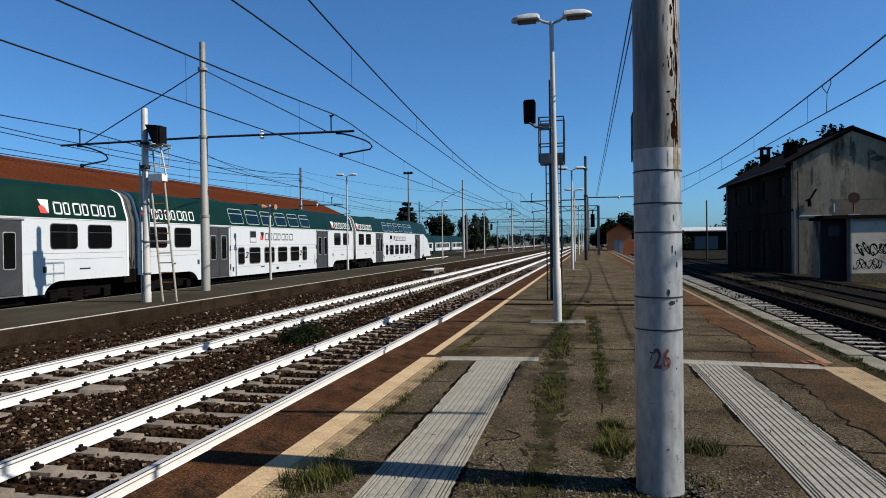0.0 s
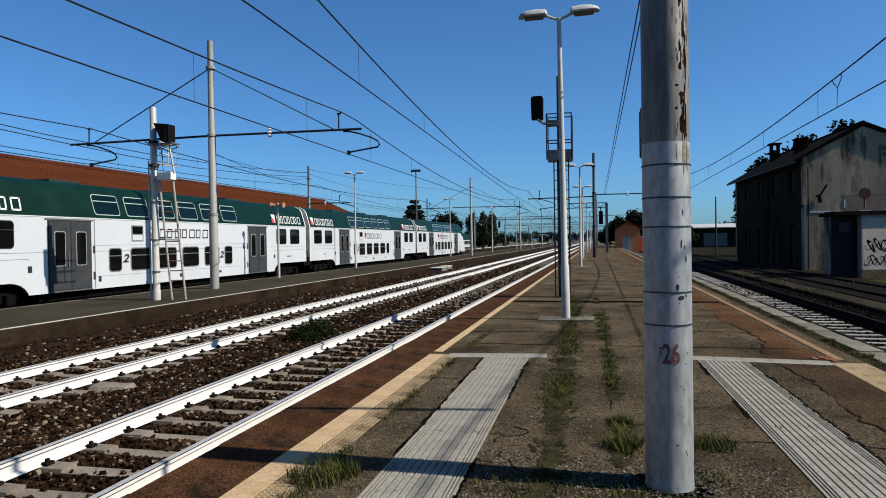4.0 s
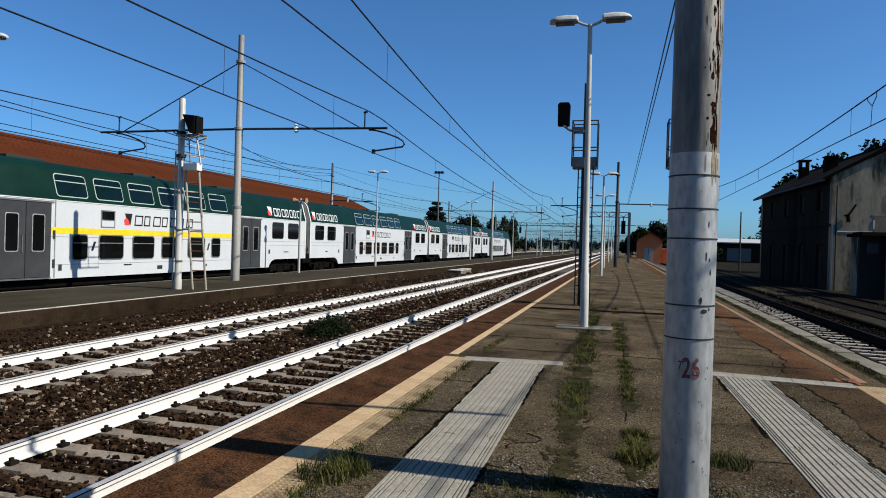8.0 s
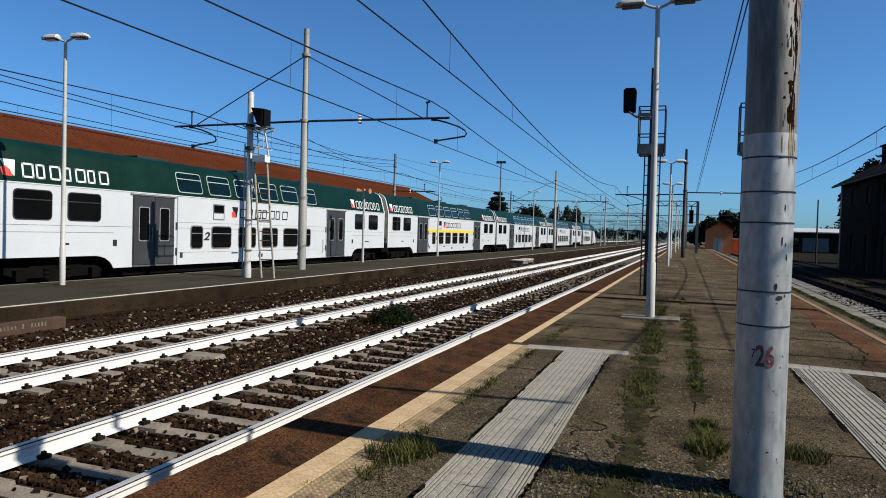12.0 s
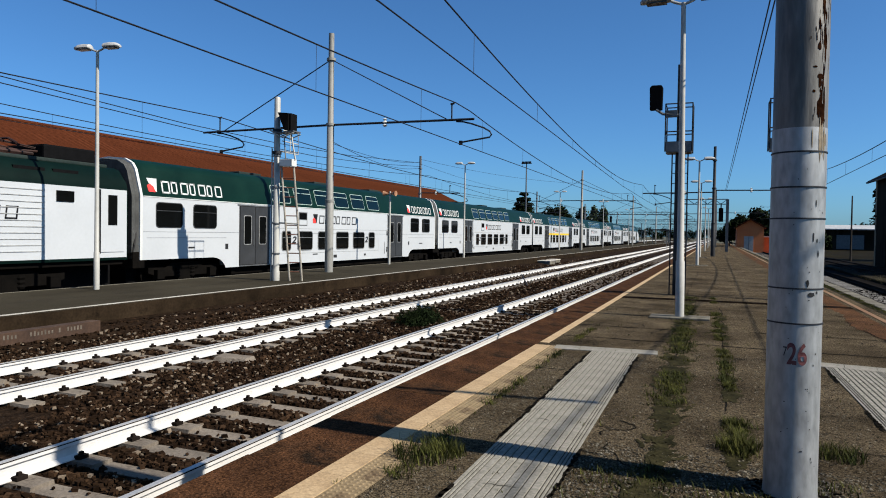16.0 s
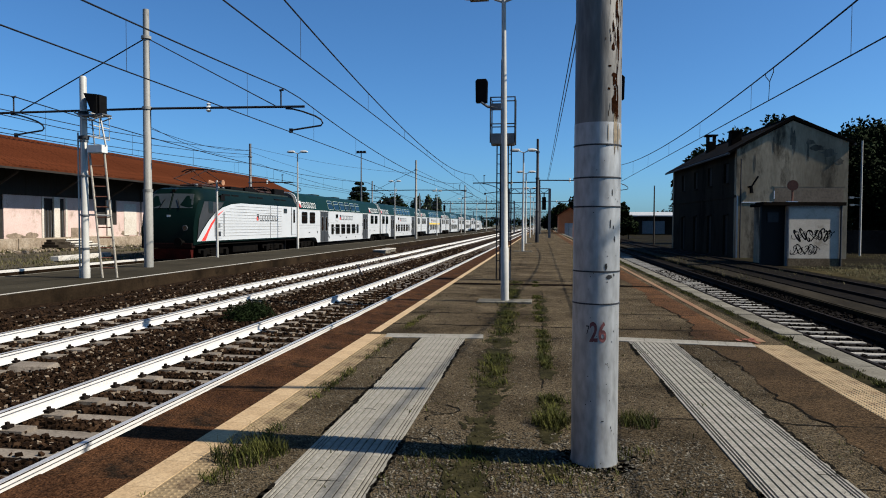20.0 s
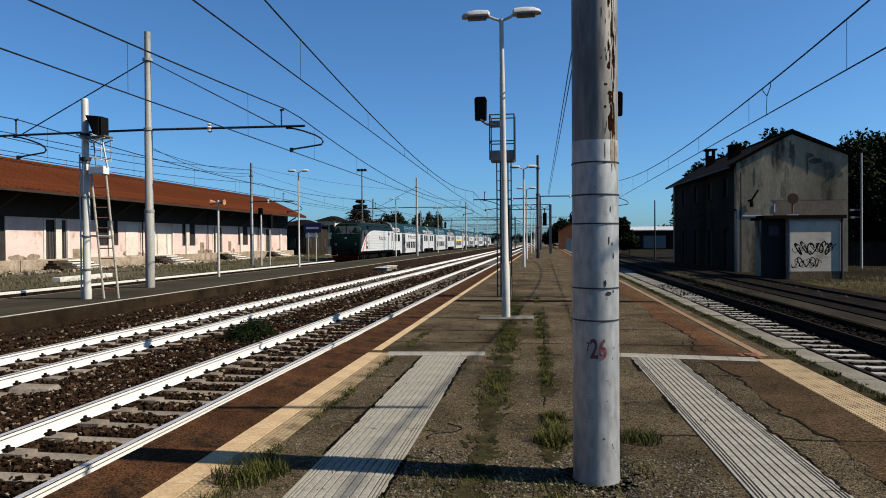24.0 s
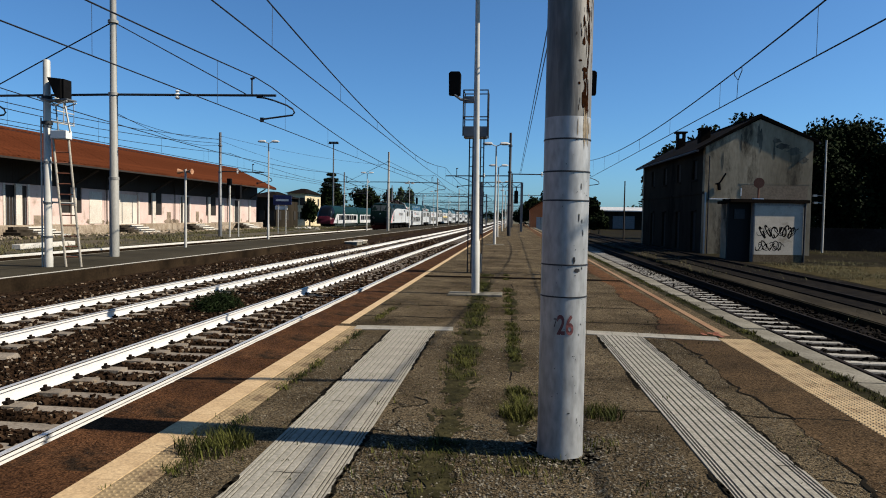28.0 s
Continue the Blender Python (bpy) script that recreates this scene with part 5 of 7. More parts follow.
def window_pair(name, w, h, frame_mat, glass_mat, edge=0.05, r=0.1):
    f = cut(name + "_frame", plate(rect(-w / 2 - edge, w / 2 + edge, -edge, h + edge), 0.0, 0.014, r + edge * 0.5), frame_mat)
    g2 = cut(name + "_pane", plate(rect(-w / 2, w / 2, 0, h), 0.012, 0.01, r), glass_mat)
    b = cut(name + "_bar", plate(rect(-w / 2, w / 2, h * 0.66, h * 0.66 + 0.03), 0.02, 0.012), frame_mat)
    return f, g2, b


TRIM_UP = surf("pale_green_rim", (0.2, 0.26, 0.235), (0.27, 0.33, 0.3), 3, 0.5, 20, 0.0, grain=0.06)
FRAME_DARK = surf("window_rubber", (0.014, 0.0148, 0.0155), (0.024, 0.025, 0.026), 3, 0.5, 20, 0.0)
FRAME_GREY = surf("window_rim", (0.085, 0.09, 0.092), (0.13, 0.135, 0.138), 3, 0.5, 20, 0.0)
W_END = window_pair("window", 1.14, 0.78, FRAME_DARK, GLASS, 0.03)
W_LOW = window_pair("window", 1.12, 0.78, FRAME_GREY, GLASS, 0.04)
W_SMALL = window_pair("window", 0.6, 0.78, FRAME_GREY, GLASS, 0.04)
W_UP = window_pair("window", 1.24, 0.7, TRIM_UP, GLASS_UP, 0.032, 0.09)
TRIM_DOOR = surf("door_rim", (0.17, 0.172, 0.172), (0.24, 0.242, 0.242), 3, 0.5, 20, 0.0)
DOOR_GAP = cut("door_frame", plate(rect(-0.035, 1.87, -0.02, 2.29), 0.0, 0.006), RUBBER)
LEAF_M = cut("door_leaf", plate(rect(0.012, 0.905, 0.0, 2.24), 0.0, 0.02), DOOR_GREY)
LEAF_G = cut("door_pane", plate(rect(0.25, 0.66, 0.8, 1.88), 0.02, 0.01, 0.05), GLASS)
LEAF_E = cut("door_trim", plate(rect(0.222, 0.688, 0.772, 1.908), 0.012, 0.013, 0.06), TRIM_DOOR)
HANDLE = cut("door_handle", Form().box(0.025, 0.05, 0.78, 0.82, 0.75, 1.25), STEEL_GREY)
WHEEL = cut("wheel", Form().tube([(-0.065, 0, 0), (0.065, 0, 0)], 0.46, 24), UNDER)
SIDEFRAME = cut("side_frame", Form().prism_x([(-1.65, 0.5), (-1.2, 0.36), (-0.5, 0.36), (-0.3, 0.24), (0.3, 0.24), (0.5, 0.36), (1.2, 0.36), (1.65, 0.5), (1.65, 0.68), (0.9, 0.66), (0.6, 0.82), (-0.6, 0.82), (-0.9, 0.66), (-1.65, 0.68)], 0.0, 0.12), UNDER)
SPRING = cut("spring", Form().lathe([(0.1, 0.3), (0.13, 0.36), (0.1, 0.42), (0.13, 0.48), (0.1, 0.54), (0.13, 0.6), (0.1, 0.68)], 10), UNDER)
AXLEBOX = cut("axle_box", Form().box(0.0, 0.2, -0.16, 0.16, 0.3, 0.6), UNDER)


def bogie(parent, y, half=1.05):
    b = part("bogie", Form().box(-half + 0.1, half - 0.1, -1.0, 1.0, 0.45, 0.7), UNDER, parent)
    for s in (1, -1):
        spin = 0 if s > 0 else 180
        part("side_frame", SIDEFRAME, UNDER, b, at=pose(s * (half - 0.06), 0, 0, 0, 0, spin))
        for q in (-1.25, 1.25):
            part("wheel", WHEEL, UNDER, b, at=(s * 0.75, q, 0.46))
            part("axle_box", AXLEBOX, UNDER, b, at=pose(s * (half + 0.03), q, 0, 0, 0, spin))
        for q in (-0.35, 0.35):
            part("spring", SPRING, UNDER, b, at=(s * (half + 0.02), q, 0))
    b.matrix_basis = Matrix.Translation((0, y, 0))
    return b


def body_ring(y, low, scale=1.0, top=1.0):
    right = [(x * scale, y, max(z, low) if z < 0.5 else low + (z - low) * top) for x, z in SIDE]
    return right + [(-p[0], p[1], p[2]) for p in reversed(right[:-1])]


def wordmark(parent, y, z, length, height, x, ink, lean=0.0):
    """The operator's mark as plain shapes: a two-coloured flag and a row of hollow boxes; lean: how far it falls back per metre."""
    turn = Matrix.Translation((x, 0, z)) @ Matrix.Rotation(-math.atan(lean), 4, "Y")

    def bit(name, polys, mt, label="", thick=0.005):
        f = Form()
        for pts in polys:
            f.prism_x([(a, b - z) for a, b in pts], 0.0, thick)
        part(name, f, mt, parent, label, at=turn)

    k = height / 0.3
    bit("mark", [[(y, z + 0.15 * k), (y + 0.14 * k, z + 0.02 * k), (y + 0.2 * k, z + height), (y - 0.06 * k, z + height)]], ink, "small flag mark", 0.005)
    bit("mark_dot", [[(y - 0.06 * k, z + 0.02 * k), (y + 0.11 * k, z + 0.02 * k), (y + 0.08 * k, z + 0.13 * k), (y - 0.0 * k, z + 0.19 * k), (y - 0.08 * k, z + 0.15 * k)]], RED_PAINT, "small red quarter", 0.008)
    n = 7
    y0, step = y + 0.28 * k, (length - 0.3 * k) / n
    w = height * 0.11
    for i in range(n):
        a, b, z0, z1 = y0 + i * step, y0 + i * step + step * 0.84, z + height * 0.04, z + height * 0.9
        c = 0.04
        b -= step * 0.2 * (i % 2)
        bit("mark_box", ([(a + c, z1 - w), (b + c, z1 - w), (b + c, z1), (a + c, z1)], [(a, z0), (b, z0), (b, z0 + w), (a, z0 + w)], [(a, z0), (a + w, z0), (a + w + c, z1), (a + c, z1)], [(b - w, z0), (b, z0), (b + c, z1), (b - w + c, z1)]), ink)


def slope_pose(y, z):
    """A pose on the leaning green side, for things made upright at x = 0."""
    k = (z - 3.1) / 0.76
    lean = math.degrees(math.atan2(0.225, 0.76))
    return pose(1.395 - 0.225 * k + 0.004, y, z, 0, -lean, 0)


BELLOWS = surf("bellows_grey", (0.03, 0.031, 0.03), (0.06, 0.062, 0.06), 2.0, 0.8, 20, 0.2)
GROOVE_GREY = surf("groove_shade", (0.1, 0.105, 0.11), (0.16, 0.165, 0.17), 3, 0.6, 20, 0.0)


def coach(kind, label):
    t = thing("rail_coach", label, "rail coach", (TRAIN_X, 0, TRAIN_Z), 0, "coaches of the train")
    t.scale = (1, GROW, GROW)
    cab = kind == "cab"
    y1 = 21.2 if cab else LENGTH - 0.32
    # white lower body: raised over the bogies, low between the doors
    low = Form()
    for a, b, z0 in ((0.32, 4.95, 0.96), (4.95, 19.83, 0.56), (19.83, y1, 0.96)):
        low.prism_y([(1.41, z0), (1.41, 3.0), (-1.41, 3.0), (-1.41, z0)], a, b)
    body = part("body", low, WHITE_PAINT, t, "white painted lower body")
    shell = Form().loft([[(x, y, z) for x, z in [(1.41, 3.0)] + SIDE[2:] + [(-p, q) for p, q in reversed(SIDE[2:-1])] + [(-1.41, 3.0)]] for y in (0.32, y1)])
    roof = part("roof", shell, GREEN_PAINT, t, "dark green upper side and roof", smooth=True)
    part("gutter", Form().box(1.4, 1.425, 0.4, y1, 2.985, 3.012).box(-1.425, -1.4, 0.4, y1, 2.985, 3.012), TRIM_WHITE, roof)
    for y in (6.9, 12.4, 17.9):
        part("roof_vent", Form().box(-0.45, 0.45, y - 0.7, y + 0.7, 4.2, 4.33), ROOF_GREY, roof, bevel=0.04)
    for y, q in ((0.32, -1),) if cab else ((0.32, -1), (LENGTH - 0.32, 1)):
        part("end_rim", Form().loft([body_ring(y - 0.05, 0.96, 1.006, 1.002), body_ring(y + 0.05, 0.96, 1.006, 1.002)]), TRIM_WHITE, t, "thin white rim of the body end", smooth=True)
        part("bellows", Form().loft([body_ring(y + q * 0.05, 1.0, 0.965, 0.985), body_ring(y + q * 0.15, 1.0, 0.94, 0.975), body_ring(y + q * 0.2, 1.0, 0.96, 0.98), body_ring(y + q * 0.3, 1.0, 0.94, 0.975)]), BELLOWS, t, "grey rubber gangway bellows")
        part("corner_post", Form().prism_x([(y - q * 0.06, 0.96), (y - q * 0.06, 3.0), (y + q * 0.03, 3.0), (y + q * 0.03, 0.96)], 1.38, 1.418), WHITE_PAINT, t)
        part("jumper_cable", Form().tube([(1.3, y + q * 0.1, 1.9), (1.38, y + q * 0.24, 1.45), (1.3, y + q * 0.28, 1.05)], 0.03, 6), RUBBER, t)
        part("end_box", Form().box(0.7, 1.38, y + q * 0.06 - 0.24, y + q * 0.06 + 0.24, 0.7, 1.22), UNDER, t, "black box below the gangway", 0.03)
    for y in (-0.05,) if cab else (-0.05, LENGTH + 0.0):
        part("gangway", Form().box(-0.7, 0.7, y - 0.02, y + 0.13, 1.0, 3.3), RUBBER, t, "black rubber gangway")
        part("coupler", Form().box(-0.2, 0.2, y - 0.1, y + 0.3, 0.75, 1.02), UNDER, t)
        for s in (-1, 1):
            part("buffer", Form().tube([(s * 0.9, y + (0.3 if y < 1 else -0.3), 1.02), (s * 0.9, y + (0.05 if y < 1 else 0.0), 1.02)], 0.16, 12), UNDER, t)
    part("underframe", Form().box(-1.2, 1.2, 4.9, 19.9, 0.28, 0.6), UNDER, t, "dark underframe equipment", 0.05)
    # Added black box fills the gap under the body, hiding the lit ground.
    part("centre_beam", Form().box(-0.55, 0.55, 0.5, y1 - 0.3, 0.14, 0.96), BLACK, t)
    # rounded corners where the low middle of the body meets the wheel arches, grooves and small fittings
    for s in (1, -1):
        x0 = 1.385 if s > 0 else -1.41
        for e, q in ((4.95, -1), (19.83, 1)):
            part("arch_corner", Form().prism_x([(e + q * a, z) for a, z in ((-0.01, 0.56), (0.62, 0.56), (0.66, 0.64), (0.76, 0.76), (0.92, 0.87), (1.1, 0.93), (1.3, 0.962), (-0.01, 0.962))], x0, x0 + 0.025), WHITE_PAINT, body)
        for e in (7.12, 17.62):
            part("groove", Form().box(s * 1.409, s * 1.4135, e, e + 0.05, 0.58, 2.98), GROOVE_GREY, body)
            for z in (0.9, 1.8):
                part("hinge", Form().box(s * 1.41, s * 1.43, e - 0.06, e + 0.03, z, z + 0.26), FRAME_DARK, body)
        for z in (0.985, 2.06):
            part("seam", Form().box(s * 1.409, s * 1.4125, 7.2, 17.6, z, z + 0.012), GROOVE_GREY, body)
        for e in (2.45, 22.3):
            part("seam", Form().box(s * 1.409, s * 1.4125, e - 1.9, e + 1.9, 1.66, 1.675), GROOVE_GREY, body)
        part("grab_rail", Form().tube([(s * 1.45, 17.3, 0.8), (s * 1.45, 17.3, 1.45)], 0.014, 6), STEEL_GREY, body)
        part("door_gutter", Form().box(s * 1.41, s * 1.43, 4.98, 7.08, 2.9, 2.95), STEEL_GREY, body)
        part("door_gutter", Form().box(s * 1.41, s * 1.43, 17.66, 19.7, 2.9, 2.95), STEEL_GREY, body)
        part("door_step", Form().box(s * 1.39, s * 1.46, 5.1, 6.98, 0.57, 0.61), STEEL_GREY, body)
        part("door_step", Form().box(s * 1.39, s * 1.46, 17.72, 19.6, 0.57, 0.61), STEEL_GREY, body)
    ends = [1.52, 3.22] + ([] if cab else [LENGTH - 3.46, LENGTH - 1.78])
    for s in (1, -1):
        half = Matrix.Identity(4) if s > 0 else pose(0, LENGTH, 0, 0, 0, 180)

        def put(mesh, name, parent, m):
            return part(name, mesh, None, parent, at=half @ m)

        for meshes, spots, z, sloped in ((W_END, ends, 2.03, False), (W_LOW, (9.57, 11.2, 12.8, 14.43), 1.15, False), (W_SMALL, (8.16, 15.82), 1.15, False), (W_UP, (7.85, 9.5, 11.14, 12.78, 14.42, 16.06), 3.15, True)):
            for y in spots:
                if s < 0 and cab:
                    y = LENGTH - y
                m = slope_pose(y, z) if sloped else Matrix.Translation((1.41, y, z))
                w = put(meshes[0], "window", roof if sloped else body, m)
                part("pane", meshes[1], None, w)
                part("window_bar", meshes[2], None, w)
        for y in (5.12, 17.74):
            put(DOOR_GAP, "door_frame", body, Matrix.Translation((1.408, y, 0.63)))
            d = put(LEAF_M, "door", body, Matrix.Translation((1.412, y, 0.63)))
            d2 = put(LEAF_M, "door", body, Matrix.Translation((1.412, y + 0.93, 0.63)))
            for q in (d, d2):
                part("door_trim", LEAF_E, None, q)
                part("door_pane", LEAF_G, None, q)
            part("door_handle", HANDLE, None, d)
    # marks and signs on the side that faces the platform
    wordmark(roof, 0.75, 3.12, 3.5, 0.5, 1.392, TRIM_WHITE, 0.296)
    if not cab:
        wordmark(roof, LENGTH - 4.3, 3.12, 3.5, 0.5, 1.392, TRIM_WHITE, 0.296)
    wordmark(body, 10.28, 2.3, 3.95, 0.44, 1.412, INK)
    dp = part("display", plate(rect(9.05, 9.72, 2.2, 2.8), 1.41, 0.01), FRAME_GREY, body, "small display board")
    part("screen", plate(rect(9.1, 9.67, 2.48, 2.76), 1.42, 0.006), GLASS, dp)
    part("plate", plate(rect(9.1, 9.67, 2.24, 2.44), 1.42, 0.004), WHITE_PAINT, dp)
    for y in (8.73, 15.25):
        me = lettering("2" if kind != "yellow" else "1", 0.41, 0.002, 0.012, 0.25)
        part("class_number", me, INK, body, at=pose(1.415, y - 0.03, 1.56, 0, 0, 90) @ Matrix.Diagonal((1.55, 1, 1, 1)))
    if kind == "yellow":
        for a, b in ((7.0, 17.7),):
            part("yellow_band", plate(rect(a, b, 1.96, 2.16), 1.41, 0.006), YELLOW_BAND, body, "yellow first class band")
    part("hatch", plate(rect(16.6, 17.3, 0.95, 1.7), 1.41, 0.004), WHITE_PAINT, body)
    for y, z, w, h in ((4.3, 1.25, 0.16, 0.2), (20.4, 1.25, 0.16, 0.2), (12.0, 0.72, 0.3, 0.14), (7.3, 0.8, 0.14, 0.2), (15.0, 0.75, 0.2, 0.1), (2.4, 1.3, 0.3, 0.06), (22.0, 1.3, 0.5, 0.05), (10.2, 0.9, 0.4, 0.05)):
        part("panel", plate(rect(y, y + w, z, z + h), 1.41, 0.006), FRAME_DARK, body)
    part("seam", Form().box(1.409, 1.414, 0.4, y1, 1.86, 1.868), FRAME_DARK, body)
    bogie(t, 2.55)
    bogie(t, 21.4 if cab else LENGTH - 2.55)
    if cab:
        # rounded driving end
        rings = [body_ring(21.2, 0.7), body_ring(22.6, 0.7, 0.99, 0.985), body_ring(23.6, 0.7, 0.93, 0.86), body_ring(24.3, 0.7, 0.84, 0.62), body_ring(24.7, 0.75, 0.74, 0.36)]
        part("nose", Form().loft(rings), GREEN_PAINT, t, "dark green sloping driving end", smooth=True)
        part("nose_panel", plate([(21.2, 0.7), (24.2, 0.7), (23.7, 1.6), (22.8, 2.5), (21.2, 3.0)], 1.412, 0.012), WHITE_PAINT, t, "white curved side panel")
        part("windscreen", Form().loft([[(-0.95, 23.75, 3.28), (0.95, 23.75, 3.28), (0.8, 24.42, 2.05), (-0.8, 24.42, 2.05)], [(-0.95, 23.82, 3.3), (0.95, 23.82, 3.3), (0.8, 24.49, 2.07), (-0.8, 24.49, 2.07)]]), GLASS, t)
    return t


coaches = []
plain = coach("plain", "white double-deck rail coach with a dark green roof")
coaches.append(plain)
coaches.append(copy_thing(plain, pose(TRAIN_X, 0, TRAIN_Z)))
coaches.append(tagged(coach("yellow", "white and green double-deck coach with a yellow band")))
coaches.append(copy_thing(plain, pose(TRAIN_X, 0, TRAIN_Z)))
coaches.append(copy_thing(plain, pose(TRAIN_X, 0, TRAIN_Z)))
coaches.append(coach("cab", "white and green double-deck driving coach leading the train"))


PANTO = surf("dark_rusty_collector", (0.012, 0.005, 0.0035), (0.035, 0.013, 0.009), 4, 0.7, 30, 0.2)


def locomotive():
    t = thing("locomotive", "dark green and white electric locomotive pushing the train", "locomotive", (TRAIN_X, 0, TRAIN_Z))
    t.scale = (1, GROW, GROW)
    sec = [(1.5, 1.0), (1.5, 3.12), (1.44, 3.34), (1.12, 3.74), (0.9, 3.82)]

    def ring(y, w, low, top):
        k = (top - 3.12) / 0.7
        r = [(x * w, y, low if z == 1.0 else (min(top, 3.12) if z == 3.12 else min(top, 3.12) + (z - 3.12) * max(k, 0.12))) for x, z in sec]
        return r + [(-p[0], p[1], p[2]) for p in reversed(r)]

    body = part("body", Form().loft([ring(-0.3, 1, 1.0, 3.82), ring(-12.6, 1, 1.0, 3.82)]), LOCO_GREEN, t, "dark green body", smooth=True)
    cabp = part("cab", Form().loft([ring(-12.6, 1, 1.0, 3.82), ring(-13.2, 1.0, 1.0, 3.8), ring(-13.62, 0.995, 0.98, 3.72), ring(-13.9, 0.985, 0.95, 3.36), ring(-14.12, 0.975, 0.92, 2.8), ring(-14.3, 0.97, 0.9, 2.3), ring(-14.42, 0.96, 0.9, 1.75), ring(-14.42, 0.95, 0.9, 1.1)]), LOCO_GREEN, t, "dark green raked driving cab", smooth=True)
    # windscreens lie on the raked front
    for s in (-1, 1):
        a = [(s * 0.06, -13.82, 3.46), (s * 1.16, -13.8, 3.44), (s * 1.26, -14.12, 2.72), (s * 0.06, -14.15, 2.72)]
        out = Vector((0, -0.92, 0.38)) * 0.05
        part("windscreen", Form().loft([a, [tuple(Vector(p) + out) for p in a]]), GLASS_SKY, cabp, "sloping windscreen")
        part("wiper", Form().tube([(s * 0.6, -14.24, 2.66), (s * 0.35, -14.02, 3.2)], 0.014, 5), BLACK, cabp)
        part("headlight", Form().tube([(s * 0.98, -14.3, 1.75), (s * 0.98, -14.47, 1.75)], 0.11, 16), GLASS, cabp, smooth=True)
        part("light_ring", Form().tube([(s * 0.98, -14.3, 1.75), (s * 0.98, -14.455, 1.75)], 0.14, 16), STEEL_GREY, cabp, smooth=True)
        part("buffer", Form().tube([(s * 0.88, -14.3, 1.05), (s * 0.88, -14.9, 1.05)], 0.08, 10).tube([(s * 0.88, -14.88, 1.05), (s * 0.88, -14.96, 1.05)], 0.22, 16), UNDER, t)
    part("screen_pillar", Form().tube([(0, -14.2, 2.66), (0, -13.82, 3.5)], 0.035, 6), LOCO_GREEN, cabp)
    part("top_light", Form().tube([(0, -13.5, 3.66), (0, -13.8, 3.62)], 0.09, 12), GLASS, cabp)
    part("badge", plate(rect(-0.1, 0.1, 2.28, 2.4), 0.0, 0.02), TRIM_WHITE, cabp, at=pose(0, -14.3, 0, 0, 0, -90))
    part("bumper_beam", Form().box(-1.4, 1.4, -14.52, -14.2, 0.74, 1.0), surf("dull_red", (0.005, 0.0018, 0.0016), (0.01, 0.003, 0.0025), 2, 0.7, 20, 0.1, spec=0.05), t, "dark dull red bumper beam", 0.03)
    part("snow_plough", Form().loft([[(-1.25, -14.3, 0.2), (1.25, -14.3, 0.2), (1.25, -14.15, 0.2), (-1.25, -14.15, 0.2)], [(-1.3, -14.5, 0.72), (1.3, -14.5, 0.72), (1.3, -14.2, 0.72), (-1.3, -14.2, 0.72)]]), surf("plough_red", (0.02, 0.003, 0.0025), (0.045, 0.007, 0.005), 2, 0.7, 20, 0.1, spec=0.05), t, "dull red snow plough")
    # livery of the sides
    curve = [(-14.2, 1.08), (-13.6, 1.62), (-13.0, 2.08), (-12.3, 2.5), (-11.4, 2.83), (-10.4, 3.03), (-9.2, 3.12)]
    for s in (1, -1):
        m = Matrix.Identity(4) if s > 0 else Matrix.Diagonal((-1, 1, 1, 1))
        for nm, pts, mt, dx, lb in (("white_side", curve + [(-0.34, 3.12), (-0.34, 1.08)], WHITE_PAINT, 0.0, "white ribbed side panel"),
                                    ("red_stripe", [(-13.75, 1.1), (-13.35, 1.1), (-12.98, 1.55), (-12.58, 1.93), (-12.0, 2.36), (-11.3, 2.7), (-12.05, 2.44), (-12.75, 1.98), (-13.25, 1.5)], RED_PAINT, 0.012, "red curved stripe"),
                                    ("cab_side", [(-14.15, 1.16), (-13.65, 1.68), (-13.05, 2.14), (-12.35, 2.56), (-11.6, 2.84), (-11.3, 3.1), (-13.4, 3.1), (-13.95, 2.2)], DOOR_GREY, -0.004, "dark grey cab side")):
            f = plate(pts, 1.5 + dx, 0.012)
            if s < 0:
                f.v = [(-p[0], p[1], p[2]) for p in f.v]
            part(nm, f, mt, body, lb)
        for i in range(11):
            z = 1.3 + i * 0.165
            a = next((p[0] + (q[0] - p[0]) * (z - p[1]) / (q[1] - p[1]) for p, q in zip(curve, curve[1:]) if p[1] <= z <= q[1]), -9.2) + 0.9
            for y0, y1 in ((max(a, -12.2), -5.05), (-4.85, -3.1)):
                part("rib", Form().box(s * 1.512, s * 1.53, y0, y1, z, z + 0.02), RIB_GREY, body)
        part("cab_window", plate(rect(-13.0, -12.5, 2.5, 3.12), 1.5, 0.016, 0.08) if s > 0 else Form().box(-1.516, -1.5, -13.0, -12.5, 2.5, 3.12), GLASS, body)
        part("door", Form().box(s * 1.51, s * 1.535, -1.3, -0.45, 1.25, 3.1), WHITE_PAINT, body, "white crew door")
        part("door_pane", Form().box(s * 1.53, s * 1.545, -1.05, -0.72, 2.05, 2.95), GLASS, body)
        part("door_seam", Form().box(s * 1.512, s * 1.54, -1.36, -1.31, 1.2, 3.1), INK, body)
        part("window", Form().box(s * 1.512, s * 1.54, -2.75, -2.2, 2.68, 2.98), GLASS, body)
        part("door_seam", Form().box(s * 1.512, s * 1.524, -5.0, -4.96, 1.1, 3.1), INK, body)
        eq = part("equipment_door", Form().box(s * 1.51, s * 1.53, -12.3, -11.5, 1.2, 2.1), WHITE_PAINT, body)
        part("vent_panel", Form().box(s * 1.53, s * 1.536, -12.2, -11.7, 1.3, 1.55), STEEL_DARK, eq)
        part("plate", Form().box(s * 1.53, s * 1.536, -12.1, -11.75, 1.75, 2.0), GROOVE_GREY, eq)
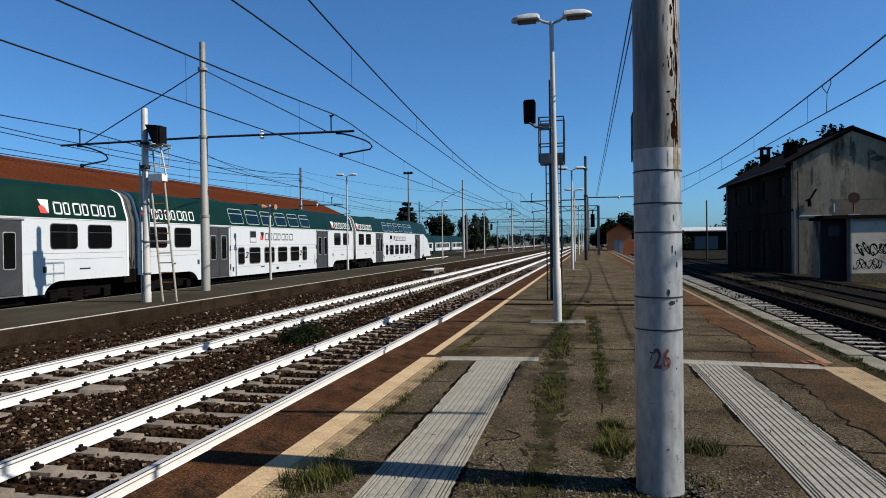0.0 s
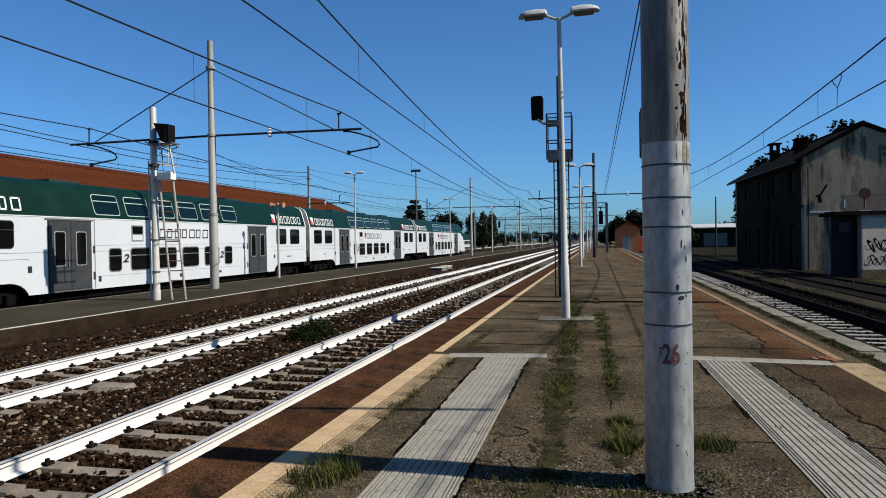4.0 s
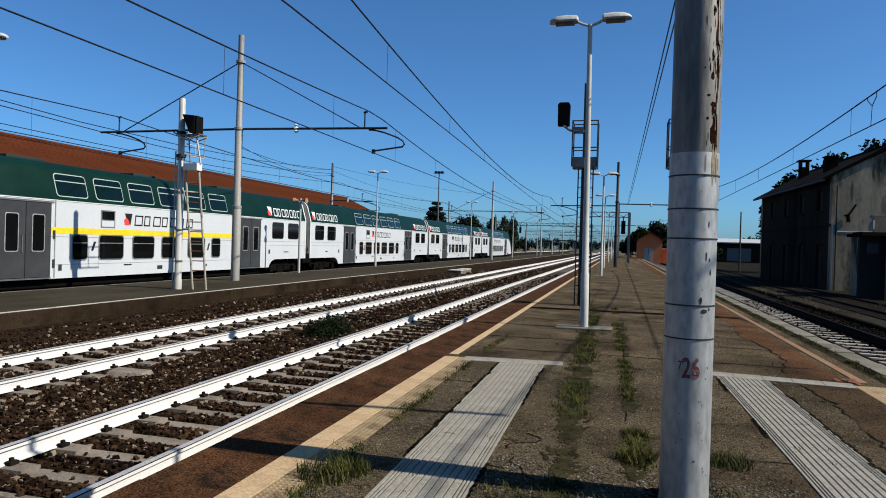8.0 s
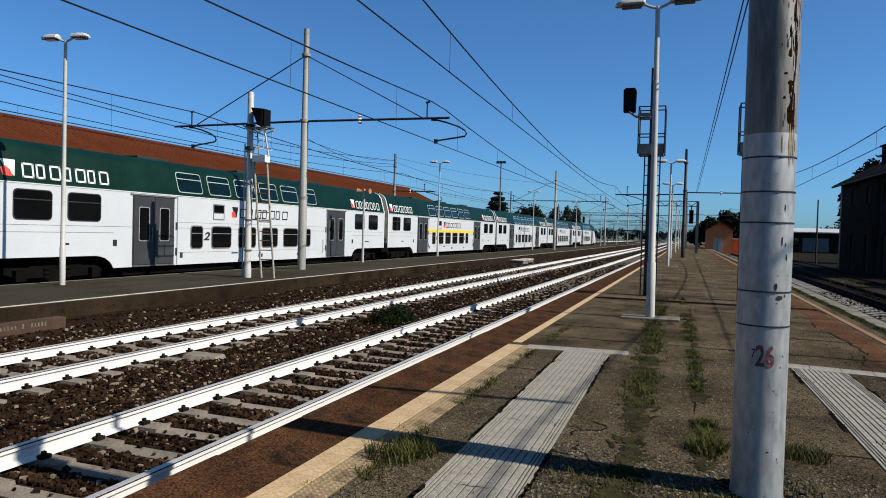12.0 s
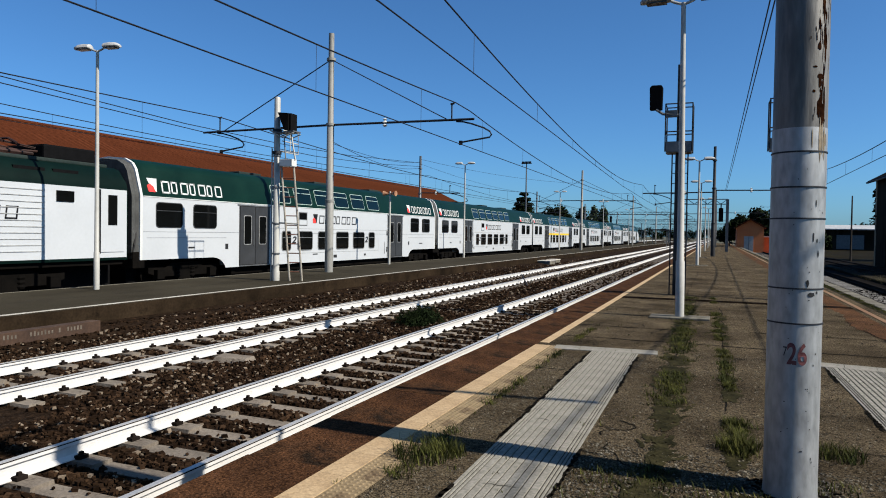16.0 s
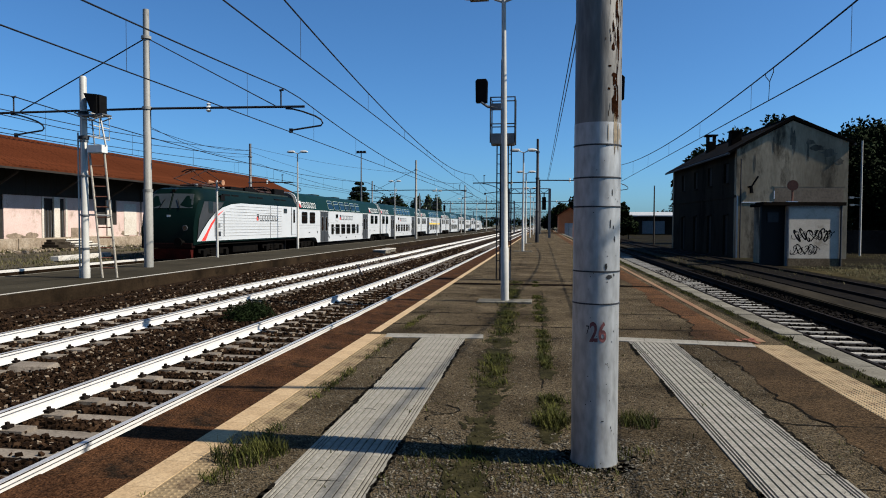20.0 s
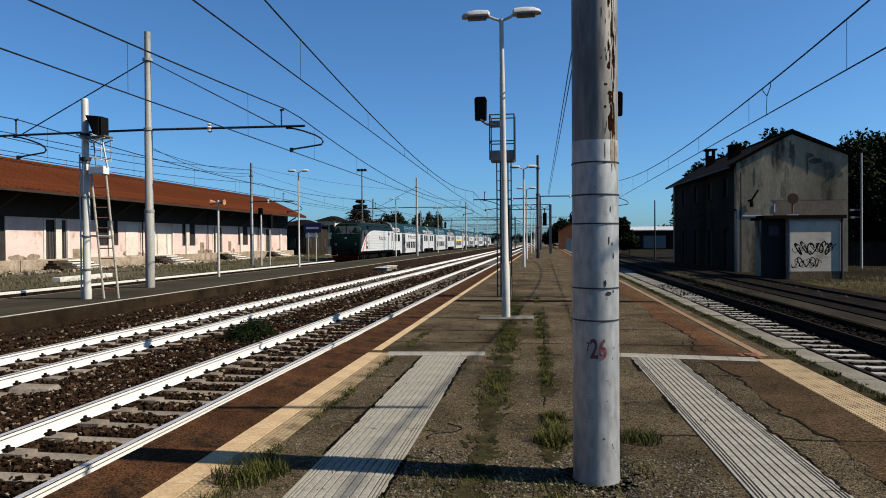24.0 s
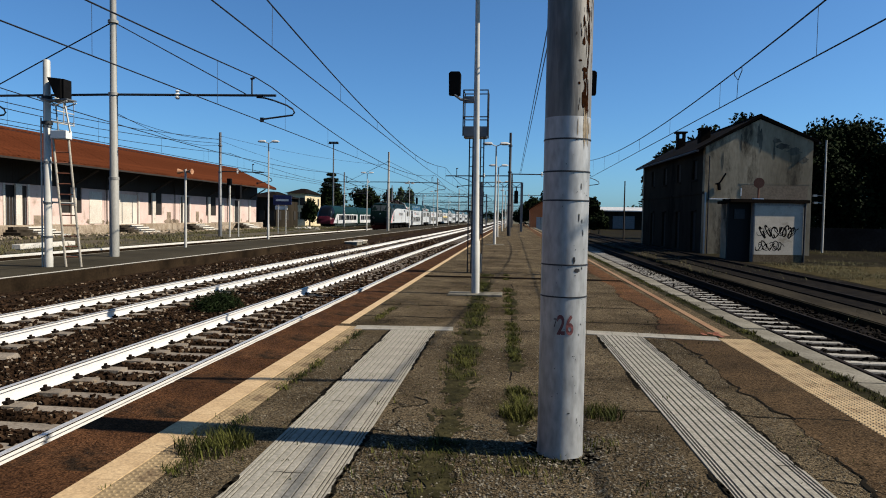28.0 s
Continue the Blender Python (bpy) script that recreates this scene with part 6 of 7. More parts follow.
        for q in (-10.6, -7.2, -3.4):
            part("roof_grille", Form().box(s * 1.2, s * 1.32, q - 0.45, q + 0.45, 3.42, 3.58), BLACK, body)
            part("roof_grille", Form().box(s * 1.2, s * 1.32, q + 0.7, q + 1.5, 3.42, 3.58), BLACK, body)
        for q in (-12.35, -11.35):
            part("handrail", Form().tube([(s * 1.56, q, 1.3), (s * 1.56, q, 2.6)], 0.018, 6), STEEL_GREY, body)
    wordmark(body, -6.98, 2.14, 3.2, 0.4, 1.516, INK)
    part("vent", Form().box(1.4, 1.5, -11.6, -11.15, 3.2, 3.5), BLACK, body)
    # underside
    part("tank", Form().box(-1.2, 1.2, -9.6, -6.2, 0.35, 1.0), UNDER, t, "dark underfloor equipment", 0.04)
    part("skirt", Form().box(-1.4, 1.4, -14.2, -0.4, 0.86, 1.0), UNDER, t)
    # Black fill added below the floor, keeping the bright yard from showing.
    part("centre_beam", Form().box(-0.62, 0.62, -14.3, -0.2, 0.12, 0.86), BLACK, t)
    bogie(t, -3.9, 1.15)
    bogie(t, -11.9, 1.15)
    # roof and current collectors
    deck = part("roof_deck", Form().box(-0.95, 0.95, -12.6, -0.6, 3.8, 3.9), ROOF_GREY, t, "dark roof deck", 0.03)
    for y0, y1, h in ((-9.0, -7.4, 0.22), (-7.1, -5.7, 0.26), (-2.6, -0.9, 0.42)):
        part("roof_box", Form().box(-0.8, 0.8, y0, y1, 3.88, 3.88 + h), BLACK, deck, bevel=0.06)
    for y in (-12.4, -10.0, -9.4):
        part("insulator", Form().lathe([(0.05, 0), (0.11, 0.05), (0.05, 0.1), (0.11, 0.15), (0.05, 0.22)], 10, (0.5, y, 3.82)), STEEL_GREY, deck, smooth=True)
    for y, up in ((-11.2, 0.85), (-3.7, 0.3)):
        p = part("pantograph", Form().tube([(-0.6, y - 0.9, 4.0), (-0.6, y + 0.9, 4.0)], 0.045, 6).tube([(0.6, y - 0.9, 4.0), (0.6, y + 0.9, 4.0)], 0.045, 6).tube([(-0.6, y + 0.9, 4.0), (0.6, y + 0.9, 4.0)], 0.045, 6).tube([(-0.6, y - 0.9, 4.0), (0.6, y - 0.9, 4.0)], 0.045, 6), PANTO, deck, "rust-brown folding current collector")
        for s in (-1, 1):
            part("arm", Form().tube([(s * 0.55, y - 0.7, 4.02), (s * 0.5, y + 1.75, 4.0 + up * 0.35), (s * 0.35, y - 0.2, 4.02 + up)], 0.036, 6), PANTO, p)
            part("arm", Form().tube([(s * 0.55, y + 0.7, 4.02), (s * 0.5, y - 1.75, 4.0 + up * 0.35), (s * 0.35, y + 0.2, 4.02 + up)], 0.036, 6), PANTO, p)
        for q in (-0.2, 0.2):
            part("contact_strip", Form().tube([(-0.95, y + q, 3.9 + up), (-0.6, y + q, 4.04 + up), (0.6, y + q, 4.04 + up), (0.95, y + q, 3.9 + up)], 0.036, 6), PANTO, p)
    part("gangway", Form().box(-0.7, 0.7, -0.32, -0.06, 1.0, 3.3), RUBBER, t)
    return t


GLASS_SKY = glass("windscreen_glass", (0.045, 0.053, 0.055), 0.1)
RIB_GREY = surf("panel_rib", (0.2688, 0.2752, 0.2752), (0.32, 0.3264, 0.3264), 3, 0.5, 20, 0.0)
loco = locomotive()

# ---- the railcar that waits in the yard ----
rc = thing("railcar", "green and white railcar with a dark red front", "railcar", (-29.7, 104.5, -0.42))
rsec = [(1.32, 0.5), (1.32, 2.15), (1.27, 2.65), (0.95, 3.28), (0.5, 3.42)]


def rring(y, w, k):
    r = [(x * w, y, 0.5 + (z - 0.5) * k) for x, z in rsec]
    return r + [(-p[0], p[1], p[2]) for p in reversed(r)]


RC_RED = surf("dark_red_front", (0.03, 0.003, 0.007), (0.055, 0.006, 0.012), 1, 0.4, 12, 0.0, spec=0.2)
for n, (a, b) in enumerate(((2.0, 17.6), (17.9, 32.9), (33.2, 48.8))):
    car = part("car_body", Form().loft([rring(a, 1, 1), rring(b, 1, 1)]), GREEN_PAINT, rc, "green car body", smooth=True)
    part("white_side", plate(rect(a + 1.6, b, 0.56, 2.08), 1.32, 0.01), WHITE_PAINT, car)
    part("window_band", plate(rect(a + 2.4, b - 1.0, 1.12, 1.92), 1.328, 0.01), GLASS, car)
    for y in (a + 5.5, a + 11.0):
        d = part("door", plate(rect(y, y + 1.3, 0.56, 2.12), 1.33, 0.012), TRIM_WHITE, car)
        part("door_pane", plate(rect(y + 0.2, y + 1.1, 1.1, 1.95), 1.34, 0.008), GLASS, d)
    for i in range(5):
        part("pillar", plate(rect(a + 3.4 + i * 2.0, a + 3.55 + i * 2.0, 1.12, 1.92), 1.335, 0.008), WHITE_PAINT, car)
    part("skirt", Form().box(-1.2, 1.2, a + 0.5, b - 0.2, 0.12, 0.5), ROOF_GREY, car, "dark underframe")
for y0, s in ((2.0, -1), (48.8, 1)):
    part("windscreen", Form().loft([rring(y0, 0.995, 0.995), rring(y0 + s * 0.6, 0.98, 0.96), rring(y0 + s * 1.25, 0.93, 0.78), rring(y0 + s * 1.65, 0.88, 0.5)]), GLASS, rc, "dark wrap-round windscreen", smooth=True)
    part("cab_cap", Form().loft([rring(y0, 1.006, 1.004), rring(y0 + s * 0.35, 1.0, 0.99)]), GREEN_PAINT, rc, "dark green cab roof", smooth=True)
    part("nose", Form().loft([rring(y0, 1.004, 0.44), rring(y0 + s * 1.1, 0.99, 0.44), rring(y0 + s * 1.7, 0.93, 0.42), rring(y0 + s * 1.95, 0.82, 0.28)]), RC_RED, rc, "dark red rounded nose", smooth=True)
    for q in (-1, 1):
        part("headlight", Form().box(q * 0.75 - 0.2, q * 0.75 + 0.2, y0 + s * 1.84 - 0.06, y0 + s * 1.84 + 0.06, 1.0, 1.14), LENS, rc)
part("slanted_trim", plate([(0.9, 0.62), (2.9, 0.62), (3.6, 2.1), (2.9, 2.1)], 1.332, 0.012), WHITE_PAINT, rc, "white slanted side trim")
for y in (4.5, 17.75, 33.05, 46.5):
    bogie(rc, y, 1.0)
part("roof_pack", Form().box(-0.7, 0.7, 8, 14, 3.38, 3.6).box(-0.7, 0.7, 38, 44, 3.38, 3.6), ROOF_GREY, rc, bevel=0.05)

# ---- the long goods shed across the yard ----
SHED_X = -32.0
shed = thing("goods_shed", "long pink goods shed with red tiled roof and deep eaves", "goods shed", (SHED_X, 0, 0))
SY0, SY1 = -60.0, 82.2
openings = [(40.2, 41.85, 0.5, 3.05, "door"), (45.6, 47.4, 1.3, 3.3, "window"), (52.45, 55.15, 0.5, 2.9, "board"), (57.3, 59.0, 1.2, 3.3, "window"), (63.0, 64.4, 0.5, 3.0, "door"), (68.6, 70.4, 1.2, 3.3, "window"), (75.7, 76.9, 0.5, 3.0, "door"), (34.6, 36.4, 0.5, 3.2, "window"), (29.0, 30.2, 0.5, 2.95, "door"), (22.6, 24.4, 1.2, 3.4, "window"), (16.0, 18.0, 0.5, 3.0, "door"), (9.0, 11.0, 1.2, 3.4, "window")]
openings.sort()
y = SY0
openings = [(a - 0.3, b + 0.3, c, d, k) if k == "window" else (a - 0.15, b + 0.15, c, d, k) for a, b, c, d, k in openings]
for y0, y1, z0, z1, kind in openings + [(SY1, SY1, 0, 0, "")]:
    part("wall", Form().box(-0.4, 0.0, y, y0, -0.3, 5.0), PLASTER_PINK, shed, "faded pink plastered wall")
    if y1 > y0:
        part("wall", Form().box(-0.4, 0.0, y0, y1, z1, 5.0), PLASTER_PINK, shed)
        if z0 > 0.6:
            part("wall", Form().box(-0.4, 0.0, y0, y1, -0.3, z0), PLASTER_PINK, shed)
        if kind == "window":
            w = part("window", Form().box(-0.14, -0.07, y0, y1, z0, z1), SHUTTER, shed, "dark empty window")
            part("window_bar", Form().box(-0.07, -0.03, (y0 + y1) / 2 - 0.03, (y0 + y1) / 2 + 0.03, z0, z1), WOOD_DARK, w)
        else:
            d = part("door", Form().box(-0.14, -0.07, y0, y1, -0.3, z1), WOOD_DARK if kind == "door" else PLASTER_PALE, shed, "dark timber door" if kind == "door" else "pale boarded door")
            for i in range(7 if kind == "door" else 2):
                a = y0 + (y1 - y0) * (i + 0.5) / (7 if kind == "door" else 2)
                part("gate_bar", Form().box(-0.07, -0.035, a - 0.025, a + 0.025, 0.5, 2.3), STEEL_GREY, d)
            for s in (y0 - 0.22, y1 + 0.04):
                part("door_frame", Form().box(0.0, 0.05, s, s + 0.18, 0.4, z1 + 0.1), PLASTER_PALE, d)
    y = y1
part("wall_back", Form().box(-6.6, -6.2, SY0, SY1, -0.8, 4.7), PLASTER_PINK, shed)
ER, EZ, RX, RZ = 2.4, 4.58, -2.6, 6.85
for a in (SY0, SY1 - 0.4):
    part("wall_end", Form().prism_y([(-6.2, -0.8), (-0.4, -0.8), (-0.4, 5.5), (RX, 6.75), (-6.2, 4.9)], a, a + 0.4), PLASTER_PINK, shed)
for yp in np.arange(2.0, SY1, 5.55):
    part("pilaster", Form().box(0.0, 0.12, yp, yp + 0.55, 0.4, 3.14), PLASTER_PALE, shed, "pale plaster pilaster")
for i in range(18):
    a = 0.5 + i * 4.6
    part("plinth", Form().box(-0.05, 0.5, a, a + 4.55, -0.5, 0.46 + random.uniform(-0.05, 0.03)), PLINTH, shed, "rough stone loading plinth", 0.04)
BARE = surf("bare_plaster", (0.1, 0.075, 0.052), (0.21, 0.165, 0.125), 1.6, 0.95, 10, 0.6, stain=((0.05, 0.037, 0.026), 2.0, 0.55), depth=0.03)
PALE_STEP = surf("pale_worn_stone", (0.36, 0.34, 0.3), (0.48, 0.46, 0.42), 1.2, 0.9, 20, 0.3, rnd=0.1, stain=((0.16, 0.14, 0.11), 1.6, 0.6))
# Dark stone colour for the half of each stair that lies in shade.
SHADED_STEP = surf("shade_dark_stone", (0.014, 0.011, 0.008), (0.045, 0.037, 0.028), 1.2, 0.95, 20, 0.3, rnd=0.2, spec=0.02)
for a in (41.2, 53.0, 64.5, 76.3, 29.6, 17.0):
    for i in range(4):
        x1, z1 = 2.1 - 0.4 * i, -0.12 + i * 0.165
        ya, ym, yb = a - 2.2 + 0.2 * i, a - 0.55 + 0.1 * i, a + 2.2 - 0.2 * i
        part("step", Form().box(0.5, x1, ym, yb, -0.5, z1), PALE_STEP, shed, "pale stone step", 0.02)
        # Dark strip on the riser paints the shadow below the tread edge.
        part("step_gap", Form().box(x1, x1 + 0.03, ym, yb, z1 - 0.15, z1 - 0.085), WOOD_DARK, shed)
        part("step", Form().box(0.5, x1 - 0.02, ya, ym, -0.5, z1 - 0.01), SHADED_STEP, shed, "stone step coloured dark as its shaded half", 0.02)
random.seed(23)
for i in range(46):
    yc, w, h = random.uniform(18, 81), random.uniform(0.15, 0.9), random.uniform(0.08, 0.3)
    zc = 0.46 + h * random.uniform(0.2, 0.9)
    if any(a - w < yc < b + w for a, b, c, d, k in openings):
        continue
    ring = [(0.008 + 0.0002 * i, yc + w * math.cos(t * 0.42) * random.uniform(0.6, 1.15), max(zc + h * math.sin(t * 0.42) * random.uniform(0.5, 1.2), 0.4)) for t in range(15)]
    part("bare_patch", Form().add(ring, [tuple(range(15))]), BARE, shed, "brown patch where the plaster has fallen")
for yc in (50.6, 61.4, 73.2):
    part("downpipe", Form().tube([(0.17, yc, 0.3), (0.17, yc, 4.6)], 0.05, 6), WOOD_DARK, shed)
for y0, y1, z0, z1 in ((42.6, 43.9, 0.5, 1.1), (48.6, 50.2, 0.5, 2.95), (60.2, 60.9, 0.5, 1.5), (71.4, 72.6, 0.5, 2.6), (66.0, 66.6, 0.6, 1.6)):
    part("wall_panel", Form().box(0.0, 0.03, y0, y1, z0, z1), PLASTER_PALE if z1 > 2 else BARE, shed, "pale boarded panel" if z1 > 2 else "")
# dark boarding put on the upper wall to deepen the eave shade, then the roof
BOARD = cut("canopy_board", Form().box(0.004, 0.05, 0.01, 0.54, 3.15, 4.98), WOOD_DARK)
sl = (RZ - EZ) / (RX - ER)
part("roof", Form().prism_y([(ER, EZ), (ER, EZ + 0.14), (RX, RZ + 0.14), (-7.15, EZ + 0.14), (-7.15, EZ), (RX, RZ)], SY0 - 1, SY1 + 0.5), TILE_RED, shed, "long red clay tile roof")
ROLL = cut("tile_roll", Form().loft([[(ER + 0.02, -0.1, EZ + 0.13), (ER + 0.02, 0.1, EZ + 0.13), (ER + 0.02, 0, EZ + 0.2)], [(RX, -0.1, RZ + 0.13), (RX, 0.1, RZ + 0.13), (RX, 0, RZ + 0.2)]]), TILE_RED)
behind = Form()
for q in np.arange(SY0 - 0.9, SY1 + 0.45, 0.42):
    if q > 8:
        part("tile_roll", ROLL, TILE_RED, shed, at=(random.uniform(-0.02, 0.02), q, random.uniform(-0.012, 0.012)))
    else:
        behind.loft([[(ER + 0.02, q - 0.1, EZ + 0.13), (ER + 0.02, q + 0.1, EZ + 0.13), (ER + 0.02, q, EZ + 0.2)], [(RX, q - 0.1, RZ + 0.13), (RX, q + 0.1, RZ + 0.13), (RX, q, RZ + 0.2)]])
tagged(part("tile_field", behind, TILE_RED, shed), kind="stuff")
part("ridge", Form().tube([(RX, SY0 - 1, RZ + 0.16), (RX, SY1 + 0.5, RZ + 0.16)], 0.13, 8), TILE_RED, shed)
part("fascia", Form().box(ER - 0.06, ER + 0.02, SY0 - 1, SY1 + 0.5, EZ - 0.1, EZ + 0.02), WOOD_DARK, shed, "dark timber fascia")
for q in np.arange(SY0, SY1 - 0.1, 0.55):
    part("canopy_board", BOARD, WOOD_DARK, shed, at=(0.0, q, 0.0))
# Added out of sight, to cut the light bounced up under the roof.
part("soffit", Form().prism_y([(ER - 0.08, EZ - 0.02), (0.0, EZ - 0.02 - sl * (ER - 0.08)), (0.0, EZ - 0.06 - sl * (ER - 0.08)), (ER - 0.08, EZ - 0.06)], SY0, SY1), WOOD_DARK, shed, "unseen dark boards added under the eaves against bounced light")
for q in np.arange(2.0, SY1, 1.4):
    part("rafter", Form().loft([[(0, q, 5.4), (0, q + 0.12, 5.4), (0, q + 0.12, 5.52), (0, q, 5.52)], [(ER - 0.05, q, EZ - 0.14), (ER - 0.05, q + 0.12, EZ - 0.14), (ER - 0.05, q + 0.12, EZ), (ER - 0.05, q, EZ)]]), WOOD_DARK, shed)
for q in np.arange(2.0, SY1, 5.55):
    part("bracket", Form().tube([(0.05, q + 0.3, 3.3), (ER - 0.4, q + 0.3, EZ - 0.12)], 0.08, 6), WOOD_DARK, shed)
tagged(new("rubble_stones", stones(700, [(-31.5, -30.5, 14, 82), (-30.5, -28.5, 30, 80)], 0.05, 0.17, -0.25, (), PLINTH)), "broken stone rubble along the loading plinth", "rubble", "", "stuff")
beam = thing("stacked_beam", "pale concrete beam lying in the yard", "concrete beam", (-23.45, 32.1, -0.42), 6)
part("beam", Form().box(-0.2, 0.2, -2.4, 2.4, 0, 0.24), PALE_STEP, beam, bevel=0.02)


# ---- derelict station house ----
STAIN_SHADE = surf("stain_shade_plaster", (0.045, 0.039, 0.03), (0.14, 0.126, 0.098), 1.4, 0.95, 8, 0.3, stretch=(1, 1, 0.4), spec=0.05)
HX0, HX1, HY0, HY1, HB = 12.1, 18.75, 45.0, 61.8, -0.65
house = thing("station_house", "two-storey derelict house with stained grey plaster and tiled roof", "house", (0, 0, 0))
apex = (HX0 + HX1) / 2
EAVE, EAVE_R, TOP = 6.2, 6.6, 8.05
part("gable_wall", Form().prism_y([(HX0, HB), (HX1, HB), (HX1, EAVE_R), (apex, TOP - 0.1), (HX0, EAVE)], HY0, HY0 + 0.4), PLASTER_GREY, house, "stained grey gable wall")
part("gable_wall", Form().prism_y([(HX0, HB), (HX1, HB), (HX1, EAVE_R), (apex, TOP - 0.1), (HX0, EAVE)], HY1 - 0.4, HY1), PLASTER_GREY, house)
part("side_wall", Form().box(HX1 - 0.4, HX1, HY0 + 0.4, HY1 - 0.4, HB, EAVE_R), PLASTER_SHADE, house)
wins = [(46.6, 47.6), (50.3, 51.3), (54.0, 55.0), (57.7, 58.7)]
ya = HY0 + 0.4
for y0, y1 in wins + [(HY1 - 0.4, HY1 - 0.4)]:
    part("side_wall", Form().box(HX0, HX0 + 0.4, ya, y0, HB, EAVE), PLASTER_SHADE, house, "grey plastered wall facing the track")
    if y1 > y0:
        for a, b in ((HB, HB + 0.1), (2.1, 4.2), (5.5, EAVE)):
            part("side_wall", Form().box(HX0, HX0 + 0.4, y0, y1, a, b), PLASTER_SHADE, house)
        for z0, z1, nm in ((HB + 0.1, 2.1, "door"), (4.2, 5.5, "window")):
            w = part(nm, Form().box(HX0 + 0.15, HX0 + 0.22, y0, y1, z0, z1), SHUTTER, house, "closed dark shutter")
            part("sill" if nm == "window" else "lintel", Form().box(HX0 - 0.08, HX0 + 0.14, y0 - 0.12, y1 + 0.12, z0 - 0.1 if nm == "window" else z1, z0 if nm == "window" else z1 + 0.1), PLASTER_SHADE, w)
            for i in range(8):
                q = z0 + (z1 - z0) * (i + 0.5) / 8
                part("slat", Form().box(HX0 + 0.12, HX0 + 0.15, y0 + 0.08, y1 - 0.08, q - 0.05, q + 0.05), WOOD_DARK, w)
    ya = y1
part("string_course", Form().box(HX0 - 0.05, HX0, HY0, HY1, 3.2, 3.35), PLASTER_SHADE, house)
for wx, ez, x0 in ((HX0, EAVE, HX0 - 0.5), (HX1, EAVE_R, HX1 + 0.3)):
    zz = ez - abs(x0 - wx) * (TOP - ez) / abs(apex - wx)
    part("roof_slope", Form().prism_y([(x0, zz), (apex, TOP), (apex, TOP + 0.15), (x0, zz + 0.12)], HY0 - 0.12, HY1 + 0.4), TILE_DARK, house, "weathered dark tile roof")
    part("verge", Form().prism_y([(x0, zz + 0.1), (apex, TOP + 0.12), (apex, TOP + 0.2), (x0, zz + 0.17)], HY0 - 0.125, HY0 + 0.1), TILE_DARK, house, "row of dark verge tiles")
    part("gutter", Form().tube([(x0 + (0.03 if x0 > apex else -0.03), HY0 - 0.14, zz), (x0 + (0.03 if x0 > apex else -0.03), HY1 + 0.4, zz)], 0.08, 8), STEEL_DARK, house)
for i in range(30):
    part("ridge_tile", Form().tube([(apex, HY0 - 0.1 + i * 0.57, TOP + 0.13), (apex, HY0 + 0.46 + i * 0.57, TOP + 0.15)], 0.1, 8), TILE_DARK, house)
part("downpipe", Form().tube([(HX0 + 0.25, HY0 - 0.08, HB), (HX0 + 0.25, HY0 - 0.08, 5.6)], 0.045, 8), STEEL_DARK, house, "dark downpipe", smooth=True)
ch = part("chimney", Form().box(13.75, 14.35, 57.2, 57.9, 6.8, 8.15), TILE_DARK, house, "dark plastered chimney", 0.03)
part("chimney_cap", Form().box(13.62, 14.48, 57.1, 58.0, 8.58, 8.7), TILE_DARK, ch)
for x in (13.8, 14.3):
    part("cap_pier", Form().box(x - 0.06, x + 0.06, 57.25, 57.85, 8.15, 8.58), PLASTER_SHADE, ch)
ch = part("chimney", Form().box(13.3, 14.0, 50.0, 50.7, 6.6, 7.98), TILE_DARK, house, "dark chimney", 0.03)
part("chimney_cap", Form().box(13.24, 14.06, 49.94, 50.76, 7.98, 8.06), TILE_DARK, ch)
part("ledge", Form().box(14.3, 18.6, HY0 - 0.012, HY0, 3.84, 3.93), PLASTER_GREY, house, "grey horizontal ledge on the gable")
part("pale_edge", Form().box(12.35, 14.28, HY0 - 0.02, HY0, 2.86, 2.92), PLASTER_WHITE, house, "pale broken plaster edge")
part("pale_edge", Form().box(14.36, 14.42, HY0 - 0.02, HY0, 3.1, 3.6), PLASTER_WHITE, house, "pale broken plaster edge")
part("downpipe", Form().tube([(HX0 + 0.06, HY0 - 0.06, HB), (HX0 + 0.06, HY0 - 0.06, 3.3)], 0.05, 8), POLE_WHITE, house, "pale downpipe", smooth=True)
part("lean_to_mark", Form().box(14.4, 18.5, HY0 - 0.009, HY0, 2.7, 3.8), surf("old_roof_scar", (0.13, 0.095, 0.063), (0.2, 0.152, 0.105), 0.6, 0.9, 8, 0.3), house, "brownish plaster band of a former roof")
random.seed(31)
# Narrow streaks are stains; wide patches at right paint the shade below the verge.
for x, z, w, h in ((15.35, 7.0, 0.1, 0.85), (15.5, 6.6, 0.16, 0.7), (16.35, 6.1, 0.09, 0.9), (16.9, 6.25, 0.55, 0.2), (17.6, 5.95, 0.5, 0.26), (16.5, 6.6, 0.3, 0.16), (14.3, 6.4, 0.07, 0.6), (18.2, 5.4, 0.3, 0.2), (13.2, 5.3, 0.06, 0.7), (14.9, 2.2, 0.3, 0.9)):
    ring = [(x + w * math.cos(t * 0.35) * random.uniform(0.55, 1.15), HY0 - 0.0045 - 0.0006 * random.random(), z + h * math.sin(t * 0.35) * random.uniform(0.6, 1.15)) for t in range(18)]
    st = Form()
    st.add(ring + [(x, HY0 - 0.0045, z)], [(18, t, (t + 1) % 18) for t in range(18)])
    part("water_stain", st, STAIN_SHADE, house, "dark patch of stains and painted verge shade on the plaster")
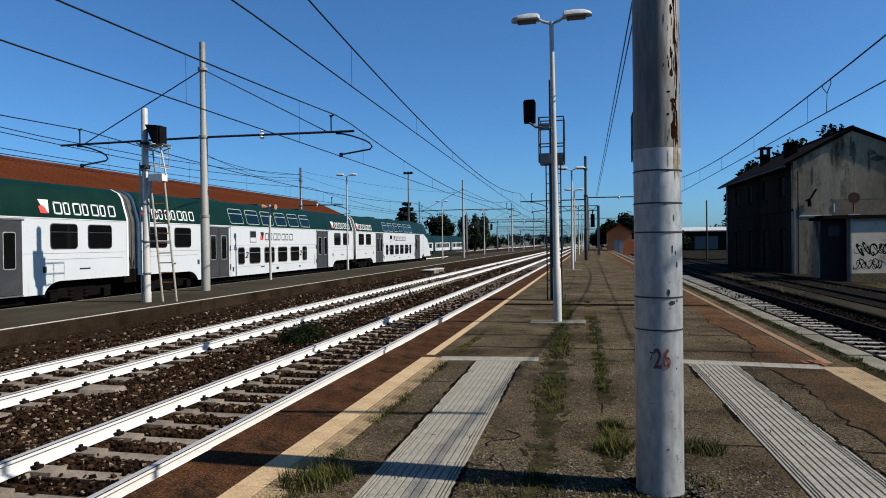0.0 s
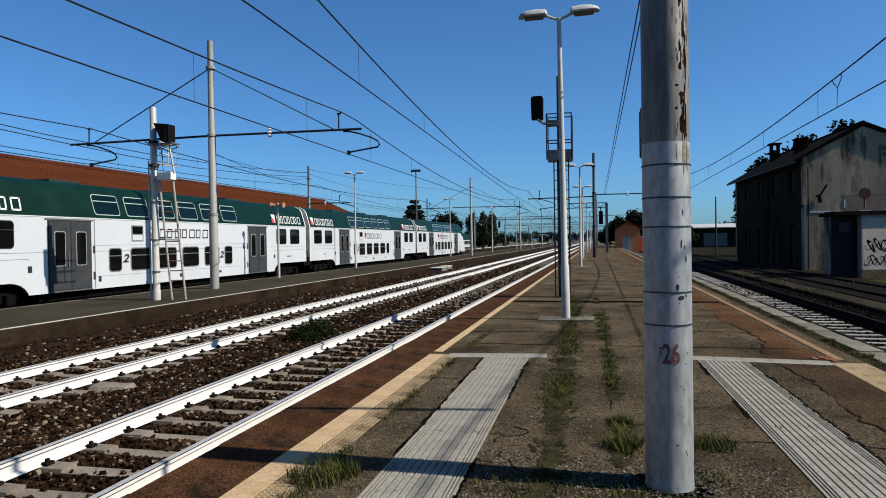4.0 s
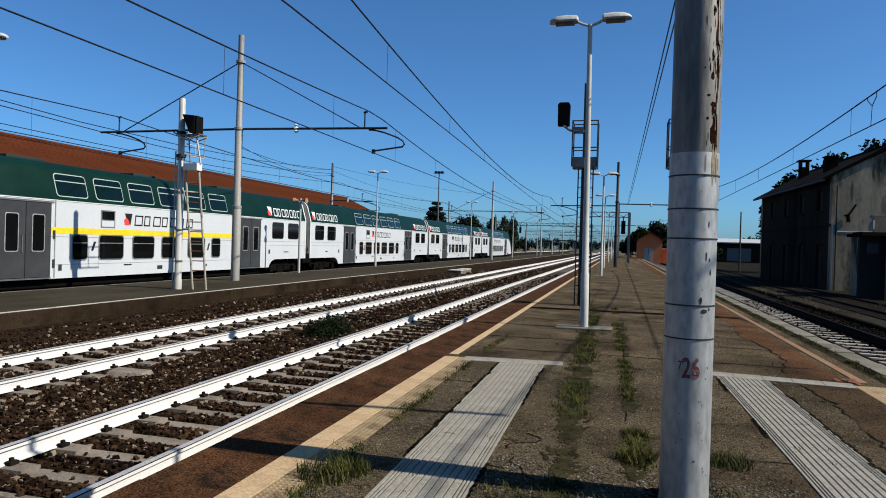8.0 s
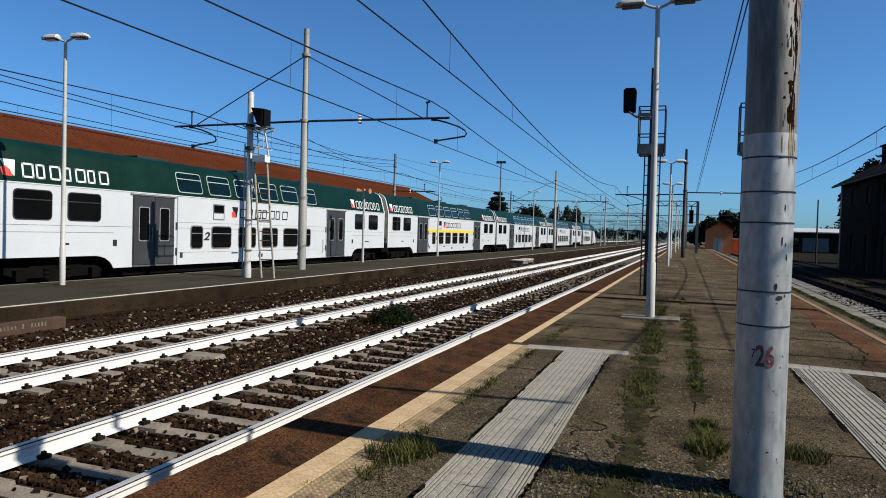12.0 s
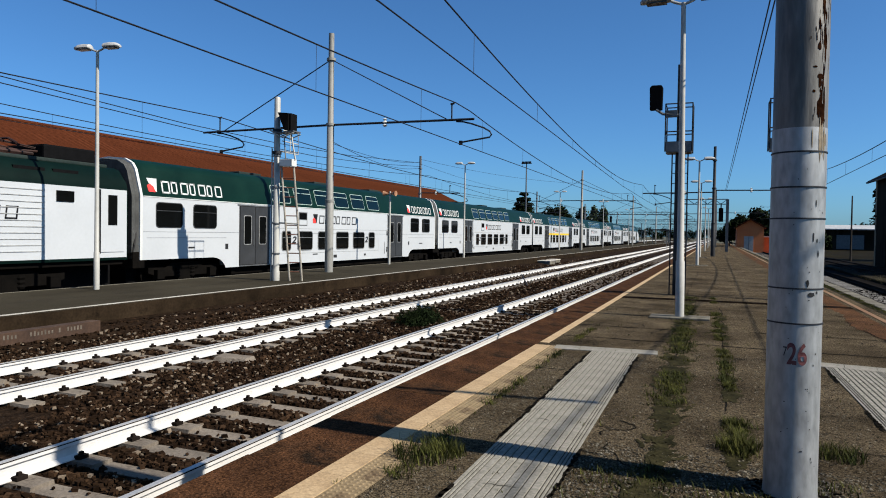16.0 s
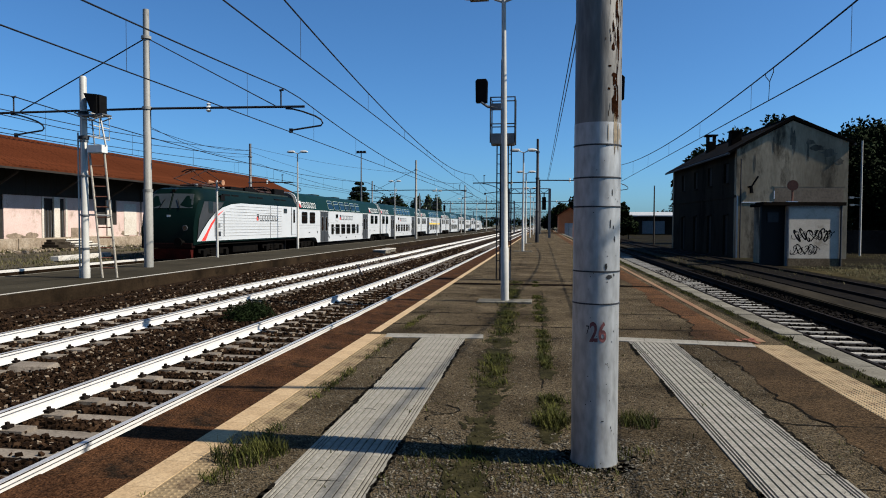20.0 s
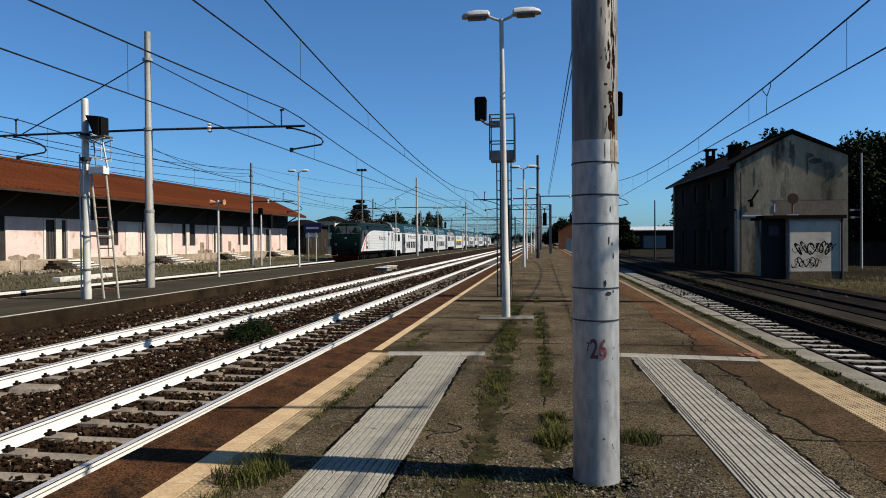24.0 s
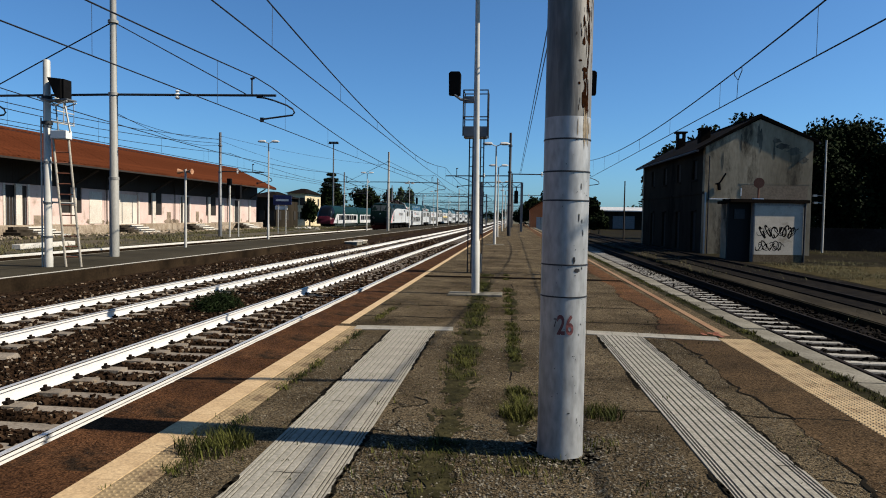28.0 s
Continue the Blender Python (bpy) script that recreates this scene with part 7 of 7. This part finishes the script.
part("pipe_bracket", Form().tube([(12.75, HY0 - 0.1, 3.82), (13.0, HY0 - 0.14, 3.9), (13.35, HY0 - 0.18, 4.5)], 0.06, 6).tube([(12.95, HY0 - 0.12, 3.85), (13.0, HY0 - 0.12, 3.45)], 0.11, 6), BLACK, house, "dark broken pipe on the wall")
house.matrix_basis = Matrix.Translation((HX0, HY0, 0)) @ Matrix.Rotation(radians(2.6), 4, "Z") @ Matrix.Translation((-HX0, -HY0, 0))

hut = thing("graffiti_hut", "small flat-roofed hut with a whitewashed wall covered in graffiti", "hut", (0, 0, 0))
UX0, UX1, UY0, UY1 = 12.35, 15.1, 36.5, 40.2
part("front_wall", Form().box(UX0, UX1, UY0, UY0 + 0.25, -0.62, 2.45), surf("hut_grey", (0.1536, 0.1472, 0.1408), (0.2304, 0.224, 0.2176), 0.8, 0.9, 12, 0.3), hut, "grey hut wall")
part("whitewash", Form().box(UX0 + 0.05, UX1 - 0.16, UY0 - 0.008, UY0 - 0.002, -0.22, 2.3), surf("grimy_whitewash", (0.25, 0.228, 0.192), (0.36, 0.33, 0.28), 0.9, 0.9, 14, 0.2, grain=0.08, stain=((0.17, 0.145, 0.11), 1.6, 0.56)), hut, "white painted wall face")
part("side_wall", Form().box(UX0, UX0 + 0.25, UY0 + 0.25, UY1, -0.62, 2.45), PLASTER_GREY, hut)
part("side_wall", Form().box(UX1 - 0.25, UX1, UY0 + 0.25, UY1, -0.62, 2.45), PLASTER_GREY, hut)
part("back_wall", Form().box(UX0 + 0.25, UX1 - 0.25, UY1 - 0.25, UY1, -0.62, 2.45), PLASTER_GREY, hut)
part("porch_wall", Form().box(11.15, UX0, UY0 + 0.35, UY0 + 0.5, -0.62, 2.45), SHED_DOOR, hut, "dark blue metal door")
part("door_window", Form().box(11.45, 12.0, UY0 + 0.3, UY0 + 0.35, 1.6, 2.1), STEEL_DARK, hut)
part("roof_slab", Form().box(UX0 - 0.1, UX1 + 0.1, UY0 - 0.155, UY1 + 0.3, 2.45, 2.62).box(11.0, UX0 - 0.1, UY0 - 0.155, UY0 + 0.75, 2.45, 2.62), TILE_DARK, hut, "dark flat roof slab")
part("downpipe", Form().tube([(UX1 - 0.1, UY0 - 0.06, -0.6), (UX1 - 0.1, UY0 - 0.06, 2.45)], 0.05, 8), STEEL_DARK, hut)
part("base_band", Form().box(UX0, UX1, UY0 - 0.012, UY0, -0.62, -0.225), surf("damp_hut_base", (0.05, 0.038, 0.024), (0.1, 0.078, 0.052), 1.5, 0.95, 12, 0.5, spec=0.03), hut, "damp brown foot of the wall")
random.seed(11)
for zc, x0, n, step, h, w, r in ((0.92, 12.8, 6, 0.3, 0.28, 0.17, 0.036), (0.95, 12.75, 7, 0.29, 0.2, 0.2, 0.018), (0.2, 12.65, 6, 0.22, 0.22, 0.15, 0.026), (0.14, 12.7, 5, 0.26, 0.16, 0.2, 0.016)):
    for i in range(n):
        x, pts = x0 + i * step, []
        a, b = random.uniform(0, 6.28), random.uniform(1.2, 2.2)
        for k in range(26):
            q = k / 25
            pts.append((x + w * (q - 0.5) + w * 0.75 * math.sin(a + b * 4 * q), UY0 - 0.016, zc + (h * 0.3 if i % 3 == 1 else 0) + h * math.sin(a * 2 + b * 3.4 * q + 1.2)))
        stroke = Form().tube(pts, r * random.uniform(0.75, 1.15), 4)
        stroke.v = [(p[0], UY0 - 0.0095 + (p[1] - UY0 + 0.016) * 0.04, p[2]) for p in stroke.v]
        part("graffiti_stroke", stroke, BLACK, hut)
hut.matrix_basis = Matrix.Translation((UX0, UY0, 0)) @ Matrix.Rotation(radians(9), 4, "Z") @ Matrix.Translation((-UX0, -UY0, 0))
rs = thing("round_sign", "rusty round signal disc standing on the hut roof", "round sign", (12.6, 36.7, 2.62))
part("disc", Form().tube([(0, 0, 0.85), (0, 0.04, 0.85)], 0.27, 20), RUST_STEEL, rs, smooth=True)
part("stem", Form().tube([(0, 0.06, 0), (0, 0.06, 0.9)], 0.05, 8), RUST_STEEL, rs)
part("foot", Form().box(-0.25, 0.25, -0.05, 0.2, 0.0, 0.05), PLASTER_WHITE, rs)

# ---- buildings farther off ----
oh = thing("orange_hut", "small orange plastered hut with a low gable", "hut", (0, 112, 0))
part("wall", Form().prism_y([(2.7, -0.8), (6.4, -0.8), (6.4, 3.0), (4.55, 4.15), (2.7, 3.0)], 0, 7), ORANGE_WALL, oh, "orange plastered wall")
part("roof", Form().prism_y([(2.4, 2.85), (4.55, 4.15), (6.7, 2.85), (6.7, 3.05), (4.55, 4.37), (2.4, 3.05)], -0.4, 7.4), TILE_RED, oh)
d = part("door", Form().box(3.7, 5.0, -0.06, 0.0, -0.8, 1.7), POLE_WHITE, oh, "grey metal double door")
part("door_seam", Form().box(4.33, 4.37, -0.07, -0.055, -0.8, 1.7), STEEL_DARK, d)
part("annex", Form().box(6.4, 9.6, 2, 7, -0.8, 1.6), ORANGE_WALL, oh)
part("annex_roof", Form().box(6.3, 9.8, 1.6, 7.4, 1.6, 1.75), SILVER, oh)
hall = thing("industrial_hall", "low industrial hall with a pale metal roof", "industrial hall", (0, 150, 0))
part("wall", Form().box(14, 60, 0, 30, -0.8, 3.4), PLASTER_SHADE, hall, "dark shaded wall")
part("roof", Form().prism_x([(-1, 3.3), (31, 3.3), (31, 3.5), (14, 4.5), (-1, 3.5)], 13, 61), surf("dull_metal_roof", (0.26, 0.27, 0.28), (0.34, 0.35, 0.36), 0.3, 0.7, 3, 0.1, spec=0.1), hall, "pale metal roof")
for i in range(7):
    part("bay", Form().box(15 + i * 6.3, 19.6 + i * 6.3, -0.1, 0, -0.4, 2.3), STEEL_GREY, hall, "grey metal bay")
for x0, y0, w, d0, h, mt in ((-41.6, 122, 3.4, 10, 5.4, APARTMENT), (-49.5, 150, 6, 10, 5.4, PLASTER_PALE), (-38.6, 96, 4.2, 10, 3.9, PLASTER_SHADE)):
    ap = thing("apartment_building", "small cream apartment building behind the yard", "apartment building", (x0, y0, 0), 0, "town buildings")
    part("wall", Form().box(0, w, 0, d0, -0.8, h), mt, ap)
    part("roof", Form().loft([[(-0.5, -0.5, h), (w + 0.5, -0.5, h), (w + 0.5, d0 + 0.5, h), (-0.5, d0 + 0.5, h)], [(w * 0.4, d0 * 0.4, h + 1.0), (w * 0.6, d0 * 0.4, h + 1.0), (w * 0.6, d0 * 0.6, h + 1.0), (w * 0.4, d0 * 0.6, h + 1.0)]]), TILE_DARK, ap)
    for z in np.arange(0.6, h - 1.4, 2.6):
        for i in range(3):
            q = w * (i + 0.5) / 3
            part("window", Form().box(q - 0.45, q + 0.45, -0.06, 0.0, z, z + 1.4), SHUTTER, ap)
        for i in range(3):
            q = d0 * (i + 0.5) / 3
            part("window", Form().box(w, w + 0.06, q - 0.45, q + 0.45, z, z + 1.4), SHUTTER, ap)
for x, y0 in ((-21.5, 205), (-12.5, 165)):
    sh = thing("platform_shelter", "small dark platform shelter far along the line", "shelter", (x, y0, 0), 0, "shelters")
    part("roof", Form().box(-2.2, 2.2, 0, 9, 2.9, 3.15), STEEL_DARK, sh)
    for a in (-1.6, 1.6):
        for b in (0.5, 8.5):
            part("leg", Form().tube([(a, b, -0.7), (a, b, 2.9)], 0.08, 6), STEEL_GREY, sh)

# poles of the yard on the far side of the house
for x, y, h, mt, nm, lb in ((21.4, 49.7, 7.8, POLE_WHITE, "wooden_pole", "pale slim pole beside the derelict house"), (11.7, 74.0, 6.2, WOOD_DARK, "wooden_pole", "dark wooden pole in the sidings")):
    po = thing(nm, lb, "pole", (x, y, -0.62), 0, "yard poles")
    part("post", Form().tube([(0, 0, 0), (0, 0, h)], 0.09, 8, 0.06), mt, po, smooth=True)
    if mt is POLE_WHITE:
        for s, z in ((-0.5, 3.4), (-0.55, 3.9)):
            part("lamp", Form().box(s - 0.2, s + 0.06, -0.1, 0.1, z, z + 0.14), POLE_WHITE, po)
            part("arm", Form().tube([(s, 0, z + 0.1), (0, 0, z + 0.05)], 0.025, 5), POLE_WHITE, po)


# ---- trees ----
def crown(n, rx, ry, rz, centres, size, seed):
    """Leaves as small folded blades in clumps about several centres."""
    r = np.random.default_rng(seed)
    v, f = [], []
    c = np.array(centres)
    pick = r.integers(0, len(c), n)
    d = r.normal(size=(n, 3))
    d /= np.linalg.norm(d, axis=1)[:, None]
    rad = 0.35 + 0.7 * r.random((n, 1)) ** 0.6
    lump = np.array([0.75 + 0.5 * noise.noise((q[0] * 2.2 + seed, q[1] * 2.2, q[2] * 2.2 + k)) for q, k in zip(d, pick)])[:, None]
    p = c[pick, :3] + d * rad * lump * np.array([rx, ry, rz]) * c[pick, 3:4]
    u = r.normal(size=(n, 3))
    u /= np.linalg.norm(u, axis=1)[:, None]
    w = np.cross(u, r.normal(size=(n, 3)))
    w /= np.linalg.norm(w, axis=1)[:, None]
    s = size * (0.6 + 0.8 * r.random((n, 1)))
    quad = np.stack([p - u * s, p - w * s * 0.6, p + u * s, p + w * s * 0.6], 1)
    return quad.reshape(-1, 3).tolist(), (np.arange(n * 4).reshape(-1, 4)).tolist()


def tree(at, height, spread, leaves, seed, label, shape="round", mt=None, size=0.2):
    random.seed(seed)
    t = thing("tree", label, "tree", at, 0, "trees")
    tr = Form().tube([(0, 0, 0), (0.05, 0, height * 0.3), (0, 0.05, height * 0.7)], 0.035 * height, 8, 0.012 * height)
    cs = []
    if shape == "cone":
        for i in range(9):
            z = height * (0.12 + 0.1 * i)
            cs.append((0, 0, z, (1 - i / 9.6)))
        rx, rz = spread, height * 0.2
    else:
        for i in range(9):
            a = i * 2.4 + seed
            q = spread * (0.15 + 0.5 * random.random())
            z = height * random.uniform(0.42, 0.8)
            cs.append((q * math.cos(a), q * math.sin(a), z, random.uniform(0.45, 0.7)))
            tr.tube([(0, 0, height * 0.32), (q * 0.6 * math.cos(a), q * 0.6 * math.sin(a), z)], 0.012 * height, 5, 0.005 * height)
        cs.append((0, 0, height * 0.78, 0.6))
        rx, rz = spread * 0.95, height * 0.4
    part("trunk", tr, BARK, t)
    v, f = crown(leaves, rx, rx, rz, cs, size, seed)
    me = bpy.data.meshes.new("crown")
    me.from_pydata(v, [], f)
    me.materials.append(mt or LEAF_DARK)
    part("crown", me, None, t)
    return t


k = 0
for x, y, h, s in ((24.5, 57, 10.6, 3.2), (27.5, 59, 11.0, 3.4), (31.0, 58, 9.6, 3.6), (35.0, 60, 10.5, 4.0), (23.5, 66, 10.2, 3.4), (29, 68, 11.5, 4.2), (39.5, 57, 9.8, 4.0), (44, 62, 11, 4.6), (49, 57, 10, 4.4)):
    k += 1
    tree((x, y, -0.7), h, s, 15000, 20 + k, "dark leafy tree behind the derelict house", mt=LEAF_DARK, size=0.15)
for x, y, h, s in ((21.5, 78, 13.2, 3.2), (17.2, 80, 11.0, 2.8), (25.5, 80, 14.6, 1.7), (11.2, 104, 5.6, 2.2), (12.4, 101, 2.6, 1.6)):
    k += 1
    tree((x, y, -0.7), h, s, 7000, 40 + k, "dark leafy tree beyond the derelict house", mt=LEAF_DARK, size=0.25)
for x, y, h, s in ((3.6, 128, 6.4, 2.6), (6.2, 131, 7.8, 3.0), (9.4, 133, 8.0, 3.4), (2.0, 135, 5.0, 2.2)):
    k += 1
    tree((x, y, -0.7), h, s, 2200, 60 + k, "dark tree behind the orange hut", mt=LEAF_DARK, size=0.3)
tree((-41.0, 150, -0.8), 12.4, 6.4, 22000, 81, "tall dark conifer behind the yard", "cone", LEAF_DARK, 0.2)
tree((-34.6, 158, -0.8), 9.4, 4.0, 6000, 82, "round dark tree behind the yard", mt=LEAF_DARK, size=0.3)
for x, y, h, w in ((-39.2, 128, 4.6, 2.4), (-36.2, 166, 7.4, 3.4), (-45.5, 160, 6.5, 3.6)):
    tree((x, y, -0.8), h, w, 4000, 90 + int(h * 2), "dark round tree among the houses", mt=LEAF_DARK, size=0.25)
tree((-27.7, 90.5, -0.6), 4.4, 1.25, 4500, 97, "dark shrubby tree beside the yard track", mt=LEAF_DARK, size=0.16)
tagged(new("scrap_stones", stones(70, [(-28.3, -25.6, 85.5, 88)], 0.1, 0.32, -0.42, (), PALE_STEP)), "pale broken blocks dumped beside the yard track", "rubble", "", "stuff")
for i, x in enumerate((-31.2, -28.8, -26.4)):
    tree((x, 170 + i, -0.8), 9.8, 2.0, 2000, 84 + i, "narrow trimmed tree behind the tracks", mt=LEAF, size=0.28)
hv, hf = crown(26000, 1.6, 1.0, 1.5, [(20.5 + i * 1.1 + 0.4 * math.sin(i * 5.1), 56.5 + 0.8 * math.sin(i * 2.3), 0.3 + 1.3 * (i % 3) + 0.3 * math.sin(i), 0.9 + 0.3 * math.sin(i * 1.7)) for i in range(38)], 0.22, 5)
me = bpy.data.meshes.new("hedge")
me.from_pydata(hv, [], hf)
me.materials.append(LEAF_DARK)
tagged(new("hedge", me), "dark dense undergrowth beneath the trees", "bushes", "", "stuff")
rng3 = np.random.default_rng(8)
belt_v, belt_f = [], []
for x0, x1, y0, h in ((-75, -44, 190, 7.0), (-75, -34, 255, 6.5), (-90, 110, 530, 12.0), (14, 60, 240, 6.0), (-48, -30, 185, 4.5), (-160, -60, 330, 10), (30, 160, 260, 10), (60, 200, 150, 10), (-120, -60, 200, 9), (-200, -90, 120, 9)):
    n = int((x1 - x0) / 3)
    cs = [(x0 + (i + rng3.random()) * (x1 - x0) / (2 * n), y0 + rng3.random() * 8, h * (0.08 + 0.4 * rng3.random()), 0.7 + 0.5 * rng3.random()) for i in range(n * 2)]
    v, f = crown(n * 520, 2.7, 2.2, h * 0.36, cs, 0.42, int(abs(x0)) + 3)
    b0 = len(belt_v)
    belt_v += v
    belt_f += [[q + b0 for q in p] for p in f]
me = bpy.data.meshes.new("tree_belt")
me.from_pydata(belt_v, [], belt_f)
me.materials.append(LEAF_DARK)
tagged(new("tree_belt", me), "dark belt of trees along the horizon", "trees", "", "stuff")
# dry grass in the yards
yard = Form()
random.seed(5)
for i in range(14000):
    x, y = random.uniform(-30.8, -21.2), random.uniform(20, 100)
    if noise.noise((x * 0.45, y * 0.12, 6)) < -0.02 + 0.3 * random.random() - 0.15:
        continue
    z = -0.5 + 0.14 * min(max((-x - 22.2) / 2.3, 0), 1) + 0.1 * min(max((-x - 24.5) / 6.4, 0), 1)
    blades(yard, x, y, z, 3, 0.25, 0.12 + 0.2 * random.random() ** 2, 0.8, 4.0)
for i in range(2600):
    x, y = random.uniform(7.2, 30), random.uniform(10, 60)
    if noise.noise((x * 0.2, y * 0.12, 1)) > 0.0 and not (HX0 - 1 < x < HX1 + 1 and y > HY0 - 1) and not (10.8 < x < 15.5 and 36 < y < 40.5):
        blades(yard, x, y, -0.62, 4, 0.3, 0.1 + 0.14 * random.random(), 0.8, 2.5)
for i in range(5200):
    x, y = random.uniform(12.5, 36), random.uniform(24, 37.5)
    if noise.noise((x * 0.13, y * 0.3, 4)) > -0.12 and not (10.8 < x < 15.8 and 35.6 < y < 40.5):
        blades(yard, x, y, -0.62, 6, 0.35, 0.07 + 0.09 * random.random(), 1.2, 2.0)
tagged(part("yard_grass", yard, surf("dry_grass", (0.03, 0.032, 0.008), (0.095, 0.08, 0.028), 1.0, 0.8, 4, 0.0, island=0.35)), "dry grass and weeds in the railway yards", "grass", "", "stuff")
fence = thing("yard_wall", "low dark wall at the edge of the sidings", "wall", (0, 0, 0))
part("wall", Form().box(19.5, 60, 54.0, 54.3, -0.65, 1.1), surf("dark_wall", (0.0048, 0.0052, 0.0056), (0.012, 0.0124, 0.0128), 0.5, 0.9, 6, 0.3, spec=0.02), fence)


def motions():
    """The train draws away; the locomotive's coupling stands at these places along the line."""
    rows = ((0, -76.42), (2, -70.02), (4, -61.31), (6, -51.03), (8, -39.34), (9, -33.11), (10, -26.46), (11, -19.46), (12, -12.55), (14, 1.56), (16, 16.06), (18, 30.85), (20, 45.85), (22, 61.02), (24, 76.3), (26, 91.66), (28, 107.04))
    for i, c in enumerate(coaches):
        walk(c, [(t, pose(TRAIN_X, (y + i * LENGTH) * GROW, TRAIN_Z)) for t, y in rows])
    walk(loco, [(t, pose(TRAIN_X, y * GROW, TRAIN_Z)) for t, y in rows])


motions()
